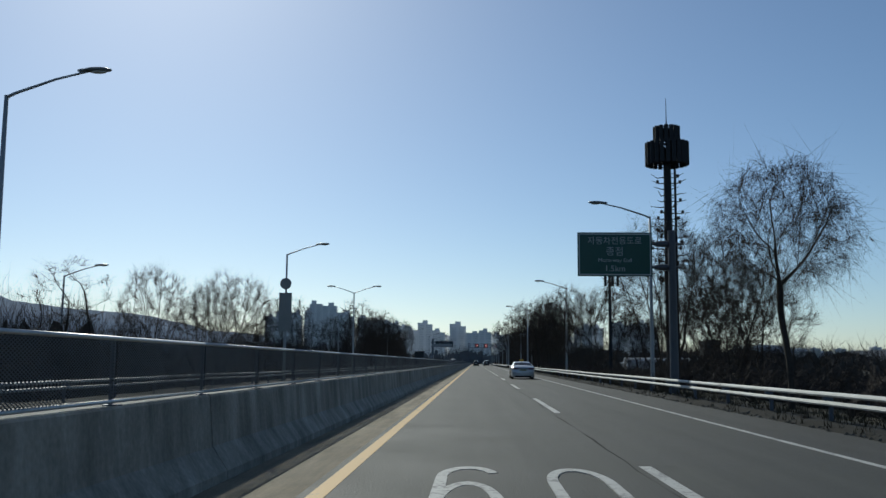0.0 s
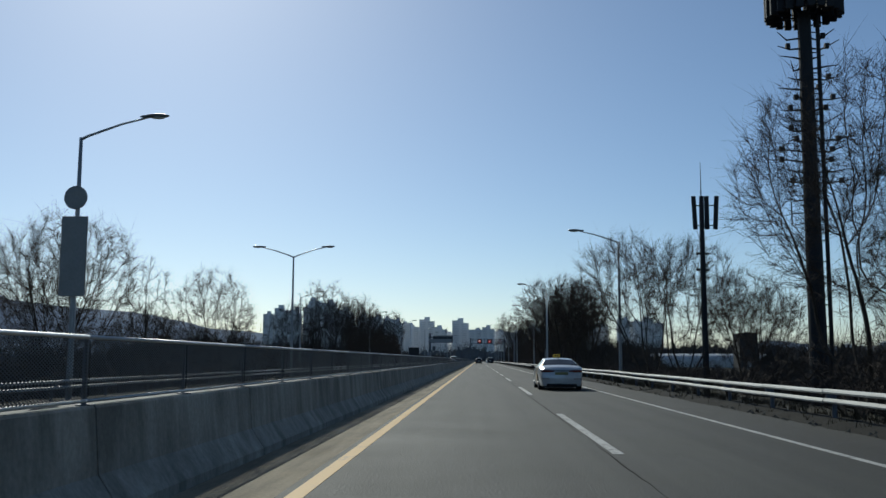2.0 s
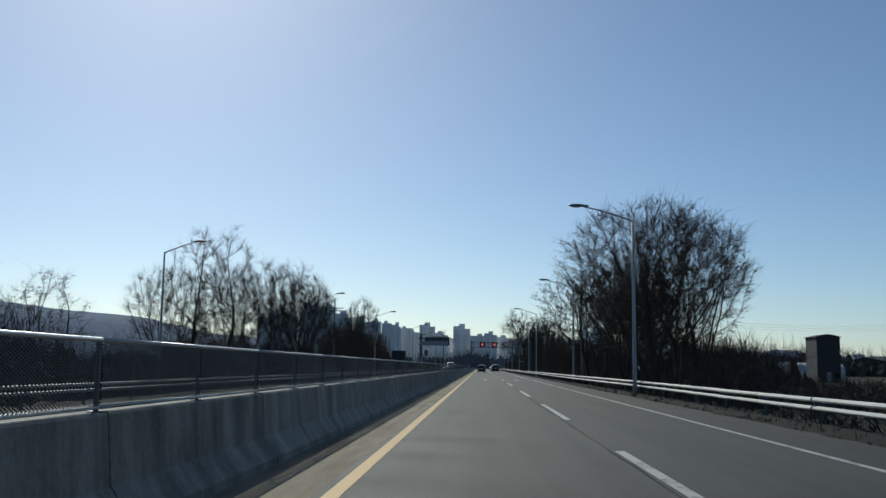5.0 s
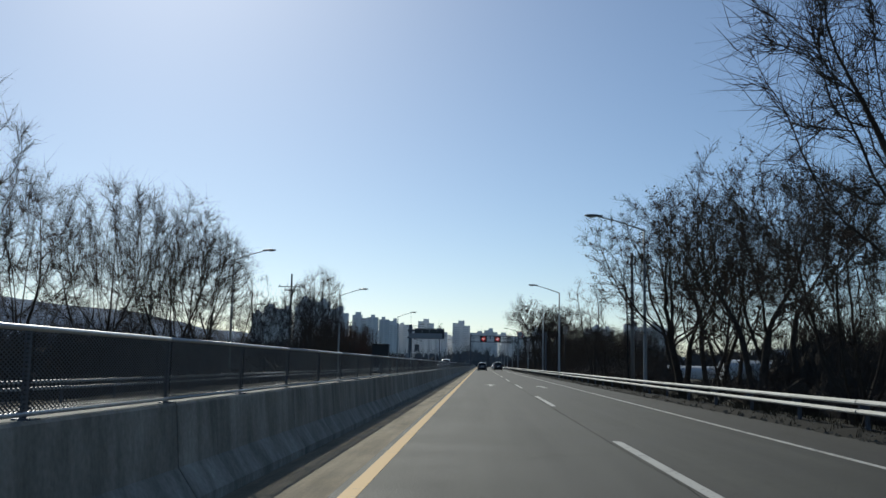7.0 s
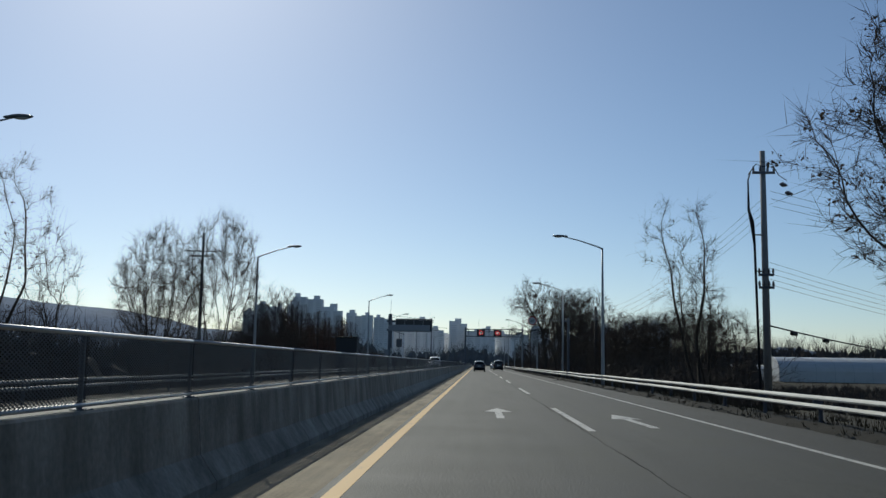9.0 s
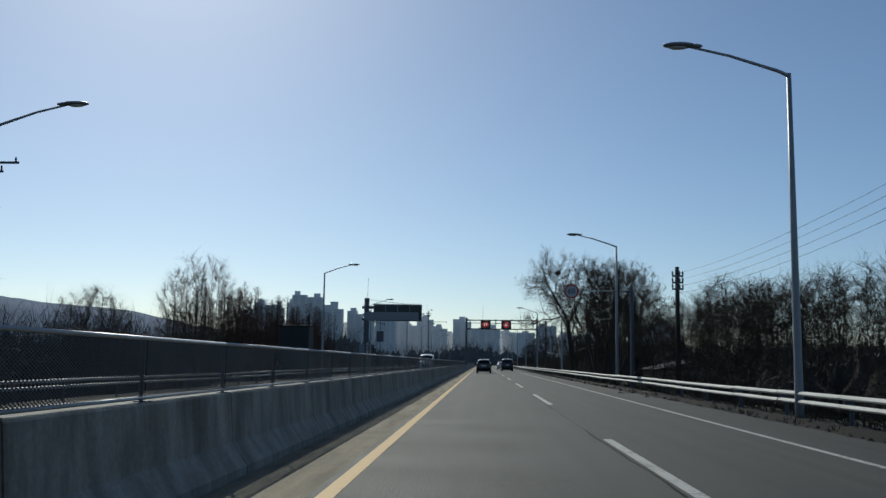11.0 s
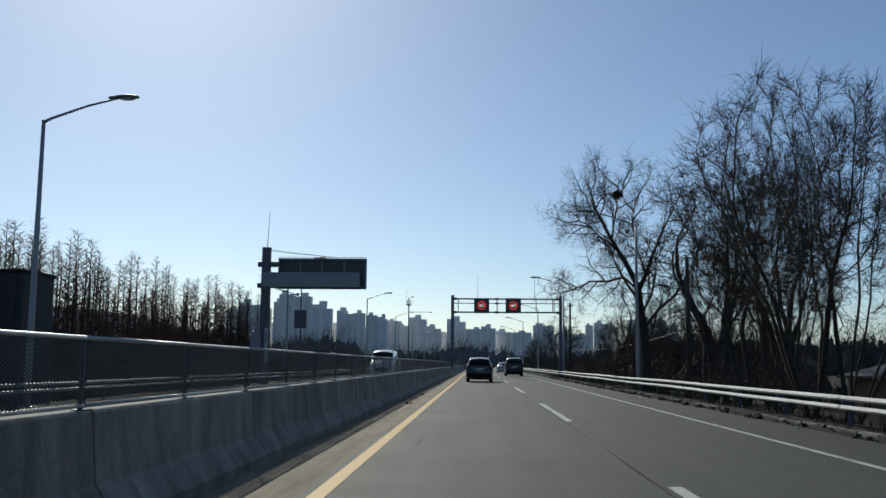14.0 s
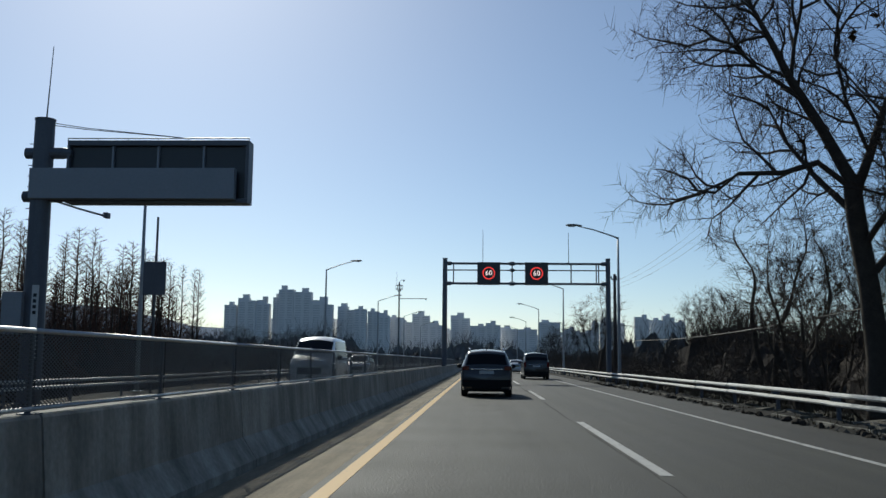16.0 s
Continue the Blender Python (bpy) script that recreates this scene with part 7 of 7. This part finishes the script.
            if i == rows - 1:
                s = 1
            key = (j, i, s)
            if key not in cache:
                cache[key] = bm.verts.new((px * s * inset, py, pz - (1 - inset) * 0.3))
            return cache[key]

        inset = 1.0 if nm == "body" else 0.992
        for j, i, s in quads:
            q = [vert(j, i, s, inset), vert(j + 1, i, s, inset), vert(j + 1, i + 1, s, inset), vert(j, i + 1, s, inset)]
            q = list(dict.fromkeys(q))
            if len(q) > 2:
                try:
                    bm.faces.new(q if s > 0 else q[::-1])
                except ValueError:
                    pass
        if nm == "body":
            for j in (0, len(ys) - 1):
                ring = [vert(j, i, 1, 1.0) for i in range(rows)] + [vert(j, i, -1, 1.0) for i in range(rows - 2, -1, -1)]
                bm.faces.new(list(dict.fromkeys(ring)))
            for j in range(len(ys) - 1):       # underside
                ids = [(j, 0, 1), (j + 1, 0, 1), (j + 1, 0, -1), (j, 0, -1)]
                if all((a, b) not in gone for a, b, _ in ids):
                    bm.faces.new([vert(a, b, s, 1.0) for a, b, s in ids][::-1])
            bmesh.ops.recalc_face_normals(bm, faces=bm.faces)
            part("body", bm, paint, c, smooth=True)
        else:
            bmesh.ops.recalc_face_normals(bm, faces=bm.faces)
            plain = nm[:-2] if nm[-2:] in ("_a", "_b") else nm
            if plain.endswith("pillar"):
                part(plain, bm, TRIM_BLACK, c, "black door pillar", smooth=True)
            else:
                part(plain, bm, CAR_GLASS, c, "dark tinted glass", smooth=True)
    for s in (1, -1):                          # door gaps and the trim along the sill of the windows
        for gy in spec["gaps"]:
            j = min(range(len(ys)), key=lambda q: abs(ys[q] - gy))
            line = [Vector((grid[j][i][0] * s * 1.0005, grid[j][i][1], grid[j][i][2])) for i in range(2, LOW) if (j, i) not in gone]
            bm = bmesh.new()
            tube(bm, line, 0.0055, 4)
            part("door_gap", bm, TRIM_BLACK, c)
        lo, hi = spec["side_windows"][-1][1], spec["side_windows"][0][2]
        line = [Vector((row[LOW - 1][0] * s * 1.004, row[LOW - 1][1], row[LOW - 1][2] + 0.012)) for row in grid if lo - 0.05 < row[LOW - 1][1] < hi + 0.05]
        bm = bmesh.new()
        tube(bm, line, 0.011, 5)
        part("window_trim", bm, CHROME if spec.get("chrome") else TRIM_BLACK, c)
    for s in (1, -1):                          # wheel wells and wheels
        for ay in axles:
            bm = bmesh.new()
            ra = rw + 0.04
            prof = [(ra, s * (W2 - 0.30)), (ra, s * (W2 - 0.035))]
            lathe(bm, [(0.001, s * (W2 - 0.30))] + prof, 28, "x", (0, ay, rw))
            for v in bm.verts:
                v.co.z = max(v.co.z, sill + 0.02)
            part("wheel_well", bm, TRIM_BLACK, c)
            wheel(c, s * (W2 - 0.135), ay, rw, 0.22)
    bm = bmesh.new()
    box(bm, -W2 * 0.8, W2 * 0.8, -L2 + 0.3, L2 - 0.3, sill - 0.06, sill + 0.03)
    part("underbody", bm, TRIM_BLACK, c)
    rear = -L2
    for kind, s, x0, x1, z0, z1, mat, lab in spec["rear"]:
        for side in ((1, -1) if s else (1,)):
            bm = bmesh.new()
            a, b = sorted((x0 * side, x1 * side))
            yb = rear - 0.012
            box(bm, a, b, yb, yb + 0.10, z0, z1, min(0.02, (z1 - z0) * 0.3))
            part(kind, bm, mat, c, lab)
    for kind, x0, x1, z0, z1, mat, lab in spec["front"]:
        for side in ((1, -1) if x0 > 0 else (1,)):
            bm = bmesh.new()
            a, b = sorted((x0 * side, x1 * side))
            box(bm, a, b, L2 - 0.16, L2 + 0.008, z0, z1, min(0.02, (z1 - z0) * 0.3))
            part(kind, bm, mat, c, lab)
    for s in (1, -1):                          # mirrors, handles
        my, mz = spec["mirror"]
        bm = bmesh.new()
        blob(bm, 0.12, 0.075, 0.08, (s * (W2 + 0.08), my, mz), 12, 8)
        tube(bm, [(s * (W2 - 0.08), my + 0.03, mz - 0.05), (s * (W2 + 0.05), my, mz - 0.03)], 0.025, 6)
        part("mirror", bm, TRIM_BLACK if spec.get("dark_mirror", True) else paint, c, smooth=True)
        for hy in spec["handles"]:
            bm = bmesh.new()
            hz = belt_of(hy) - 0.13
            box(bm, min(s * (W2 - 0.02), s * (W2 + 0.022)), max(s * (W2 - 0.02), s * (W2 + 0.022)), hy - 0.11, hy + 0.11, hz - 0.016, hz + 0.016, 0.008)
            part("door_handle", bm, CHROME if spec.get("chrome") else paint, c)
    return c


SEDAN = dict(
    length=4.85, width=1.86, roof_width=0.60, sill=0.19, wheel=0.33, axles=(1.46, -1.345),
    top=((-2.425, 0.90), (-2.36, 1.02), (-2.30, 1.055), (-1.80, 1.10), (-1.0, 1.385), (-0.45, 1.455), (0.15, 1.46), (0.55, 1.40), (1.35, 1.02), (1.6, 0.965), (2.1, 0.87), (2.36, 0.72), (2.425, 0.60)),
    belt=((-2.425, 0.88), (-1.9, 1.00), (-1.2, 0.985), (0.9, 0.93), (1.4, 0.90), (2.1, 0.80), (2.425, 0.60)),
    plan=((-2.425, 0.84), (-2.33, 0.91), (-2.0, 0.965), (-1.2, 1.0), (1.3, 1.0), (1.9, 0.96), (2.25, 0.87), (2.38, 0.76), (2.425, 0.66)),
    windshield=(0.62, 1.30), rear_window=(-1.74, -0.98),
    side_windows=(("side_window", 0.05, 1.06), ("side_window", -0.86, -0.03), ("quarter_window", -1.30, -0.93)),
    slant=((-2.2, 0.0), (-1.34, 0.40), (-0.9, 0.08), (0.0, 0.0), (1.08, -0.66), (1.5, 0.0)),
    gaps=(1.02, 0.01, -0.95), mirror=(0.80, 1.00), handles=(-0.02, -0.92), chrome=True,
    rear=(("tail_light", True, 0.44, 0.84, 0.80, 0.91, LIGHT_RED, "dark red tail light"), ("tail_light", True, 0.30, 0.44, 0.815, 0.895, LIGHT_RED, "dark red tail light"),
          ("rear_garnish", False, -0.30, 0.30, 0.845, 0.885, TRIM_BLACK, "dark strip between the lights"),
          ("number_plate", False, -0.27, 0.27, 0.69, 0.81, PLATE, "dull yellowish number plate"),
          ("bumper_reflector", True, 0.50, 0.80, 0.50, 0.525, LIGHT_RED, "thin red reflector"), ("rear_diffuser", False, -0.62, 0.62, 0.19, 0.29, TRIM_BLACK, "black lower bumper"),
          ("chrome_strip", False, -0.60, 0.60, 0.305, 0.32, CHROME, "thin chrome strip")),
    front=(("headlight", 0.50, 0.70, 0.58, 0.68, LIGHT_CLEAR, "clear headlight"), ("grille", -0.45, 0.45, 0.42, 0.58, TRIM_BLACK, "black grille")))
SUV = dict(
    length=4.55, width=1.86, roof_width=0.66, sill=0.24, wheel=0.36, axles=(1.36, -1.34),
    top=((-2.275, 1.02), (-2.20, 1.12), (-2.02, 1.56), (-1.8, 1.635), (-0.6, 1.69), (0.2, 1.68), (0.6, 1.60), (1.25, 1.14), (1.6, 1.09), (2.05, 0.98), (2.22, 0.84), (2.275, 0.70)),
    belt=((-2.275, 1.00), (-1.6, 1.06), (0.9, 0.99), (1.3, 0.97), (2.0, 0.88), (2.275, 0.70)),
    plan=((-2.275, 0.88), (-2.2, 0.94), (-1.8, 0.99), (-1.2, 1.0), (1.3, 1.0), (1.8, 0.96), (2.15, 0.86), (2.275, 0.70)),
    windshield=(0.66, 1.22), rear_window=(-2.19, -2.03),
    side_windows=(("side_window", 0.02, 1.0), ("side_window", -0.95, -0.06), ("quarter_window", -1.76, -1.02)),
    slant=((-2.1, 0.0), (-1.78, 0.18), (-1.0, 0.05), (0.0, 0.0), (1.02, -0.50), (1.4, 0.0)),
    gaps=(0.98, -0.02, -1.0), mirror=(0.78, 1.06), handles=(-0.05, -1.0), category="car",
    rear=(("tail_light", True, 0.62, 0.86, 0.93, 1.08, LIGHT_RED, "red tail light"), ("number_plate", False, -0.26, 0.26, 0.80, 0.92, SIGN_WHITE, "white number plate with plain bars"),
          ("tailgate_trim", False, -0.55, 0.55, 0.95, 0.985, CHROME, "thin bright trim"), ("rear_bumper", False, -0.86, 0.86, 0.36, 0.60, TRIM_BLACK, "black plastic bumper"),
          ("bumper_reflector", True, 0.60, 0.80, 0.52, 0.56, LIGHT_RED, "red reflector"), ("skid_plate", False, -0.52, 0.52, 0.28, 0.37, TRIM_BLACK, "black skid plate")),
    front=(("headlight", 0.48, 0.72, 0.70, 0.84, LIGHT_CLEAR, "clear headlight"), ("grille", -0.46, 0.46, 0.55, 0.78, TRIM_BLACK, "black grille")))
VAN = dict(
    length=5.12, width=1.92, roof_width=0.76, sill=0.22, wheel=0.34, axles=(1.62, -1.58),
    top=((-2.56, 1.05), (-2.51, 1.18), (-2.42, 1.72), (-2.25, 1.865), (-0.6, 1.925), (0.6, 1.90), (1.0, 1.80), (1.75, 1.26), (2.2, 1.10), (2.45, 0.98), (2.56, 0.78)),
    belt=((-2.56, 1.03), (-1.6, 1.08), (0.9, 1.04), (1.7, 1.02), (2.3, 0.94), (2.56, 0.78)),
    plan=((-2.56, 0.92), (-2.5, 0.96), (-2.0, 1.0), (1.4, 1.0), (2.0, 0.96), (2.4, 0.86), (2.56, 0.72)),
    windshield=(1.06, 1.72), rear_window=(-2.50, -2.43),
    side_windows=(("side_window", 0.42, 1.40), ("side_window", -0.95, 0.34), ("side_window", -2.18, -1.03)),
    slant=((-2.5, 0.0), (-2.2, 0.08), (-1.0, 0.0), (0.4, 0.0), (1.42, -0.50), (1.9, 0.0)),
    gaps=(1.4, 0.38, -0.99), mirror=(1.15, 1.14), handles=(0.42, -0.85), category="van",
    rear=(("tail_light", True, 0.72, 0.90, 0.85, 1.22, LIGHT_RED, "upright red tail light"), ("number_plate", False, -0.26, 0.26, 0.86, 0.98, SIGN_WHITE, "white number plate with plain bars"),
          ("rear_bumper", False, -0.88, 0.88, 0.32, 0.56, TRIM_BLACK, "dark bumper"), ("tailgate_trim", False, -0.5, 0.5, 1.02, 1.05, CHROME, "thin bright trim")),
    front=(("headlight", 0.54, 0.80, 0.72, 0.88, LIGHT_CLEAR, "clear headlight"), ("grille", -0.5, 0.5, 0.55, 0.78, TRIM_BLACK, "black grille")))

taxi = car("taxi", 3.60, 73.85, 0, SEDAN, TAXI_PAINT, "silver taxi saloon with yellow bands and a yellow roof sign")
taxi.matrix_basis = taxi.matrix_basis @ Matrix.Diagonal((1, 1, 0.92, 1))
bm = bmesh.new()
box(bm, -0.15, 0.15, 0.02, 0.14, 1.47, 1.62, 0.02)
sign_part = part("roof_sign", bm, TAXI_YELLOW, taxi, "yellow roof sign with dark bars")
bm = bmesh.new()
for k in (-0.06, 0.03):
    box(bm, k, k + 0.035, 0.012, 0.02, 1.515, 1.585)
part("dark_bars", bm, SIGN_BLACK, sign_part)
bm = bmesh.new()
blob(bm, 0.025, 0.09, 0.04, (0, -0.82, 1.445), 10, 6)
part("roof_antenna", bm, TRIM_BLACK, taxi, smooth=True)
for i in range(3):
    bm = bmesh.new()
    box(bm, -0.936, -0.926, 1.02 - 0.10 * i, 1.07 - 0.10 * i, 0.60, 0.66)
    part("door_mark", bm, PANEL_GREY, taxi, "small grey mark")

suv = car("suv", 0.18, 299.3, 0, SUV, SUV_PAINT, "dark grey sport utility car driving ahead in the inner lane")
for s in (1, -1):
    bm = bmesh.new()
    tube(bm, [(s * 0.60, -1.75, 1.64), (s * 0.61, -1.2, 1.71), (s * 0.61, 0.1, 1.72), (s * 0.60, 0.4, 1.66)], 0.02, 6)
    part("roof_rail", bm, CHROME, suv, smooth=True)
bm = bmesh.new()
blob(bm, 0.02, 0.08, 0.04, (0, -1.55, 1.68), 10, 6)
part("roof_antenna", bm, TRIM_BLACK, suv, smooth=True)

car("van", 3.88, 333.2, 0, VAN, VAN_PAINT, "black passenger van driving in the outer lane")
car("saloon_car", 3.75, 367.0, 0, SEDAN, SILVER_PAINT, "silver saloon car far ahead in the outer lane")
car("white_suv", -9.2, 335.0, 180, SUV, WHITE_PAINT, "white sport utility car on the oncoming lane behind the screen")
white_van = car("white_van", -7.1, 305.0, 180, VAN, WHITE_PAINT, "tall white van on the oncoming lane behind the screen")
white_van.matrix_basis = white_van.matrix_basis @ Matrix.Diagonal((1, 1, 1.18, 1))
